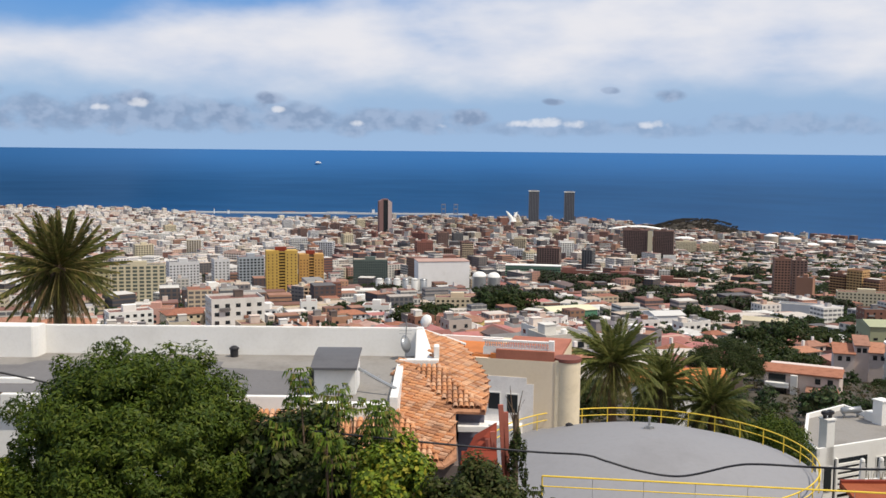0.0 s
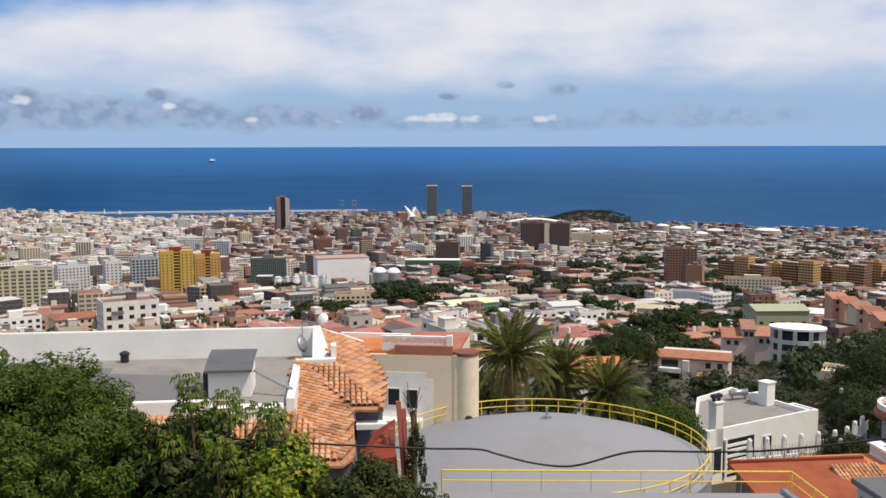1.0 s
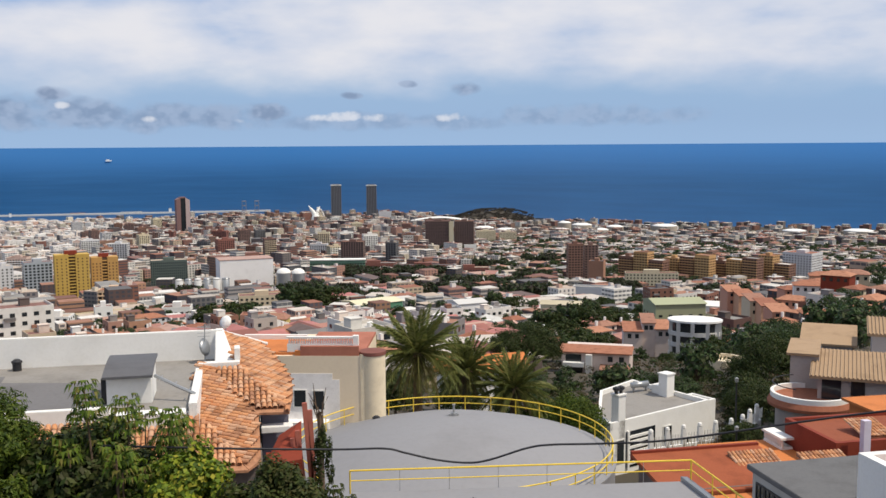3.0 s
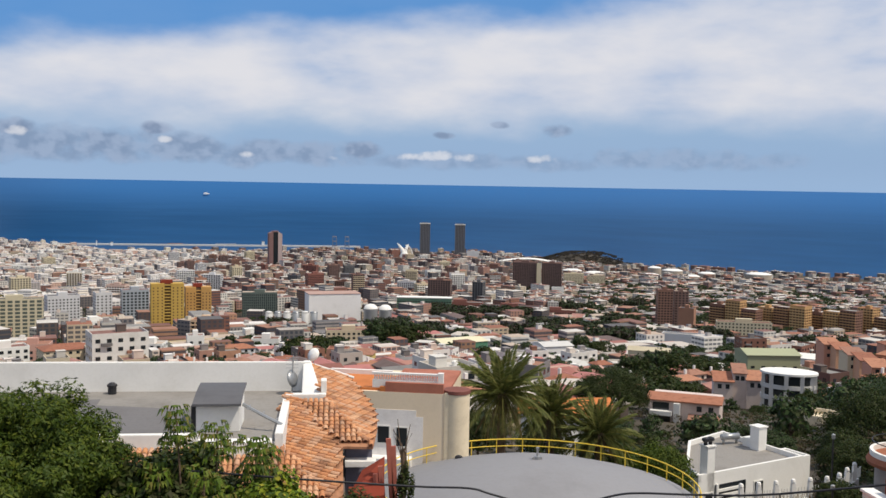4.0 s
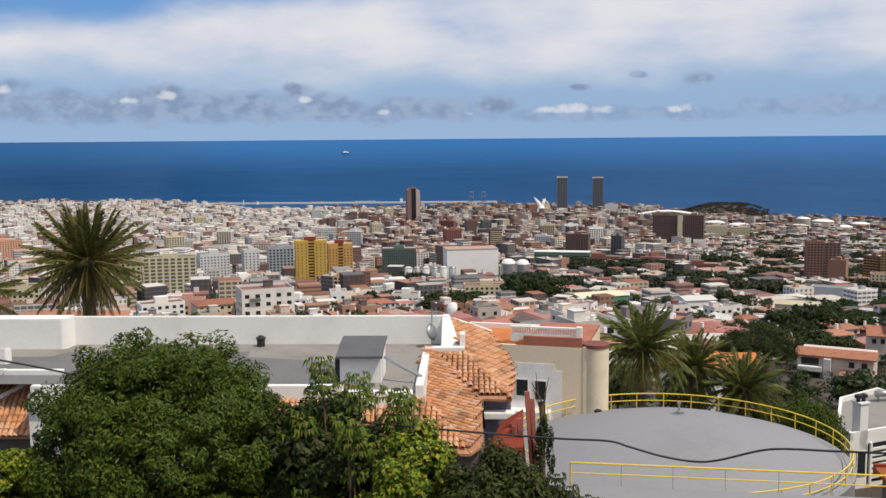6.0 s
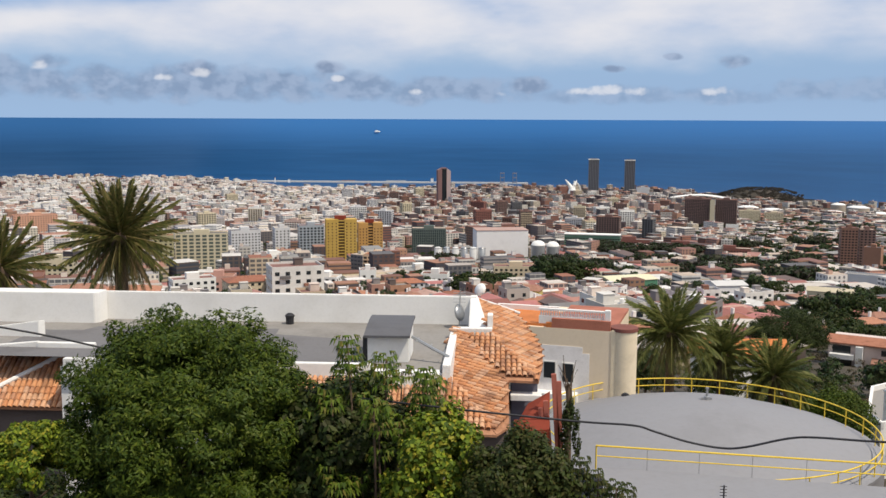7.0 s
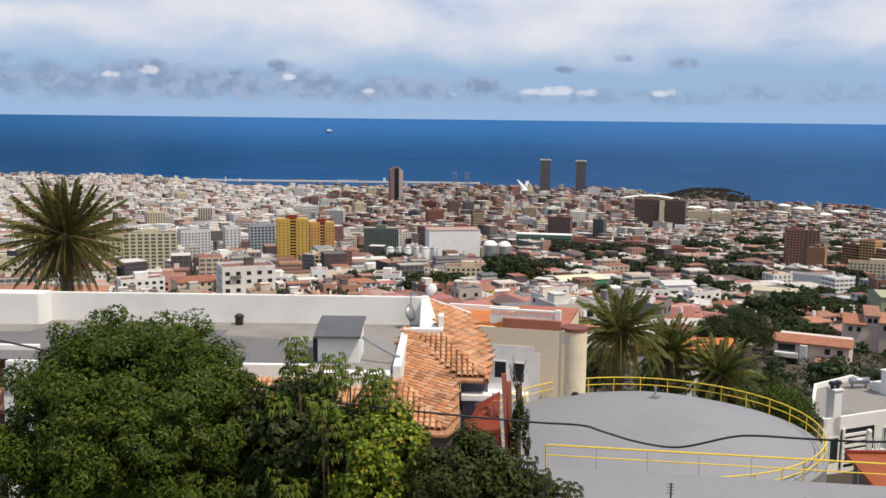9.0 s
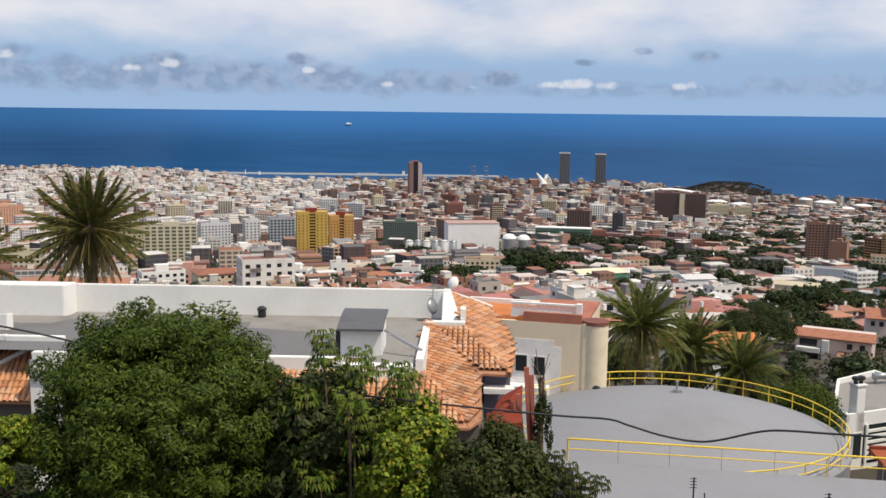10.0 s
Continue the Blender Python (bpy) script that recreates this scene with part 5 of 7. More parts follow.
    for k in range(5):
        b, d = 28.1 + 0.62 * k, 410 - 15 * k + 9 * (k % 2)
        x, y, z = on_land(b, d)
        keep_clear(b, d, 7)
        zt = float(np.interp(k, [0, 4], [EYE - 57.6, EYE - 55.2])) - z - 1.3 * (k % 2)
        h = thing("terrace_house", (x, y, z), "narrow salmon-pink terrace house with a tile roof", "house", "pink terrace", turn=facing(b) + 18)
        f = Form()
        f.box(-3.4, 3.4, -5, 5, -8, zt - 1.2)
        part("wall", f, pinks[k % 4 if k % 4 < 3 else 1], h)
        f = Form()
        slab(f, [(-3.6, -5.5, zt - 1.2), (3.6, -5.5, zt - 1.2), (3.6, 5, zt + 0.2), (-3.6, 5, zt + 0.2)], 0.2)
        part("roof", f, old_clay, h)
        for q in range(4):
            f = Form()
            u, zz = (-1.6 if q % 2 else 1.6), zt - 3.2 - 2.9 * (q // 2)
            f.box(u - 0.6, u + 0.6, -5.07, -4.9, zz, zz + 1.3)
            part("window", f, dark_glass, h)
    for k in range(9):
        b, d = 31.4 + 0.75 * (k % 5), 420 + 40 * (k // 5) + 18 * (k % 3)
        x, y, z = on_land(b, d)
        keep_clear(b, d, 9)
        h = thing("hill_house", (x, y, z), "hillside house with coloured walls and terracotta roof", "house", "hillside houses", turn=facing(b) + 20 * (k % 3) - 15)
        w, dp, ht = 11 + k % 3, 9, 6.2 + (k % 2) * 2.4
        f = Form()
        f.box(-w / 2, w / 2, -dp / 2, dp / 2, -8, ht)
        part("wall", f, [pinks[0], white_paint, pinks[1], red_wall, pinks[2]][k % 5], h)
        f = Form()
        hip(f, w, dp, ht, 1.8)
        part("roof", f, old_clay, h)
        for q in range(4):
            f = Form()
            u = -w / 2 + w * (q + 0.5) / 4
            f.box(u - 0.6, u + 0.6, -dp / 2 - 0.07, -dp / 2 + 0.05, ht - 2.2, ht - 0.8)
            part("window", f, dark_glass, h)
    # street retaining wall on the hill
    f = Form()
    pts = [polar(29.6, 330), polar(32.0, 380), polar(34.5, 450), polar(37, 520)]
    for p, q in zip(pts, pts[1:]):
        zp, zq = float(land(*p)), float(land(*q))
        f.prism([p, q, (q[0] + 0.6, q[1] + 0.8), (p[0] + 0.6, p[1] + 0.8)], min(zp, zq) - 4, [zp + 3.2, zq + 3.2, zq + 3.2, zp + 3.2])
    solo("retaining_wall", f, white_paint, "pale retaining wall climbing beside the hill street", "wall", kind="structure")


def tree_groups():
    g = random.Random(8)
    src = None
    for b, d, n, spread, size in ((-1.5, 480, 11, 9, 1.6), (3.6, 640, 18, 17, 1.8), (5.2, 760, 9, 18, 1.3), (13.5, 1350, 14, 32, 1.5), (16.8, 1100, 8, 16, 1.5), (11.6, 800, 12, 22, 1.0), (19.5, 640, 8, 14, 1.0), (17.6, 330, 6, 9, 0.9), (22.5, 560, 7, 10, 0.9), (20.3, 300, 6, 9, 0.9),
                             (29.0, 240, 8, 12, 0.7), (24.0, 150, 6, 9, 0.32), (26.5, 140, 5, 7, 0.32), (21.5, 165, 6, 9, 0.3), (18.0, 150, 7, 10, 0.5), (28.6, 190, 5, 7, 0.45), (22.4, 235, 5, 7, 0.5), (26.0, 225, 5, 7, 0.35), (12.0, 985, 16, 26, 1.0), (15.3, 905, 8, 16, 0.9), (10.0, 1180, 12, 34, 1.0), (12.0, 1850, 14, 40, 1.2), (9.0, 520, 5, 9, 1.0), (14.5, 600, 9, 14, 1.4), (7.0, 1150, 14, 34, 1.5), (20.0, 500, 8, 12, 1.4), (19.0, 395, 7, 13, 1.3), (21.6, 430, 6, 12, 1.2), (18.6, 240, 6, 9, 1.0), (16.5, 760, 10, 22, 1.1), (8.5, 980, 10, 24, 1.2), (15.0, 880, 8, 18, 1.2), (21.5, 880, 8, 18, 1.2), (27.5, 820, 8, 18, 1.1), (10.5, 1500, 10, 30, 1.5), (17.5, 1500, 12, 40, 1.5), (22.5, 1550, 12, 40, 1.5), (28.5, 1500, 12, 40, 1.5), (26.0, 560, 7, 10, 0.9), (30.0, 560, 6, 10, 0.9), (3.0, 880, 7, 14, 1.1), (-3.2, 860, 6, 10, 1.0), (33.0, 260, 6, 9, 0.6), (24.5, 1000, 7, 20, 1.2), (35.5, 900, 8, 26, 1.3), (31.0, 700, 7, 16, 1.1), (-6.4, 640, 4, 8, 0.9), (-7.2, 560, 3, 5, 0.9), (6.0, 1200, 8, 20, 1.2), (25.0, 330, 6, 9, 0.8)):
        keep_clear(b, d, spread * 0.8)
        cx, cy = polar(b, d)
        for k in range(n):
            a, r = g.uniform(0, 6.283), spread * math.sqrt(g.random())
            x, y = cx + r * math.cos(a), cy + r * math.sin(a)
            s = size * g.uniform(0.75, 1.2)
            if d > 700:
                EXTRA_GREEN.append((x, y))
                continue
            m4 = pose(x, y, float(land(x, y)) - 0.5, 0, 0, g.uniform(0, 360))
            if src is None:
                src = [tree((0, 0, 0), hh, rx, rz, mt, "dark green park tree with a dense rounded crown", 140 + q, leaf=0.42, leaves=1500, clumps=46, r0=0.25, clump_r=0.24, group="park trees") for q, (rx, rz, hh, mt) in enumerate([(4.2, 3.6, 4.6, leaf_dark), (3.6, 4.2, 5.2, leaf_city), (4.6, 3.4, 4.4, leaf_dark)])]
                for o in src:
                    o.matrix_basis = m4
            t = copy_thing(src[(k + n) % 3], m4)
            t.scale = (s, s, s)


town_landmarks()
slope_houses()
tree_groups()

# ---- near houses, given relative to the eye's height ----


def wpart(name, form, mats, parent, label="", kind="", smooth=False, bevel=0.0, base=None):
    """A part whose corners are given in the plan, with heights from the eye."""
    o = base or parent.matrix_world.translation
    form.v = [(x - o[0], y - o[1], z + EYE - o[2]) for x, y, z in form.v]
    return part(name, form, mats, parent, label, kind, smooth, bevel)


def house_base(name, x, y, zb, label, category="house", group=""):
    ob = thing(name, (x, y, EYE + zb), label, category, group)
    ob.matrix_world = Matrix.Translation((x, y, EYE + zb))
    return ob


def tile_mesh():
    """One barrel tile, 0.42 long, wider at its lower end, with the thickness of fired clay at its mouth."""
    f = Form()
    k = 5
    for y, r, up in ((0.0, 0.112, 0.022), (0.42, 0.095, 0.0)):
        for t in (0.0, 0.016):
            f.v += [((r - t) * math.cos(math.pi * i / k), y, (r - t) * math.sin(math.pi * i / k) + up) for i in range(k + 1)]
    m = k + 1
    for i in range(k):
        f.f += [(i + 1, i, 2 * m + i, 2 * m + i + 1), (i, i + 1, m + i + 1, m + i)]
    f.mi = [0] * len(f.f)
    return f


TILE = tile_mesh()
TILE_PIECE = TILE.mesh("tile", clay_piece, smooth=False)


def tile_field(roof, eave, u, v, width, length, keep, single=False):
    """Barrel tiles in columns up a slope. eave: lower left corner, u along the eave, v up the slope; keep(s, t) says where the field reaches."""
    u, v = Vector(u).normalized(), Vector(v).normalized()
    n = u.cross(v)
    base = Matrix((u, v, n)).transposed().to_4x4()
    o = roof.parent.matrix_world.translation
    start = Vector((eave[0] - o[0], eave[1] - o[1], eave[2] + EYE - o[2]))
    rest, count = Form(), 0
    g = random.Random(5)
    tv = [Vector(p) for p in TILE.v]
    rows, cols = int(length / 0.36) + 1, int(width / 0.235) + 1
    for j in range(rows):
        for i in range(cols):
            s, t = (i + 0.5) * 0.235, j * 0.36 - 0.05
            if not keep(s, t):
                continue
            m = Matrix.Translation(start + u * (s + g.uniform(-0.008, 0.008)) + v * (t + g.uniform(-0.015, 0.015)) + n * (0.015 + g.uniform(0, 0.01))) @ base @ Matrix.Rotation(g.uniform(-0.03, 0.03), 4, "Z")
            if single and count < 300:
                ob = new("tile", TILE_PIECE)
                ob.parent = roof
                ob.matrix_local = m
                count += 1
            else:
                b = len(rest.v)
                rest.v += [tuple(m @ p) for p in tv]
                rest.f += [tuple(b + a for a in q) for q in TILE.f]
                rest.mi += TILE.mi
    if rest.v:
        tagged(part("tiling", rest, clay, roof, kind="stuff"), kind="stuff")


def laid_tiles(roof, corners, down, single=False):
    """Barrel tiles over a sloping face: its corners in the plan, heights from the eye, and the way the rows run down."""
    c = [Vector(p) for p in corners]
    v = -Vector(down).normalized()
    n = (c[1] - c[0]).cross(c[2] - c[0]).normalized()
    n = n if n.z > 0 else -n
    v = (v - n * v.dot(n)).normalized()
    u = v.cross(n)
    st = [((p - c[0]).dot(u), (p - c[0]).dot(v)) for p in c]
    s0, t0 = min(p[0] for p in st), min(p[1] for p in st)
    s1, t1 = max(p[0] for p in st), max(p[1] for p in st)

    def inside(s, t):
        s, t, hit = s + s0, t + t0 + 0.06, False
        for (xa, ya), (xb, yb) in zip(st, st[1:] + st[:1]):
            if (ya > t) != (yb > t) and s < (xb - xa) * (t - ya) / (yb - ya) + xa:
                hit = not hit
        return hit
    tile_field(roof, c[0] + u * s0 + v * t0 + n * 0.02, u, v, s1 - s0, t1 - t0, inside, single)


def window_at(parent, x0, x1, y, z0, z1, frame_m=None, depth=0.08, axis="y", sub=True):
    """A framed window on a wall that faces the eye (axis y) or faces sideways (axis x)."""
    f, p = Form(), Form()
    fr = 0.07

    def put(form, a0, a1, c0, c1, d0, d1):
        if axis == "y":
            form.box(a0, a1, y - d1, y - d0, c0, c1)
        else:
            form.box(y - d1, y - d0, a0, a1, c0, c1)
    put(p, x0 + fr, x1 - fr, z0 + fr, z1 - fr, -0.02, depth * 0.5)
    put(f, x0, x0 + fr, z0, z1, -0.02, depth)
    put(f, x1 - fr, x1, z0, z1, -0.02, depth)
    put(f, x0 + fr, x1 - fr, z0, z0 + fr, -0.02, depth)
    put(f, x0 + fr, x1 - fr, z1 - fr, z1, -0.02, depth)
    put(f, (x0 + x1) / 2 - 0.025, (x0 + x1) / 2 + 0.025, z0 + fr, z1 - fr, -0.02, depth)
    w = wpart("window", f, frame_m or frame_white, parent)
    o = parent.matrix_world.translation
    wpart("pane", p, dark_glass, w, base=o)
    return w


def white_house():
    h = house_base("white_house", -11, 43, -19, "long white house with a grey flat roof and clay-tile eaves")
    f = Form()
    f.prism([(-40, 41.2), (-18.0, 41.2), (-18.0, 38.2), (-2.0, 38.2), (-2.0, 45.0), (-0.5, 45.0), (-0.5, 47.55), (-40, 47.55)], -19.5, -10.12)
    wpart("wall", f, white_paint, h)
    f = Form()
    f.prism([(-39.8, 41.4), (-17.8, 41.4), (-17.8, 38.4), (-2.2, 38.4), (-2.2, 45.1), (-1.6, 45.1), (-1.6, 47.3), (-39.8, 47.3)], -10.12, -10.0)
    wpart("roof", f, grey_roof, h, "grey painted flat roof, darker where wet")
    f = Form()
    f.prism([(-22.0, 39.4), (-6.0, 39.4), (-6.0, 43.4), (-10.5, 44.4), (-10.6, 45.6), (-19.4, 45.5), (-19.8, 44.6), (-22, 44.5)], -9.996, -9.990)
    wpart("roof_patch", f, material("dark_roof_felt", (0.16, 0.155, 0.16), 0.85, 0.4, 0.4, 0.2), h, "darker resealed patch of roof")
    f = Form()
    f.box(-19.9, -1.15, 47.3, 47.56, -10.12, -8.6)
    wpart("parapet", f, white_paint, h, bevel=0.03)
    f = Form()
    f.prism([(-40, 46.25), (-19.95, 46.25), (-19.75, 46.4), (-19.7, 47.3), (-40, 47.3)], -10.05, -8.5)
    wpart("parapet", f, white_paint, h, bevel=0.03)
    f = Form()
    f.prism([(-1.5, 45.3), (-0.75, 45.0), (-0.62, 45.0), (-0.62, 45.35), (-1.15, 47.56), (-1.5, 47.56)], -10.05, [-9.72, -9.72, -9.72, -9.6, -8.55, -8.55])
    wpart("end_wall", f, white_paint, h, bevel=0.03)
    f = Form()
    f.box(-0.61, -0.36, 44.62, 45.3, -10.3, -8.98)
    wpart("pilaster", f, white_paint, h, bevel=0.02)
    f = Form()
    f.box(-2.2, -0.38, 44.2, 44.6, -10.6, -9.52)
    wpart("coping", f, white_paint, h, bevel=0.02)
    f = Form()
    f.box(-2.3, -1.98, 38.0, 44.6, -11.4, -9.7)
    wpart("coping", f, white_paint, h, bevel=0.02)
    f = Form()
    f.box(-17.8, -5.2, 38.0, 38.3, -10.6, -9.72)
    wpart("coping", f, white_paint, h, bevel=0.02)
    f = Form()
    f.box(-5.2, -2.4, 37.6, 38.3, -10.6, -9.95)
    wpart("coping", f, white_paint, h, bevel=0.02)
    f = Form()
    f.box(-20.3, -17.75, 40.95, 41.25, -10.6, -9.78)
    wpart("coping", f, white_paint, h, bevel=0.02)
    f = Form()
    f.prism([(-26, 41.0), (-20.3, 41.0), (-20.3, 41.25), (-26, 41.25)], -10.6, [-10.3, -9.75, -9.75, -10.3])
    wpart("coping", f, white_paint, h, bevel=0.02)
    f = Form()
    f.prism([(-26, 43.3), (-21.2, 43.0), (-21.0, 43.25), (-26, 43.6)], -10.1, [-10.0, -9.25, -9.25, -10.0])
    wpart("gable_wall", f, white_paint, h, bevel=0.02)
    # stair head with an overhanging sloping lid
    f = Form()
    f.box(-5.5, -3.78, 39.5, 41.5, -10.0, -8.75)
    s = wpart("stair_head", f, white_paint, h, bevel=0.02)
    f = Form()
    n = 6
    za = [-8.78 + 0.34 * math.sin(k / n * 1.7) for k in range(n + 1)]
    f.v = [(x, 39.1 + 2.6 * k / n, za[k] - t) for t in (0.0, 0.1) for k in range(n + 1) for x in (-5.6, -3.7)]
    m = 2 * (n + 1)
    for k in range(n):
        a = 2 * k
        f.f += [(a, a + 1, a + 3, a + 2), (m + a + 1, m + a, m + a + 2, m + a + 3), (a, a + 2, m + a + 2, m + a), (a + 3, a + 1, m + a + 1, m + a + 3)]
    f.f += [(1, 0, m, m + 1), (2 * n, 2 * n + 1, m + 2 * n + 1, m + 2 * n)]
    f.mi = [0] * len(f.f)
    # dark box added for the shade on the stair head's left
    g = Form()
    g.box(-5.72, -5.5, 39.7, 41.4, -10.0, -8.98)
    wpart("side_hatch", g, dark_metal, s, "dark box standing in for shade beside the stair head", base=h.matrix_world.translation)
    wpart("lid", f, material("slate_lid", (0.11, 0.11, 0.12), 0.6, 0.3, 1.0, 0.2), s, "dark grey curved sheet lid", base=h.matrix_world.translation)
    f = Form()
    f.lathe(-10.35, 46.8, [(0.0, -9.99), (0.2, -9.99), (0.2, -9.65), (0.24, -9.63), (0.24, -9.56), (0.1, -9.46), (0.0, -9.45)], 12)
    wpart("roof_vent", f, dark_metal, h)
    # fallen aerial boom on the roof
    f = Form()
    f.tube([(-3.7, 40.0, -9.0), (-2.7, 39.6, -9.45), (-2.1, 39.4, -9.7)], 0.07)
    for k in range(3):
        x = -3.5 + 0.55 * k
        f.tube([(x, 39.75 - 0.1 * k, -9.15 - 0.25 * k), (x + 0.1, 40.1 - 0.1 * k, -9.05 - 0.25 * k)], 0.02)
    solo("television_aerial", f, steel, "grey metal television aerial leaning over the flat roof", "aerial", at=(0, 0, EYE))
    f = Form()
    f.lathe(0, 0, [(0.0, 0.10), (0.25, 0.07), (0.42, 0.0), (0.43, 0.01), (0.25, 0.09), (0, 0.12)], 16)
    d = thing("satellite_dish", (-2.0, 46.6, EYE - 9.25), "grey satellite dish on a pole beside the white parapet", "dish")
    dish = part("dish", f, steel, d, smooth=True)
    dish.matrix_local = pose(0, 0, 0, 75, 0, 60)
    f = Form()
    f.tube([(0, 0, -0.75), (0, 0, 0.0), (0.05, -0.05, 1.1)], 0.03)
    for k in range(4):
        f.tube([(-0.3, 0, 0.5 + 0.16 * k), (0.3, 0, 0.5 + 0.16 * k)], 0.012)
    part("mast", f, steel, d)
    d = thing("satellite_dish", (-1.05, 48.9, EYE - 8.62), "small white satellite dish above the tile ridge", "dish")
    f = Form()
    f.lathe(0, 0, [(0.0, 0.09), (0.2, 0.06), (0.33, 0.0), (0.34, 0.01), (0.2, 0.08), (0, 0.11)], 16)
    part("dish", f, white_paint, d, smooth=True).matrix_local = pose(0, 0, 0.1, 65, 0, -35)
    f = Form()
    f.tube([(0, 0.05, -0.6), (0, 0.05, 0.1)], 0.025)
    part("mast", f, steel, d)
    # tile slopes
    def roof(name, corners, t=0.1):
        f = Form()
        slab(f, corners, t)
        return wpart(name, f, clay, h, "weathered orange clay barrel tiles")
    def face(xy, z):
        return [(x, y, z(x, y)) for x, y in xy]
    lower = lambda x, y: -11.96 - 0.04 * (x + 0.13) + 0.28 * (y - 36.39)
    side = face([(-2.3, 42.1), (-2.05, 44.5), (-1.4, 44.0), (0.36, 40.3), (0.38, 36.95), (-0.1, 36.4), (-2.15, 40.3)], lower)
    b = roof("roof_slope", side)
    laid_tiles(b, side, (1, -0.45, -0.17), single=True)
    front = face([(-2.2, 36.3), (-0.1, 36.35), (-2.15, 40.3)], lower)
    b2 = roof("roof_slope", front)
    laid_tiles(b2, front, (0, -1, -0.28))
    upper = lambda x, y: -9.81 - 0.25 * (x + 0.33) + 0.125 * (y - 44.08)
    side = face([(-1.37, 48.7), (-0.33, 44.08), (1.61, 39.95), (1.88, 42.19), (1.9, 44.17), (1.28, 46.72), (0.74, 48.07)], upper)
    a = roof("roof_slope", side)
    laid_tiles(a, side, (0.25, -0.125, -0.078))
    front = face([(-1.88, 43.95), (0.3, 40.03), (1.61, 39.95), (-0.33, 44.08)], lambda x, y: -10.8 + 0.244 * (y - 40))
    a2 = roof("roof_slope", front)
    laid_tiles(a2, front, (0, -1, -0.244))
    c = roof("roof_slope", [(-12, 35.9, -11.4), (-2.05, 35.9, -11.4), (-2.05, 38.0, -10.35), (-12, 38.0, -10.35)])
    tile_field(c, (-12, 35.9, -11.38), (1, 0, 0), (0, 2.1, 1.05), 9.9, 2.4, lambda s, t: True)
    d2 = roof("roof_slope", [(-32, 38.6, -12.0), (-22.2, 38.6, -12.0), (-19.0, 41.0, -10.35), (-32, 41.0, -10.35)])
    tile_field(d2, (-30, 38.6, -11.98), (1, 0, 0), (0, 2.4, 1.65), 11.0, 2.95, lambda s, t: s < 7.8 + t * 1.09)
    e = roof("roof_slope", [(-22.2, 38.6, -12.0), (-17.6, 38.6, -12.0), (-18.3, 41.0, -10.4), (-19.0, 41.0, -10.35)])
    tile_field(e, (-22.2, 38.6, -11.98), (1, 0, 0), (-0.25, 2.4, 1.65), 4.6, 2.95, lambda s, t: s > t * 1.3 - 0.1)
    f = Form()
    f.tube([(-22.3, 38.5, -11.85), (-20.6, 39.8, -11.0), (-19.0, 41.0, -10.2)], 0.11, 8)
    wpart("ridge", f, white_paint, h, "white mortared ridge")
    f = Form()
    f.tube([(-1.37, 48.75, -8.9), (0.0, 48.3, -9.25), (0.95, 48.0, -9.52)], 0.07, 6)
    wpart("ridge", f, white_paint, h, "white mortared ridge")
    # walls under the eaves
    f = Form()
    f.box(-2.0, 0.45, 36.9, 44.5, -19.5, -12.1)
    # the eave's shade is put into this wall's dark colour
    wpart("wall", f, material("painted_shade_render", (0.16, 0.13, 0.12), 0.9, 0.3, 0.5, 0.1), h)
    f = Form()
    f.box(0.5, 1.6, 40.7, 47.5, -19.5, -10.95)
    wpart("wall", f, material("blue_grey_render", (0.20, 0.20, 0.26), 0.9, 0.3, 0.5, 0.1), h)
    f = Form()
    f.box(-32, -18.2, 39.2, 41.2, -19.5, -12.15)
    # dark wall colour again holds the shade under the tiles
    wpart("wall", f, material("painted_shade_render", (0.16, 0.13, 0.12), 0.9, 0.3, 0.5, 0.1), h)
    f = Form()
    f.box(0.45, 1.75, 39.9, 40.5, -11.65, -11.4)
    wpart("cornice", f, white_paint, h, bevel=0.02)


def red_lean_to():
    h = house_base("lean_to", 1.2, 39, -19, "red-painted lean-to roof with upright red boards", "shed")
    f = Form()
    slab(f, [(0.5, 37.3, -12.15), (1.95, 37.3, -12.0), (2.05, 39.2, -11.0), (1.15, 39.2, -11.55)], 0.15)
    wpart("roof", f, red_wall, h)
    f = Form()
    f.box(0.6, 1.95, 37.5, 39.1, -19, -12.2)
    wpart("wall", f, red_wall, h)
    for k, (x, top) in enumerate([(1.62, -11.35), (1.82, -11.05), (2.12, -9.95), (2.32, -10.25)]):
        f = Form()
        f.box(-0.1, 0.1, -0.06, 0.06, -3.4 if k > 1 else -2.0, 0.0, m=Matrix.Translation((x, 38.0, top)) @ Matrix.Rotation(radians(-7 + 1.5 * k), 4, "Y"))
        wpart("board", f, material("faded_red_boards", (0.46, 0.15, 0.11), 0.8, 0.4, 1.0, 0.2), h, bevel=0.01)
    t = house_base("dead_trunk", 2.75, 37.4, -18, "bare dark trunk with thin dead stems and some ivy", "trunk")
    f = Form()
    f.tube([(2.75, 37.4, -18), (2.7, 37.4, -12.5), (2.66, 37.4, -10.2)], [0.15, 0.12, 0.06], 8)
    wpart("trunk", f, bark, t)
    for k in range(7):
        a = k * 0.9
        f = Form()
        f.tube([(2.7, 37.4, -12.6 + 0.25 * k), (2.68 + 0.12 * math.sin(a * 2), 37.4, -10.8 + 0.1 * k), (2.62 + 0.38 * math.sin(a * 3), 37.3 + 0.2 * math.cos(a), -10.0 + 0.16 * k)], [0.05, 0.03, 0.012])
        wpart("stem", f, bark, t)
    c = part("ivy", crown(0.4, 0.4, 1.5, 40, 2600, 0.06, 77, 0.3, clump_r=0.3), leaf_dark, t)
    c.location = (0.05, 0, 5.6)


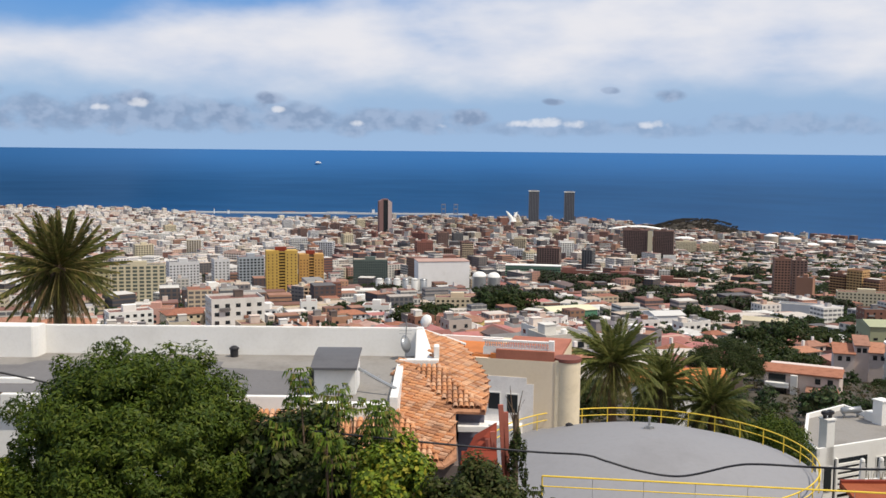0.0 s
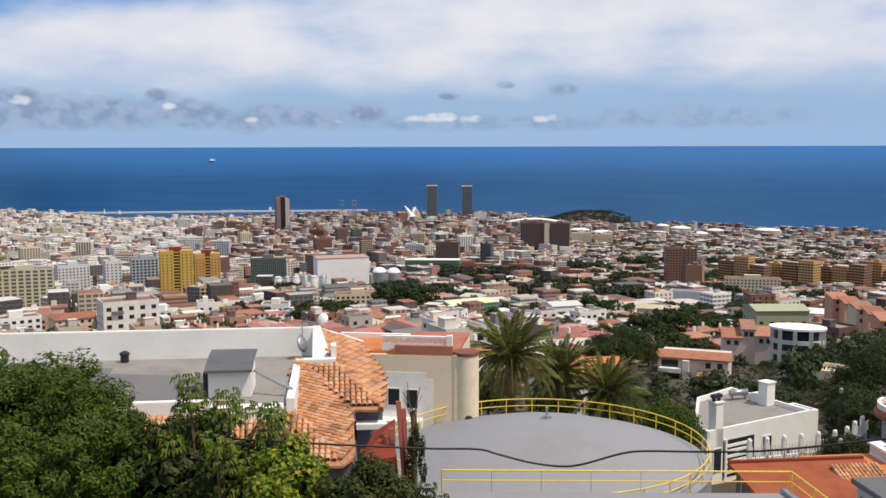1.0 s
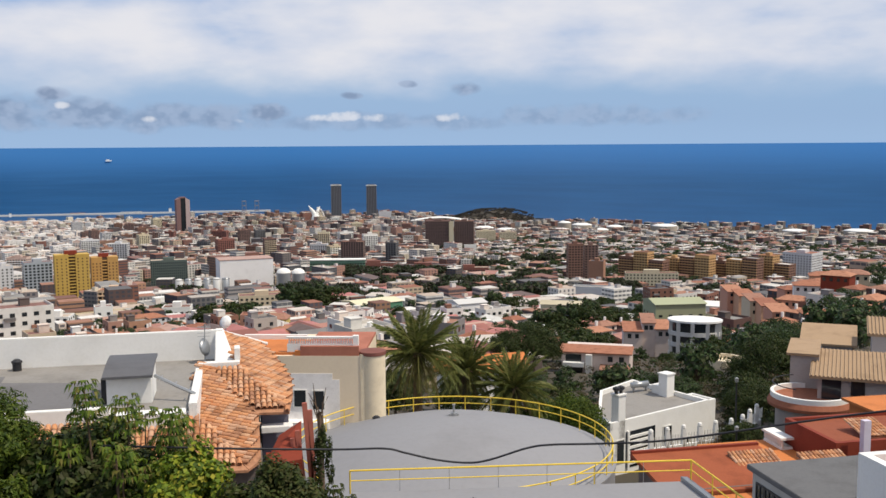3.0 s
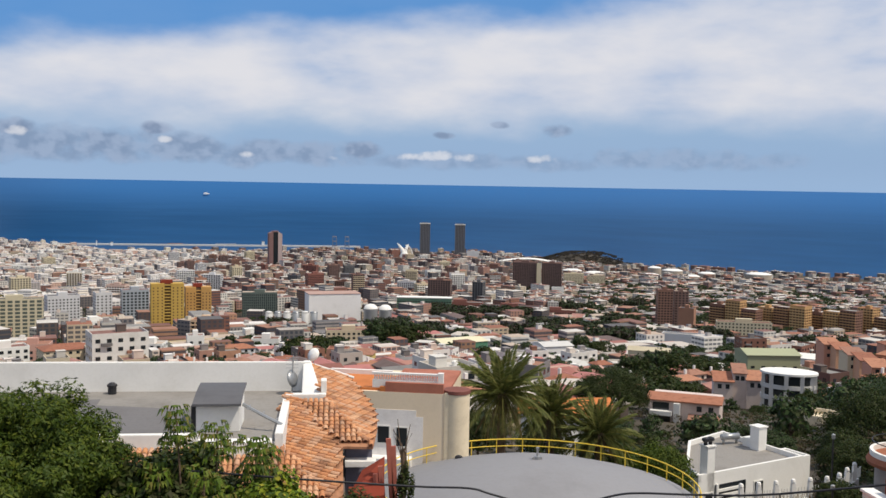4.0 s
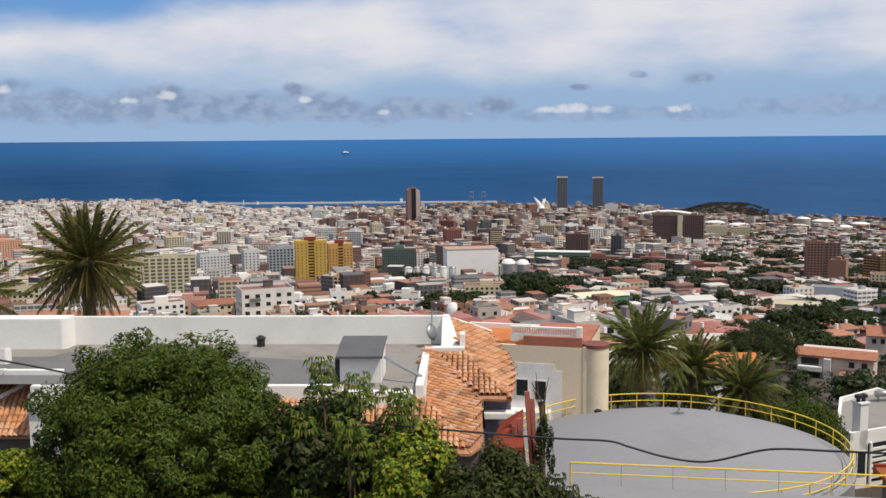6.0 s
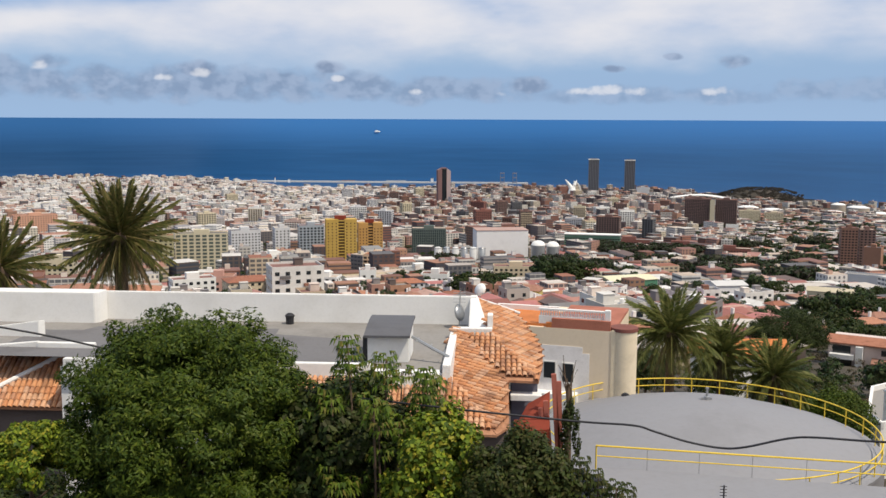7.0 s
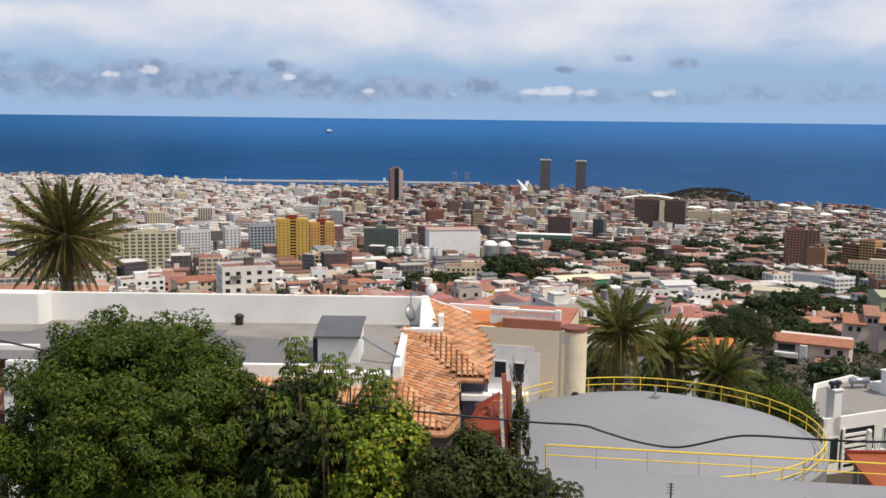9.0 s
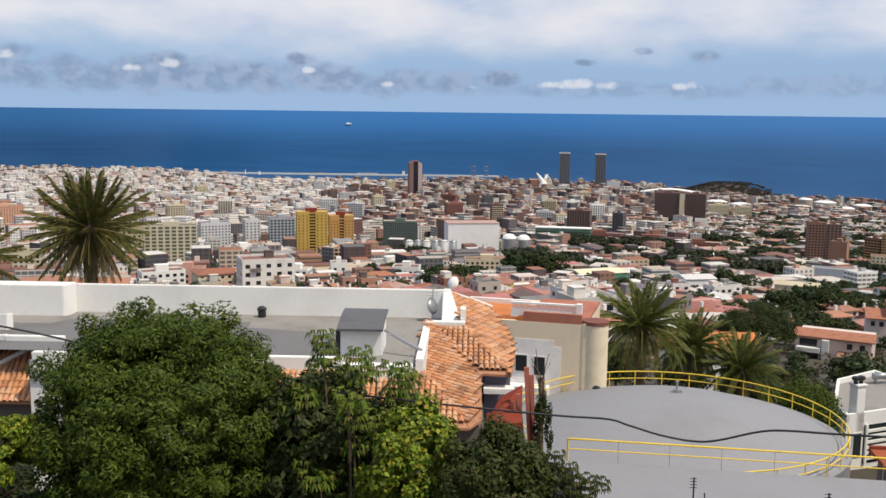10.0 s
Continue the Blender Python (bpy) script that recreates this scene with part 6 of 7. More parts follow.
def beige_house():
    h = house_base("beige_house", 4, 72, -28, "beige rendered house with a round corner and red roof terrace")
    o = Vector((1.08, 69.1))
    u, n = Vector((0.971, -0.240)), Vector((-0.240, -0.971))

    def strip(s0, s1, d0, d1, z0, z1):
        """A block along the front: from s0 to s1 metres, d0 to d1 metres out of the wall's face."""
        f = Form()
        c = [o + u * s0 + n * d1, o + u * s1 + n * d1, o + u * s1 + n * d0, o + u * s0 + n * d0]
        f.prism([(p.x, p.y) for p in c], z0, z1)
        return f
    wpart("wall", strip(-3.2, 7.1, -8.0, 0.0, -27, -14.6), beige_wall, h)
    cx, cy = 8.66, 68.0
    f = Form()
    f.lathe(cx, cy, [(0.92, -27), (0.92, -14.62)], 36)
    wpart("corner_tower", f, material("cream_render", (0.72, 0.62, 0.46), 0.85, 0.2, 0.5, 0.1), h, smooth=True)
    f = Form()
    f.lathe(cx, cy, [(0.9, -14.62), (0.97, -14.6), (0.97, -14.36), (0.0, -14.3)], 36)
    wpart("tower_cap", f, material("dark_red_coping", (0.20, 0.075, 0.06), 0.8, 0.3, 0.6, 0.1), h)
    wpart("quoin", strip(6.85, 7.15, -0.3, 0.05, -27, -14.5), material("cream_render", (0.72, 0.62, 0.46)), h)
    wpart("terrace_wall", strip(2.6, 6.75, -0.35, -0.02, -14.6, -13.92), material("dull_red_render", (0.40, 0.15, 0.10), 0.85, 0.35, 0.5, 0.1), h)
    wpart("terrace_step", strip(2.2, 2.6, -0.3, -0.02, -14.6, -14.25), orange_paint, h)
    wpart("terrace_floor", strip(-3.2, 2.6, -5.0, -0.3, -14.6, -14.42), orange_paint, h)
    wpart("terrace_kerb", strip(-2.6, 2.2, -5.3, -5.0, -14.6, -14.08), white_paint, h)
    wpart("terrace_floor", strip(2.6, 7.08, -8.0, -0.36, -14.6, -14.4), material("dull_red_render", (0.40, 0.15, 0.10)), h)
    wpart("balustrade_base", strip(1.6, 6.3, -0.62, -0.38, -14.4, -13.84), white_paint, h)
    wpart("balustrade_rail", strip(1.55, 6.35, -0.66, -0.34, -13.42, -13.3), white_paint, h)
    for i in range(26):
        p = o + u * (1.75 + 0.176 * i) - n * 0.5
        f = Form()
        f.lathe(p.x, p.y, [(0.045, -13.84), (0.075, -13.7), (0.035, -13.56), (0.055, -13.42)], 8)
        wpart("baluster", f, white_paint, h)
    wpart("pillar", strip(6.3, 6.68, -0.75, -0.3, -14.6, -13.22), white_paint, h)
    # whitewashed patch with two windows
    wash = material("whitewash", (0.82, 0.79, 0.78), 0.85, 0.3, 0.6, 0.1)
    wpart("whitewashed_panel", strip(1.55, 4.85, -0.02, 0.03, -20.5, -15.85), wash, h)
    wpart("whitewashed_panel", strip(4.85, 5.35, -0.02, 0.026, -20.5, -16.3), wash, h)
    for s0, s1, z0, z1 in ((2.05, 3.0, -18.3, -17.0), (3.4, 4.3, -18.5, -17.05)):
        w = wpart("window", strip(s0, s1, 0.0, 0.09, z0, z1), frame_white, h)
        wpart("pane", strip(s0 + 0.07, s1 - 0.07, 0.05, 0.1, z0 + 0.07, z1 - 0.07), dark_glass, w, base=h.matrix_world.translation)
    wpart("cream_wall", strip(-0.6, 4.6, 0.03, 1.0, -27, -19.15), white_paint, h)


def reservoir():
    cx, cy, R = 12.65, 59.2, 10.15
    t = house_base("water_reservoir", cx, cy, -26, "round concrete water reservoir painted pale grey, with a yellow rail", "water tank")
    f = Form()
    f.lathe(cx, cy, [(R, -27), (R, -19.62), (R + 0.06, -19.6), (R + 0.06, -19.42), (R - 0.25, -19.4)], 96)
    wpart("shell", f, tank_paint, t, smooth=False)
    f = Form()
    f.lathe(cx, cy, [(R - 0.2, -19.4), (8.6, -18.95), (6.6, -18.35), (4.4, -17.85), (2.2, -17.58), (0.0, -17.5)], 96)
    wpart("dome", f, tank_paint, t, smooth=True)
    f = Form()
    f.lathe(cx + 0.5, cy + 2.2, [(0.0, -17.6), (0.2, -17.6), (0.2, -17.38), (0.07, -17.35), (0.07, -16.9), (0.11, -16.88), (0.11, -16.8), (0, -16.78)], 12)
    f.box(cx + 0.15, cx + 0.8, cy + 2.1, cy + 2.2, -17.6, -17.42)
    wpart("vent_pipe", f, steel, t)
    rr = R - 0.15
    for z, r in ((-18.3, 0.042), (-18.8, 0.032)):
        f = Form()
        f.tube([(cx + rr * math.cos(radians(a)), cy + rr * math.sin(radians(a)), z) for a in range(-92, 211, 3)], r, 6)
        wpart("rail", f, yellow_paint, t, smooth=True)
    for a in range(-92, 211, 11):
        f = Form()
        x, y = cx + rr * math.cos(radians(a)), cy + rr * math.sin(radians(a))
        f.tube([(x, y, -19.45), (x, y, -18.3)], 0.035, 6)
        wpart("post", f, yellow_paint, t)
    f = Form()
    f.tube([(8.55 + 0.32 * math.cos(radians(k)), 65.6, -19.15 + 0.62 * math.sin(radians(k))) for k in range(-10, 200, 15)], 0.13, 8)
    solo("hose", f, cable_black, "black rubber hose bent over the reservoir's rim", "hose", at=(0, 0, EYE), smooth=True)


def pump_house():
    h = house_base("pump_house", 13, 34, -24, "pale grey flat-roofed service building with a yellow roof rail", "building")
    f = Form()
    f.prism([(4.7, 24), (20.6, 24), (20.75, 43.3), (4.7, 45.3)], -25, -16.4)
    wpart("wall", f, tank_paint, h)
    f = Form()
    f.prism([(20.62, 30), (20.95, 30), (21.05, 43.4), (20.75, 43.5)], -16.7, -16.22)
    wpart("gutter", f, steel, h)
    a, b, c = (4.62, 45.4), (21.2, 43.3), (20.9, 27.0)
    for z, r in ((-15.36, 0.045), (-15.86, 0.03)):
        f = Form()
        f.tube([(*a, z), (*b, z)], r)
        wpart("rail", f, yellow_paint, h)
        f = Form()
        f.tube([(*b, z), (*c, z)], r)
        wpart("rail", f, yellow_paint, h)
    for k in range(8):
        f = Form()
        x, y = a[0] + (b[0] - a[0]) * k / 7, a[1] + (b[1] - a[1]) * k / 7
        f.tube([(x, y, -16.5), (x, y, -15.36)], 0.042 if k in (0, 7) else 0.014)
        wpart("post", f, yellow_paint if k in (0, 7) else steel, h)
    for k in range(1, 7):
        f = Form()
        x, y = b[0] + (c[0] - b[0]) * k / 7, b[1] + (c[1] - b[1]) * k / 7
        f.tube([(x, y, -16.9), (x, y, -15.36)], 0.03)
        wpart("post", f, yellow_paint, h)
    for x, y, n in ((9.25, 39.3, 4), (14.3, 37.9, 6)):
        d = thing("television_aerial", (x, y, EYE - 16.4), "thin dark television aerials standing on the grey roof", "aerial", "roof aerials")
        f = Form()
        f.tube([(0, 0, 0), (0, 0, 1.55)], 0.035)
        part("mast", f, dark_metal, d)
        f = Form()
        f.tube([(0.45, -0.3, 0), (0.38, -0.3, 1.0)], 0.03)
        part("mast", f, dark_metal, d)
        for k in range(n):
            f = Form()
            f.tube([(-0.16, 0, 1.5 - 0.13 * k), (0.14, 0.1, 1.46 - 0.13 * k)], 0.016)
            part("element", f, dark_metal, d)


def cable():
    pts = [(-16.4, 17.5, -2.94), (-10.77, 19.98, -4.42), (-8.4, 21.1, -5.23), (-4.77, 20.96, -5.91), (-1.55, 20.04, -5.98), (1.53, 20.04, -6.24), (2.75, 19.9, -6.26), (3.2, 19.82, -6.36), (3.85, 19.7, -6.52), (4.5, 19.6, -6.6), (4.95, 19.45, -6.52), (5.7, 19.2, -6.24), (6.2, 19.0, -6.14), (7.24, 18.65, -6.08), (8.6, 17.94, -5.86), (11.9, 15.96, -4.94), (15.5, 13.0, -3.9)]
    c = bpy.data.curves.new("overhead_cable", "CURVE")
    c.dimensions, c.bevel_depth, c.bevel_resolution = "3D", 0.022, 2
    s = c.splines.new("POLY")
    fine = []
    for i in range(len(pts) - 1):
        p0, p1, p2, p3 = (Vector(pts[max(0, min(len(pts) - 1, i + k))]) for k in (-1, 0, 1, 2))
        for q in range(5):
            t = q / 5
            fine.append(0.5 * (2 * p1 + (p2 - p0) * t + (2 * p0 - 5 * p1 + 4 * p2 - p3) * t * t + (3 * p1 - p0 - 3 * p2 + p3) * t ** 3))
    s.points.add(len(fine) - 1)
    for p, v in zip(s.points, fine):
        p.co = (v.x, v.y, v.z + EYE, 1)
    c.materials.append(cable_black)
    tagged(new("overhead_cable", c), "black overhead cable sagging across the slope", "cable")


def modern_house():
    """White house with two chimneys, turned to the street."""
    h = thing("modern_house", (29.6, 75.7, EYE - 29), "white flat-roofed house with two square chimneys and a fenced terrace", "house")
    h.matrix_world = Matrix.Translation((30.0, 76.6, EYE - 29)) @ Matrix.Rotation(radians(24.5), 4, "Z")
    zt = 5.5
    plan = [(0, 0), (12.9, 0), (13.2, 9.8), (7.4, 8.6), (0.9, 2.4)]
    f = Form()
    f.prism(plan, -2, zt - 0.48)
    part("wall", f, white_paint, h)
    f = Form()
    f.prism([(0.25, 0.2), (12.7, 0.2), (12.95, 9.5), (7.5, 8.35), (1.05, 2.2)], zt - 0.475, zt - 0.42)
    part("roof", f, grey_roof, h)
    for a, b in zip(plan, plan[1:] + plan[:1]):
        d = Vector((b[0] - a[0], b[1] - a[1])).normalized()
        f = Form()
        q = (-d.y * 0.25, d.x * 0.25)
        f.prism([a, b, (b[0] + q[0], b[1] + q[1]), (a[0] + q[0], a[1] + q[1])], zt - 0.5, zt + 0.004 * plan.index(a))
        part("parapet", f, white_paint, h)
    f = Form()
    tub(f, 12.95, 14.6, 0.6, 3.4, -2, zt - 0.3, 0.2, 0.8)
    part("side_wing", f, white_paint, h)
    for x, y, z, w in ((1.4, 0.0, zt + 2.5, 0.42), (12.2, 4.0, zt + 2.0, 0.52)):
        f = Form()
        f.box(x - w, x + w, y, y + 2 * w, zt - 2, z - 0.25)
        f.box(x - w - 0.08, x + w + 0.08, y - 0.08, y + 2 * w + 0.08, z - 0.3, z - 0.18)
        c = part("chimney", f, white_paint, h)
        if x < 5:
            for k in (-0.28, 0.28):
                q = Form()
                q.lathe(x + k, y + w, [(0.16, z - 0.2), (0.16, z + 0.05), (0.34, z + 0.2), (0.3, z + 0.38), (0.0, z + 0.5)], 10)
                part("cowl", q, dark_metal, c)
    f = Form()
    f.box(12.0, 12.9, 5.3, 6.2, zt - 0.45, zt + 0.4)
    part("roof_wall", f, white_paint, h)
    f = Form()
    f.tube([(10.4, 7.3, zt + 0.3), (12.2, 6.9, zt + 0.3)], 0.3, 12)
    for x, y in ((10.6, 7.25), (12.0, 6.95)):
        f.box(x - 0.08, x + 0.08, y - 0.08, y + 0.08, zt - 0.43, zt + 0.1)
    part("solar_boiler", f, steel, h, smooth=True)
    for x0, x1, z0, z1, nm in ((6.6, 7.8, 1.9, 4.1, "door"), (0.7, 1.7, 1.8, 3.9, "window"), (9.6, 10.3, 1.6, 2.6, "window")):
        f = Form()
        f.box(x0, x1, -0.06, 0.05, z0, z1)
        d = part(nm, f, frame_white, h)
        f = Form()
        f.box(x0 + 0.1, x1 - 0.1, -0.09, 0.0, z0 + 0.08, z1 - 0.1)
        part("pane", f, dark_glass, d)
    f = Form()
    f.box(2.0, 2.2, -0.2, 0, 1.2, 4.5)
    part("post", f, white_paint, h)
    for k in range(6):
        f = Form()
        f.box(2.2, 5.2, -0.18, -0.04, 1.5 + 0.46 * k, 1.72 + 0.46 * k)
        part("louvre", f, white_paint, h)
    f = Form()
    f.box(1.9, 5.6, -0.035, 0.02, 1.2, 4.4)
    part("opening", f, dark_glass, h)


def garden_fence():
    h = house_base("garden_fence", 34, 69.5, -28, "white garden wall with round-headed posts and a picket fence", "fence")
    line = [Vector((29.4, 68.4)), Vector((38.4, 70.2)), Vector((42.5, 74.2))]
    for a, b in zip(line, line[1:]):
        d = (b - a).normalized()
        n = Vector((-d.y, d.x)) * 0.12
        f = Form()
        f.prism([tuple(a - n), tuple(b - n), tuple(b + n), tuple(a + n)], -29, -23.2)
        wpart("wall", f, white_paint, h)
        m = int((b - a).length / 1.5)
        for k in range(m):
            p = a + (b - a) * (k + 0.5) / m
            f = Form()
            f.box(p.x - 0.15, p.x + 0.15, p.y - 0.15, p.y + 0.15, -23.2, -22.0)
            f.lathe(p.x, p.y, [(0.1, -22.0), (0.2, -21.9), (0.15, -21.72), (0.0, -21.65)], 8)
            wpart("post", f, white_paint, h)
            for q in range(5):
                p2 = a + (b - a) * ((k + 0.5 + (q + 1) / 6) / m)
                f = Form()
                f.box(p2.x - 0.03, p2.x + 0.03, p2.y - 0.03, p2.y + 0.03, -23.2, -22.35)
                wpart("picket", f, frame_white, h)
    g = random.Random(3)
    f = Form()
    for k in range(120):
        t = g.random()
        x, y = 29.5 + 8.5 * t, 67.6 + 1.8 * t + g.uniform(-0.4, 0.3)
        f.tube([(x, y, -26), (x + g.uniform(-0.2, 0.2), y, -24.2), (x + g.uniform(-0.5, 0.5), y + g.uniform(-0.3, 0.3), -23.0 + g.uniform(-0.3, 0.7))], [0.05, 0.035, 0.012], 4)
    solo("dry_hedge", f, leaf_dry, "thin dry stems in front of the garden wall", "plants", at=(0, 0, EYE), kind="stuff")
    for x, y, t in ((36.2, 66.5, -21.6), (41.8, 77.0, -20.6)):
        l = thing("street_lamp", (x, y, EYE - 27.5), "slim dark steel lamp post by the garden wall", "lamp post", "lamp posts")
        f = Form()
        f.tube([(0, 0, 0), (0, 0, t + 27.5)], 0.07)
        part("pole", f, dark_metal, l)
        f = Form()
        f.lathe(0, 0, [(0.05, t + 27.4), (0.16, t + 27.5), (0.16, t + 27.8), (0, t + 27.9)], 8)
        part("lamp_head", f, steel, l)


def terrace_house():
    """House with a round balcony and a shallow tile roof."""
    h = thing("balcony_house", (43.4, 67.3, EYE - 24.9), "pale rendered house with a rounded balcony and ribbed tile roof", "house")
    h.matrix_world = Matrix.Translation((43.4, 67.3, EYE - 24.9)) @ Matrix.Rotation(radians(-34), 4, "Z")
    f = Form()
    f.box(0, 16, 0, 9, -2, 7.1)
    part("wall", f, material("grey_cream_render", (0.40, 0.36, 0.345), 0.85, 0.25, 0.4, 0.1), h)
    f = Form()
    slab(f, [(-0.6, -0.7, 7.1), (16.5, -0.7, 7.1), (16.5, 6.6, 7.85), (-0.6, 6.6, 7.85)], 0.2)
    r = part("roof", f, material("faded_tile", (0.37, 0.255, 0.16), 0.85, 0.4, 0.6, 0.2), h, "faded buff ribbed tile roof")
    for k in range(56):
        q = Form()
        x = -0.45 + 0.3 * k
        q.tube([(x, -0.75, 7.13), (x, 6.5, 7.87)], 0.075, 6)
        part("tile_rib", q, material("faded_tile", (0.5, 0.4, 0.3)), r)
    f = Form()
    f.box(4.0, 12, 9.05, 14, -2, 8.9)
    part("upper_wall", f, material("grey_cream_render", (0.5, 0.5, 0.5)), h)
    f = Form()
    slab(f, [(3.6, 9.0, 8.9), (12.4, 9.0, 8.9), (12.4, 14, 9.6), (3.6, 14, 9.6)], 0.2)
    part("roof", f, material("faded_tile", (0.5, 0.4, 0.3)), h)
    for k in range(29):
        q = Form()
        x = 3.75 + 0.3 * k
        q.tube([(x, 8.95, 8.94), (x, 13.9, 9.63)], 0.075, 6)
        part("tile_rib", q, material("faded_tile", (0.5, 0.4, 0.3)), h)
    for x0, x1, y0, y1, zt2 in ((-1.5, 2.5, 12, 17, 7.3), (6, 11, 17, 23, 8.6)):
        f = Form()
        f.box(x0, x1, y0, y1, -2, zt2)
        part("rear_wall", f, material("grey_cream_render", (0.5, 0.5, 0.5)), h)
        f = Form()
        slab(f, [(x0 - 0.4, y0 - 0.4, zt2), (x1 + 0.4, y0 - 0.4, zt2), (x1 + 0.4, y1, zt2 + 0.9), (x0 - 0.4, y1, zt2 + 0.9)], 0.2)
        part("rear_roof", f, material("faded_tile", (0.5, 0.4, 0.3)), h)
    f = Form()
    f.box(-2.2, 0.0, 3, 9, -2, 7.9)
    part("stair_tower", f, material("grey_cream_render", (0.5, 0.5, 0.5)), h)
    f = Form()
    f.box(-2.5, 0.0, 2.7, 9.3, 7.9, 8.1)
    part("tower_roof", f, material("faded_tile", (0.5, 0.4, 0.3)), h)
    f = Form()
    f.box(2.4, 3.4, -0.08, 0.05, 5.6, 7.0)
    w = part("window", f, dark_metal, h)
    f = Form()
    f.box(2.5, 3.3, -0.11, 0, 5.7, 6.9)
    part("pane", f, dark_glass, w)
    f = Form()
    f.box(0.3, 1.7, -0.06, 0.02, 5.2, 7.0)
    part("dark_door", f, dark_glass, h)
    f = Form()
    f.lathe(-0.5, 0.3, [(0, -2), (2.6, -2), (2.6, 4.6)], 40)
    part("balcony_base", f, material("grey_cream_render", (0.5, 0.5, 0.5)), h, smooth=True)
    f = Form()
    f.lathe(-0.5, 0.3, [(2.55, 4.6), (3.2, 4.6), (3.25, 4.85), (3.05, 5.22), (2.7, 5.22), (2.55, 5.2), (0.0, 5.2)], 40)
    part("balcony_eave", f, material("terracotta_eave", (0.32, 0.12, 0.07), 0.85, 0.4, 1.0, 0.2), h)
    f = Form()
    f.lathe(-0.5, 0.3, [(2.75, 5.2), (3.0, 5.2), (3.0, 5.62), (2.75, 5.62), (2.75, 5.2)], 40, a0=90, a1=345)
    part("balcony_wall", f, white_paint, h)
    f = Form()
    f.tube([(-0.5 + 2.85 * math.cos(radians(a)), 0.3 + 2.85 * math.sin(radians(a)), 6.3) for a in range(120, 260, 10)], 0.04)
    part("balcony_rail", f, dark_metal, h)


def red_house():
    h = house_base("red_house", 39, 53, -23, "red house with a terracotta roof terrace and slim white chimney")
    f = Form()
    tub(f, 34.0, 47, 50.6, 56.2, -25, -17.6, 0.3, 0.35)
    wpart("wall", f, red_wall, h)
    f = Form()
    f.box(34.3, 46.7, 50.9, 55.9, -17.96, -17.8)
    wpart("roof", f, material("terracotta_paving", (0.26, 0.075, 0.037), 0.85, 0.4, 0.5, 0.15), h)
    f = Form()
    f.box(42.6, 48, 58.6, 62, -20, -18.5)
    f.box(42.2, 48.4, 58.3, 62.4, -18.5, -18.32)
    wpart("upper_room", f, orange_paint, h)
    f = Form()
    f.box(35.2, 35.65, 49.7, 50.1, -21, -16.1)
    wpart("chimney", f, material("lilac_white_paint", (0.62, 0.58, 0.70), 0.7, 0.2, 0.8, 0.1), h)
    f = Form()
    slab(f, [(36.4, 51.5, -17.7), (38.4, 51.5, -17.7), (38.4, 53.4, -17.25), (36.8, 53.4, -17.25)], 0.1)
    r = wpart("canopy", f, clay, h)
    tile_field(r, (36.4, 51.5, -17.68), (1, 0, 0), (0, 2.5, 0.6), 2.0, 1.95, lambda s, t: True)
    f = Form()
    f.box(28.5, 34.0, 49.5, 57.5, -25, -19.4)
    wpart("terrace", f, orange_paint, h)
    f = Form()
    f.box(33.2, 34.0, 55.2, 57.4, -19.4, -19.25)
    f.box(33.1, 34.0, 55.1, 57.5, -18.75, -18.6)
    wpart("balustrade", f, white_paint, h)
    for k in range(9):
        f = Form()
        f.lathe(33.3, 55.3 + 0.26 * k, [(0.05, -19.25), (0.08, -19.05), (0.05, -18.75)], 8)
        wpart("baluster", f, white_paint, h)
    for x0, x1, y0 in ((27.0, 29.6, 47.6), (30.8, 33.6, 46.6)):
        f = Form()
        slab(f, [(x0, y0, -18.75), (x1, y0, -18.75), (x1, y0 + 3.0, -17.75), (x0, y0 + 3.0, -17.75)], 0.12)
        r = wpart("tile_canopy", f, clay, h)
        tile_field(r, (x0, y0, -18.73), (1, 0, 0), (0, 3.0, 1.0), x1 - x0, 3.1, lambda s, t: True)
        f = Form()
        f.box(x0 + 0.2, x1 - 0.2, y0 + 0.5, y0 + 2.9, -25, -18.8)
        wpart("wall", f, red_wall, h)


def red_roof_house():
    h = house_base("red_roof_house", 25, 49, -24, "low house with a broad red-brown roof beside the reservoir")
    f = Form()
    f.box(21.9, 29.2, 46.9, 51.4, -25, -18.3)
    # same dark render, with shade below the broad roof in its colour
    wpart("wall", f, material("painted_shade_render", (0.16, 0.13, 0.12)), h)
    f = Form()
    slab(f, [(21.6, 46.6, -18.35), (29.6, 46.6, -18.35), (29.6, 51.7, -17.75), (21.6, 51.7, -17.75)], 0.22)
    wpart("roof", f, material("red_brown_roof", (0.30, 0.08, 0.034), 0.85, 0.4, 0.6, 0.2), h)
    f = Form()
    f.box(21.6, 29.6, 51.7, 51.95, -18.1, -17.6)
    wpart("ridge_kerb", f, red_wall, h)
    f = Form()
    f.box(22.4, 26.5, 41.5, 46.4, -25, -18.5)
    wpart("lower_roof", f, orange_paint, h)
    f = Form()
    f.box(26.5, 27.6, 44.5, 46.5, -25, -17.4)
    wpart("clay_stack", f, clay, h)
    f = Form()
    f.prism([(18.9, 46.8), (21.4, 46.4), (21.5, 48.3), (20.0, 49.0)], -25, -18.6)
    wpart("white_annex", f, white_paint, h)


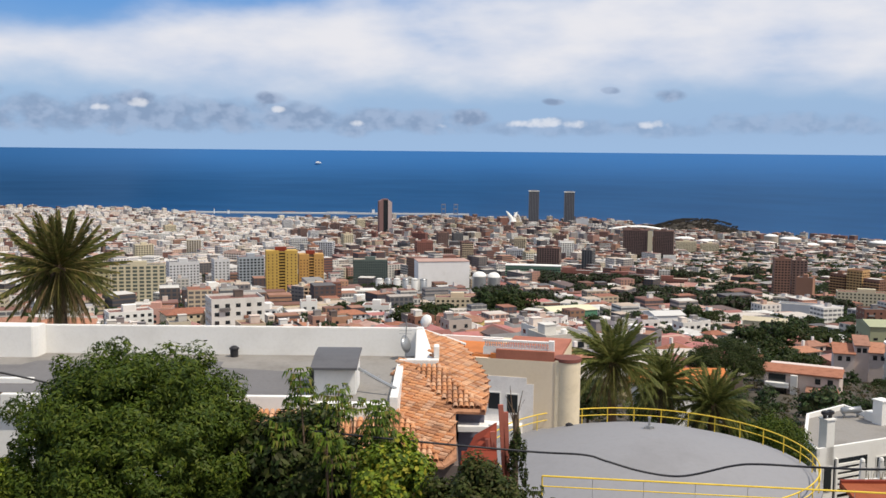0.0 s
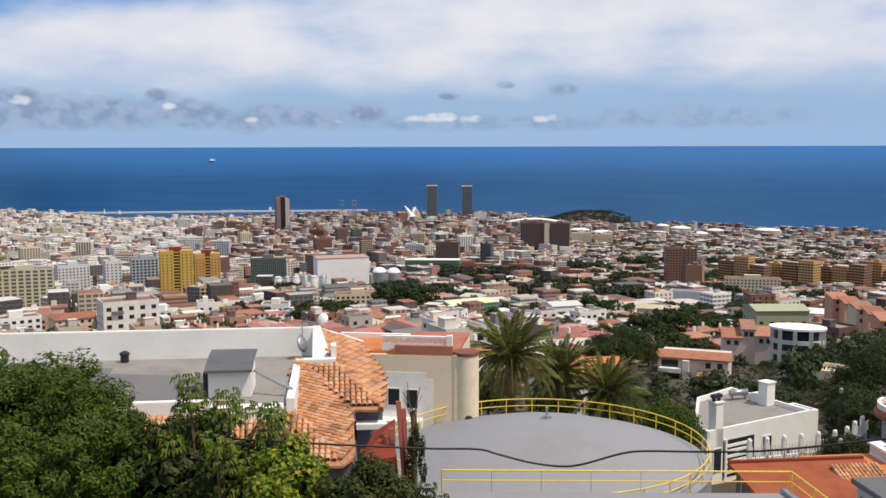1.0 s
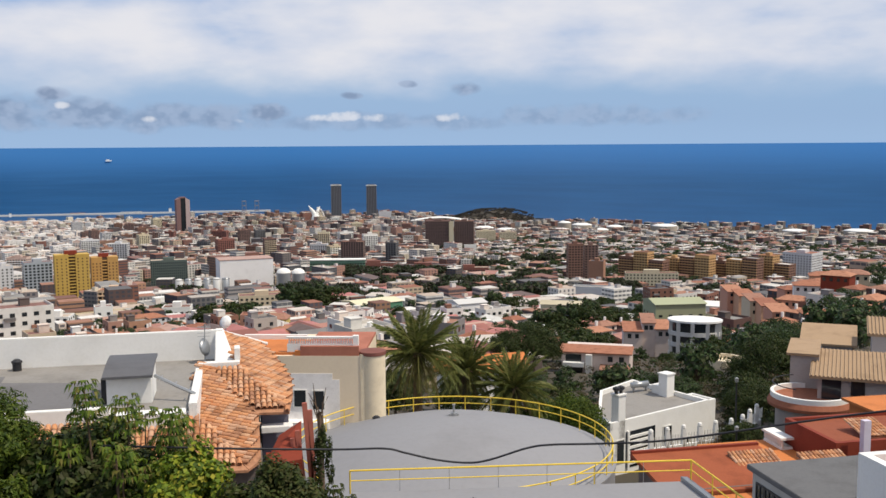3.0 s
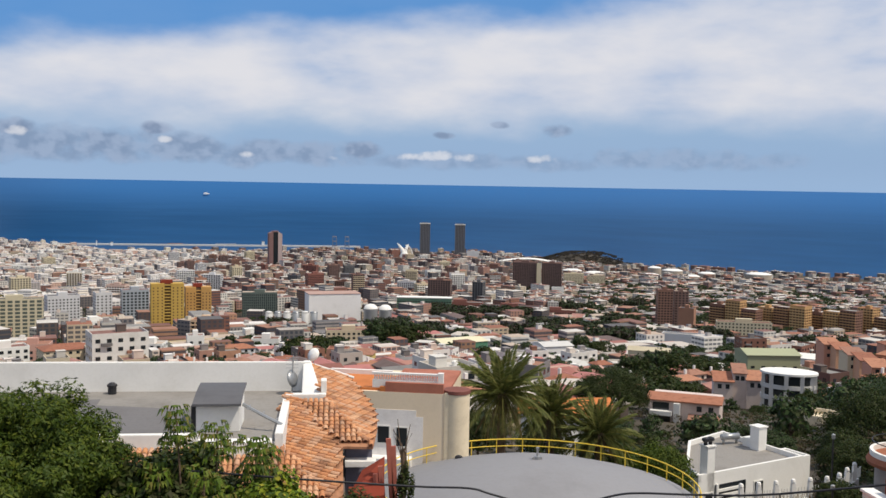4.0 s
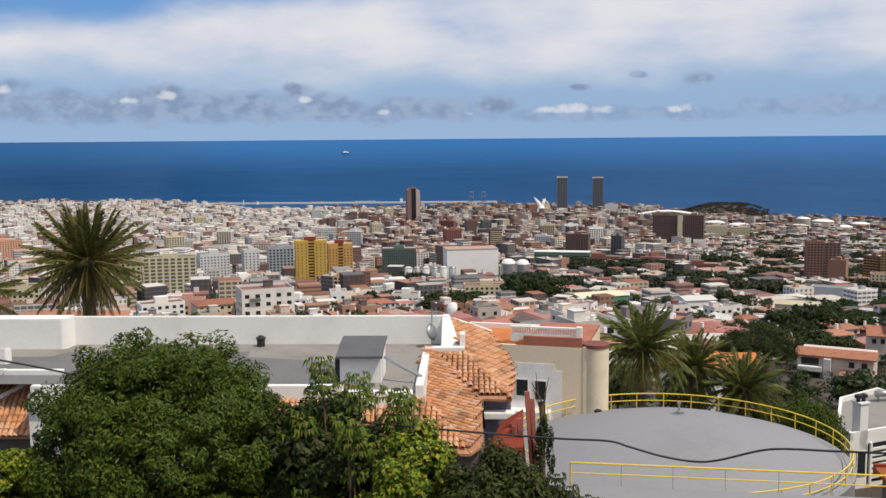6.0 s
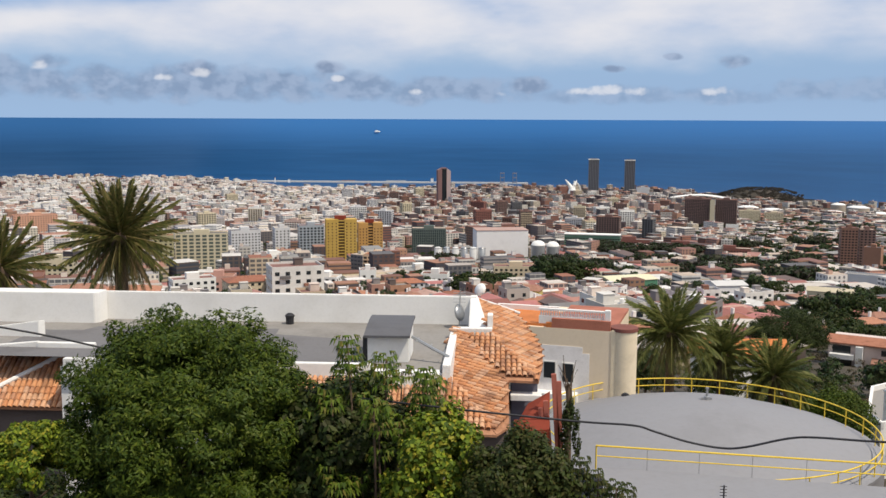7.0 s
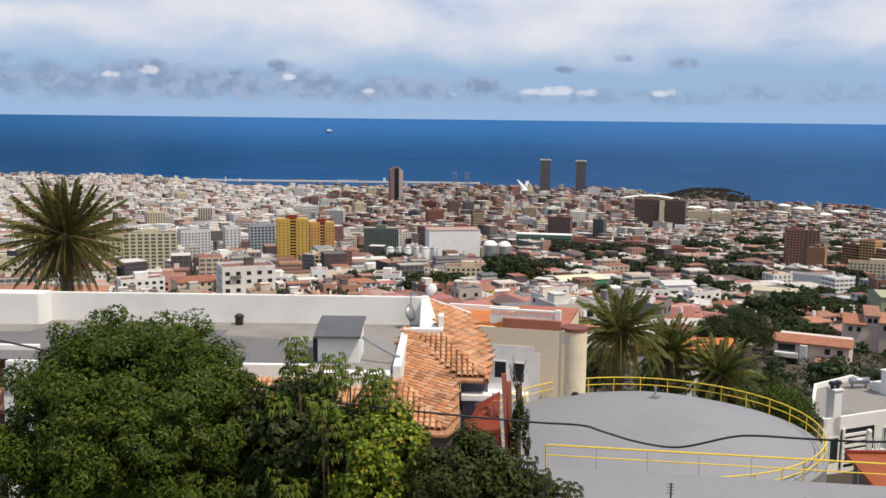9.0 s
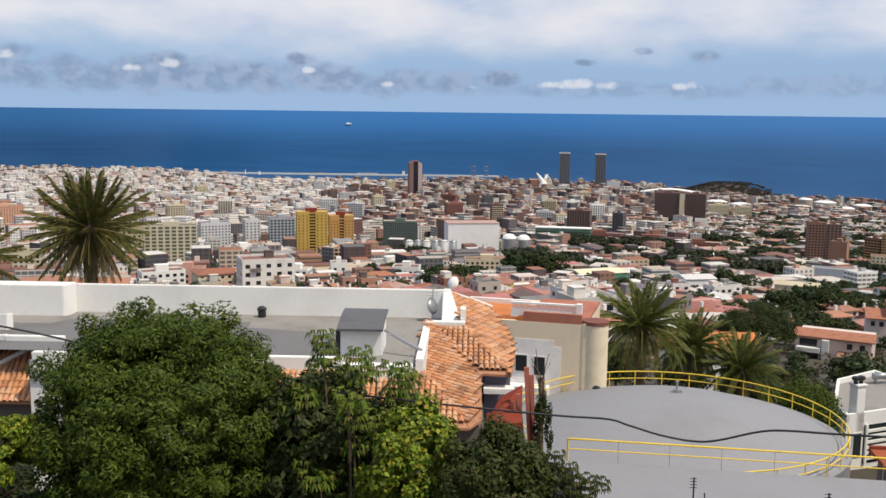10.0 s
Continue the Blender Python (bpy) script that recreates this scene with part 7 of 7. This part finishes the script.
def workshop():
    h = house_base("workshop", 24, 36, -22, "grey felt-roofed workshop with a long dark-framed window", "building")
    f = Form()
    f.box(21.7, 27.4, 33.9, 38.3, -24, -14.25)
    wpart("wall", f, material("pale_grey_render", (0.46, 0.45, 0.43), 0.85, 0.3, 0.5, 0.1), h)
    f = Form()
    f.box(21.5, 27.6, 33.7, 38.5, -14.25, -14.0)
    wpart("roof", f, material("dark_grey_felt", (0.13, 0.13, 0.135), 0.85, 0.4, 0.6, 0.2), h, bevel=0.03)
    for k in range(5):
        y = 34.25 + 0.74 * k
        window_at(h, y, y + 0.72, 21.7, -16.2, -14.65, dark_metal, 0.07, axis="x")
    f = Form()
    f.box(21.8, 27.5, 31.9, 33.7, -24, -14.5)
    wpart("lower_wall", f, white_paint, h)
    f = Form()
    f.box(23.4, 26, 31.6, 31.9, -24, -15.0)
    wpart("pink_wall", f, material("pink_render", (0.55, 0.22, 0.18), 0.85, 0.3, 0.5, 0.1), h)


def corner_house():
    h = house_base("white_corner_house", 25, 28, -20, "white-walled house with a sunken roof terrace")
    f = Form()
    tub(f, 22.4, 30, 22, 31.9, -22, -11.5, 0.35, 0.6)
    wpart("wall", f, white_paint, h)
    f = Form()
    f.box(22.8, 29.6, 22.4, 31.5, -12.1, -12.0)
    wpart("terrace_floor", f, material("terracotta_paving", (0.42, 0.17, 0.10)), h)
    f = Form()
    f.tube([(22.37, 30.9, -13.0), (22.33, 30.6, -13.4), (22.33, 30.55, -16.0)], 0.03)
    wpart("downpipe", f, dark_metal, h)


# ---- plants near the eye ----


def frond(f, length, az, rise, droop, g, pairs=44, width=0.5, fold=1.0):
    """One feather leaf: an arched stalk with leaflets down both sides."""
    pts = []
    h, z = 0.15, 0.0
    a = rise
    n = 12
    c, s = math.cos(az), math.sin(az)
    for k in range(n + 1):
        pts.append(Vector((c * h, s * h, z)))
        h += math.cos(a) * length / n
        z += math.sin(a) * length / n
        a -= droop / n
    f.tube(pts, [0.045 * (1 - 0.85 * k / n) + 0.006 for k in range(n + 1)], 4)
    side = Vector((-s, c, 0))
    for k in range(pairs):
        t = 0.08 + 0.92 * (k + 0.5) / pairs
        i = min(int(t * n), n - 1)
        p = pts[i].lerp(pts[i + 1], t * n - i)
        d = (pts[i + 1] - pts[i]).normalized()
        up = side.cross(d)
        L = width * (0.55 + 0.9 * math.sin(math.pi * min(1, t * 0.9 + 0.12))) * g.uniform(0.85, 1.1)
        for sg in (-1, 1):
            tip = p + side * sg * L * (0.75 - 0.35 * fold) + d * L * (0.62 + 0.3 * fold) + up * L * (g.uniform(-0.15, 0.3) + 0.18 * fold) - Vector((0, 0, L * 0.1))
            w = d * 0.036 + Vector((0, 0, 0.02))
            m = p.lerp(tip, 0.45)
            f.face([p - w * 0.6, m - w * 1.25, tip, m + w * 1.25])


def palm(x, y, zc, ground, R, seed, label, fronds=62, trunk_r=0.36, upright=1.0, group="", sag=1.0, fold=1.0, mat=None, skirt=2):
    """Thick-trunked feather palm; zc: height of the heart of its crown."""
    g = random.Random(seed)
    t = thing("palm", (x, y, EYE + ground), label, "palm tree", group)
    h = zc - ground
    f = Form()
    n = max(6, int(h / 0.35))
    f.tube([(0, 0, h * k / n) for k in range(n + 1)], [trunk_r * (1.12 if k == 0 else 1.0) * (1 + 0.07 * (k % 2)) for k in range(n + 1)], 12)
    part("trunk", f, bark, t)
    f = Form()
    f.lathe(0, 0, [(trunk_r, h - 1.3), (trunk_r * 1.55, h - 0.7), (trunk_r * 1.6, h - 0.2), (trunk_r * 0.7, h + 0.35), (0, h + 0.5)], 12)
    part("leaf_boss", f, bark, t)
    green, dry = Form(), Form()
    for k in range(fronds):
        q = (k + 0.5) / fronds
        rise = (1.5 - (2.6 if skirt == 2 else 2.1) * q ** 0.95) * upright + g.uniform(-0.1, 0.1)
        az = k * 2.39996 + g.uniform(-0.15, 0.15)
        L = R * g.uniform(0.88, 1.06) * (0.86 + 0.14 * min(1.0, q * 3))
        frond(green, L, az, rise, sag * (0.2 + 0.4 * q) + g.uniform(-0.1, 0.12), g, pairs=52, width=0.125 * R, fold=fold)
    for k in range(fronds // skirt):
        frond(dry, R * g.uniform(0.62, 0.92), k * 2.39996 + 1.0, -0.9 + g.uniform(-0.3, 0.25), 0.4, g, pairs=28, width=0.09 * R)
    c = part("crown", green, mat or leaf_palm, t)
    c.location = (0, 0, h)
    c = part("dry_fronds", dry, leaf_dry, t, "drooping dry brown fronds")
    c.location = (0, 0, h - 0.25)
    return t


def whorl_shrub(x, y, top, ground, seed, label, mat, heads, spread, leaf=0.2, fingers=8):
    """A shrub of upright stems with drooping hand-shaped whorls of leaves."""
    g = random.Random(seed)
    t = thing("shrub", (x, y, EYE + ground), label, "shrub")
    stems, leaves = Form(), Form()
    H = top - ground
    for k in range(heads):
        a, r = g.uniform(0, 6.283), spread * math.sqrt(g.random())
        hx, hy = r * math.cos(a), r * math.sin(a)
        hz = H * g.uniform(0.45, 0.9) if k > 2 else H * (1.0 - 0.04 * k)
        if k <= 2:
            hx, hy = spread * (-0.5 + 0.55 * k), -0.1
        stems.tube([(hx * 0.3, hy * 0.3, 0), (hx * 0.7, hy * 0.7, hz * 0.55), (hx, hy, hz)], [0.05, 0.035, 0.015], 5)
        for ring in range(5 if k <= 2 else 2):
            c = Vector((hx + g.uniform(-0.12, 0.12), hy, hz - 0.1 * ring))
            for q in range(fingers + 2 * ring):
                az = q * 6.283 / (fingers + 2 * ring) + ring * 0.5 + g.uniform(-0.2, 0.2)
                d = Vector((math.cos(az), math.sin(az), 0))
                up0 = 0.6 - 0.35 * ring
                L = leaf * g.uniform(1.2, 2.5)
                p1 = c + d * L * 0.5 + Vector((0, 0, up0 * L * 0.5))
                for w in range(4):
                    az2 = az + (w - 1.5) * 0.5
                    d2 = Vector((math.cos(az2), math.sin(az2), 0))
                    L2 = leaf * g.uniform(0.8, 1.3)
                    s2 = Vector((-math.sin(az2), math.cos(az2), 0)) * L2 * 0.17
                    m = p1 + d2 * L2 * 0.45 + Vector((0, 0, 0.03))
                    e = p1 + d2 * L2 * 0.85 - Vector((0, 0, L2 * 0.55))
                    leaves.face([p1, m - s2, e, m + s2])
    part("stem", stems, bark, t)
    part("foliage", leaves, mat, t)
    return t


def garden():
    def grow(x, y, z):
        return (x, y, float(land(x, y)) + z)
    # the broad dark tree below the eye
    x, y = -6.85, 20.9
    gz = float(land(x, y)) - EYE
    tree((x, y, EYE + gz), -7.35 - gz, 2.8, 2.95, leaf_mid, "broad dense green tree with fine feathery leaves", 7, leaf=0.058, leaves=200000, clumps=900, r0=0.28, hollow=0.6, clump_r=0.12, slim=0.34, under=0.45)
    x, y = -9.75, 19.2
    gz = float(land(x, y)) - EYE
    tree((x, y, EYE + gz), -7.1 - gz, 0.85, 0.8, leaf_lime, "small yellow-green bush under the big tree", 8, leaf=0.06, leaves=14000, clumps=90, r0=0.1, hollow=0.6, clump_r=0.22)
    whorl_shrub(-2.5, 20.4, -4.75, float(land(-2.5, 20.4)) - EYE, 3, "green shrub with drooping hand-shaped leaves", leaf_whorl, 110, 1.5, 0.18, 7)
    x, y = -3.4, 20.9
    gz = float(land(x, y)) - EYE
    tree((x, y, EYE + gz), -7.6 - gz, 1.6, 1.9, leaf_dark, "dark green shrub filling the slope below the tiles", 18, leaf=0.085, leaves=22000, clumps=160, r0=0.12, hollow=0.5, clump_r=0.22)
    x, y = -1.2, 18.2
    gz = float(land(x, y)) - EYE
    tree((x, y, EYE + gz), -7.0 - gz, 0.95, 1.5, leaf_lime, "bright yellow-green leafy bush in sun", 9, leaf=0.052, leaves=17000, clumps=120, r0=0.09, hollow=0.5, clump_r=0.22, slim=0.75)
    x, y = 0.45, 17.3
    gz = float(land(x, y)) - EYE
    tree((x, y, EYE + gz), -7.35 - gz, 1.2, 1.6, leaf_olive, "dark olive evergreen bush beside the red lean-to", 10, leaf=0.05, leaves=42000, clumps=260, r0=0.1, hollow=0.5, clump_r=0.2)
    whorl_shrub(1.75, 17.2, -6.1, float(land(1.75, 17.2)) - EYE, 13, "dark bush with flat spreading sprays", leaf_olive, 34, 0.6, 0.12)
    # added undergrowth; its dark leaf colour stands in for shade under the crown
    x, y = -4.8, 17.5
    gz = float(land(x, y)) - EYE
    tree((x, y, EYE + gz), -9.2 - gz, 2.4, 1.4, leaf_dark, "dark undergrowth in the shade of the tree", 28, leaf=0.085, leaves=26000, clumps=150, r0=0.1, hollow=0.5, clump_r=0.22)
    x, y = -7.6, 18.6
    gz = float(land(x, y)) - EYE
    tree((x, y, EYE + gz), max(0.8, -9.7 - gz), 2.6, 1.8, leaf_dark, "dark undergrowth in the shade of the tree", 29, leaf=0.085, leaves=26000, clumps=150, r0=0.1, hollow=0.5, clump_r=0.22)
    # more added shrubs, dark leaves carrying the shade below the tree
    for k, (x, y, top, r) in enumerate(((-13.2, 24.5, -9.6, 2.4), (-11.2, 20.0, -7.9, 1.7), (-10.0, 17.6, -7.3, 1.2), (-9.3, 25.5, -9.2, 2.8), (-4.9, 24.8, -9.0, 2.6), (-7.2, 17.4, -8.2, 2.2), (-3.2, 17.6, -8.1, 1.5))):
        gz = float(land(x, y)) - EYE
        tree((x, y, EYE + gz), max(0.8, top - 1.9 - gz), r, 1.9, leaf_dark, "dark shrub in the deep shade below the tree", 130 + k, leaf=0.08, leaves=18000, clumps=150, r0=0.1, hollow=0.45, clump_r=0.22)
    # palms
    palm(-21.3, 53.2, -6.5, -21.5, 3.55, 1, "single tall feather palm with a dense round crown", 84, sag=0.45)
    palm(-27.6, 51.6, -8.2, -21.5, 3.3, 2, "feather palm half hidden behind the white parapet", 54, sag=0.8)
    palm(13.5, 77.0, -16.7, -27.5, 4.7, 3, "tall feather palm behind the reservoir", 72, upright=0.95, group="palms behind the reservoir", sag=2.1, fold=0.55, mat=leaf_frond, skirt=5)
    palm(18.7, 82, -19.5, -28.5, 4.0, 4, "shorter feather palm behind the reservoir", 62, group="palms behind the reservoir", sag=2.1, fold=0.55, mat=leaf_frond, skirt=5)
    palm(22.2, 79, -20.6, -28.0, 3.9, 5, "shorter feather palm behind the reservoir", 62, group="palms behind the reservoir", sag=2.1, fold=0.55, mat=leaf_frond, skirt=5)
    for k, (b, d, zt, rx, rz, m, lab) in enumerate([
            (19.3, 80, -20.5, 2.5, 2.9, leaf_mid, "bright green garden bush by the white house"), (17.2, 84, -22.0, 1.9, 2.2, leaf_mid, "bright green garden bush by the white house"),
            (16.9, 190, -34.5, 5.5, 4.4, leaf_dark, "large dark round-headed tree"), (15.2, 186, -35.5, 4.0, 4.0, leaf_dark, "large dark round-headed tree"),
            (30.4, 125, -23.4, 5.2, 4.6, leaf_dark, "dense dark green tree on the bank"), (32.0, 135, -23.6, 5.0, 4.4, leaf_city, "olive green tree on the bank"),
            (29.5, 100, -23.6, 3.2, 2.8, leaf_dark, "dark garden conifer by the fence"), (30.6, 165, -31.0, 4.6, 3.6, leaf_city, "olive green tree on the bank"), (29.0, 112, -25.4, 2.6, 2.6, leaf_dark, "dense dark green tree on the bank"),
            (33.4, 180, -29.0, 5.0, 4.0, leaf_city, "olive green tree on the bank"), (25.4, 118, -27.5, 2.6, 2.8, leaf_city, "slim olive green tree"), (28.9, 78, -21.5, 1.8, 1.7, leaf_dark, "dark garden conifer by the fence"), (31.6, 150, -27.5, 5.0, 4.0, leaf_city, "olive green tree on the bank"), (9.0, 76, -22.3, 1.9, 1.6, leaf_dark, "dark shrub at the foot of the palms"), (11.4, 80, -23.4, 2.2, 1.6, leaf_dark, "dark shrub at the foot of the palms"), (13.0, 82, -23.2, 2.4, 1.8, leaf_dark, "dark shrub at the foot of the palms"), (15.0, 80, -22.8, 2.2, 1.8, leaf_city, "dark shrub at the foot of the palms"), (18.4, 95, -24.6, 2.4, 2.2, leaf_city, "dark shrub at the foot of the palms"), (8.6, 112, -26.0, 3.0, 2.6, leaf_dark, "dark garden tree below the orange roofs"), (12.4, 108, -25.8, 2.8, 2.6, leaf_dark, "dark garden tree below the orange roofs"), (16.0, 108, -25.9, 3.0, 2.8, leaf_city, "dark garden tree below the orange roofs")]):
        x, y = polar(b, d)
        gz = float(land(x, y)) - EYE
        tree((x, y, EYE + gz - 0.2), max(1.0, zt - rz - gz), rx, rz, m, lab, 70 + k, leaf=0.09 if d < 110 else 0.125, leaves=24000, clumps=300, r0=0.22, hollow=0.6, clump_r=0.2, group="trees on the slope")


def slope_scrub():
    """Low bushes and dry grass between the gardens of the slope."""
    g = random.Random(17)
    shapes = [np.array(crown(1.3, 1.3, 1.0, 12, 260, 0.13, 90 + k).v) for k in range(5)]
    for name, mat, count, label in (("garden_scrub", leaf_city, 420, "olive green bushes and weeds between the gardens"), ("dry_scrub", leaf_dry_green, 300, "dry brown bushes and grass between the gardens")):
        vs = []
        for k in range(count):
            x, y = polar(g.uniform(8, 36), 82 + 210 * g.random() ** 1.2)
            if math.hypot(x - 33, y - 82) < 13 or math.hypot(x - 13, y - 59) < 12:
                continue
            vs.append(shapes[k % 5] * g.uniform(0.6, 1.5) + np.array([x, y, float(land(x, y)) + 0.6]))
        q = np.concatenate(vs)
        f = Form()
        f.v = q.tolist()
        f.f = np.arange(len(q)).reshape(-1, 4).tolist()
        f.mi = [0] * len(f.f)
        solo(name, f, mat, label, "bushes", kind="stuff")


white_house()
red_lean_to()
beige_house()
reservoir()
pump_house()
cable()
modern_house()
garden_fence()
terrace_house()
red_house()
red_roof_house()
workshop()
corner_house()
garden()
slope_scrub()

scatter_town()
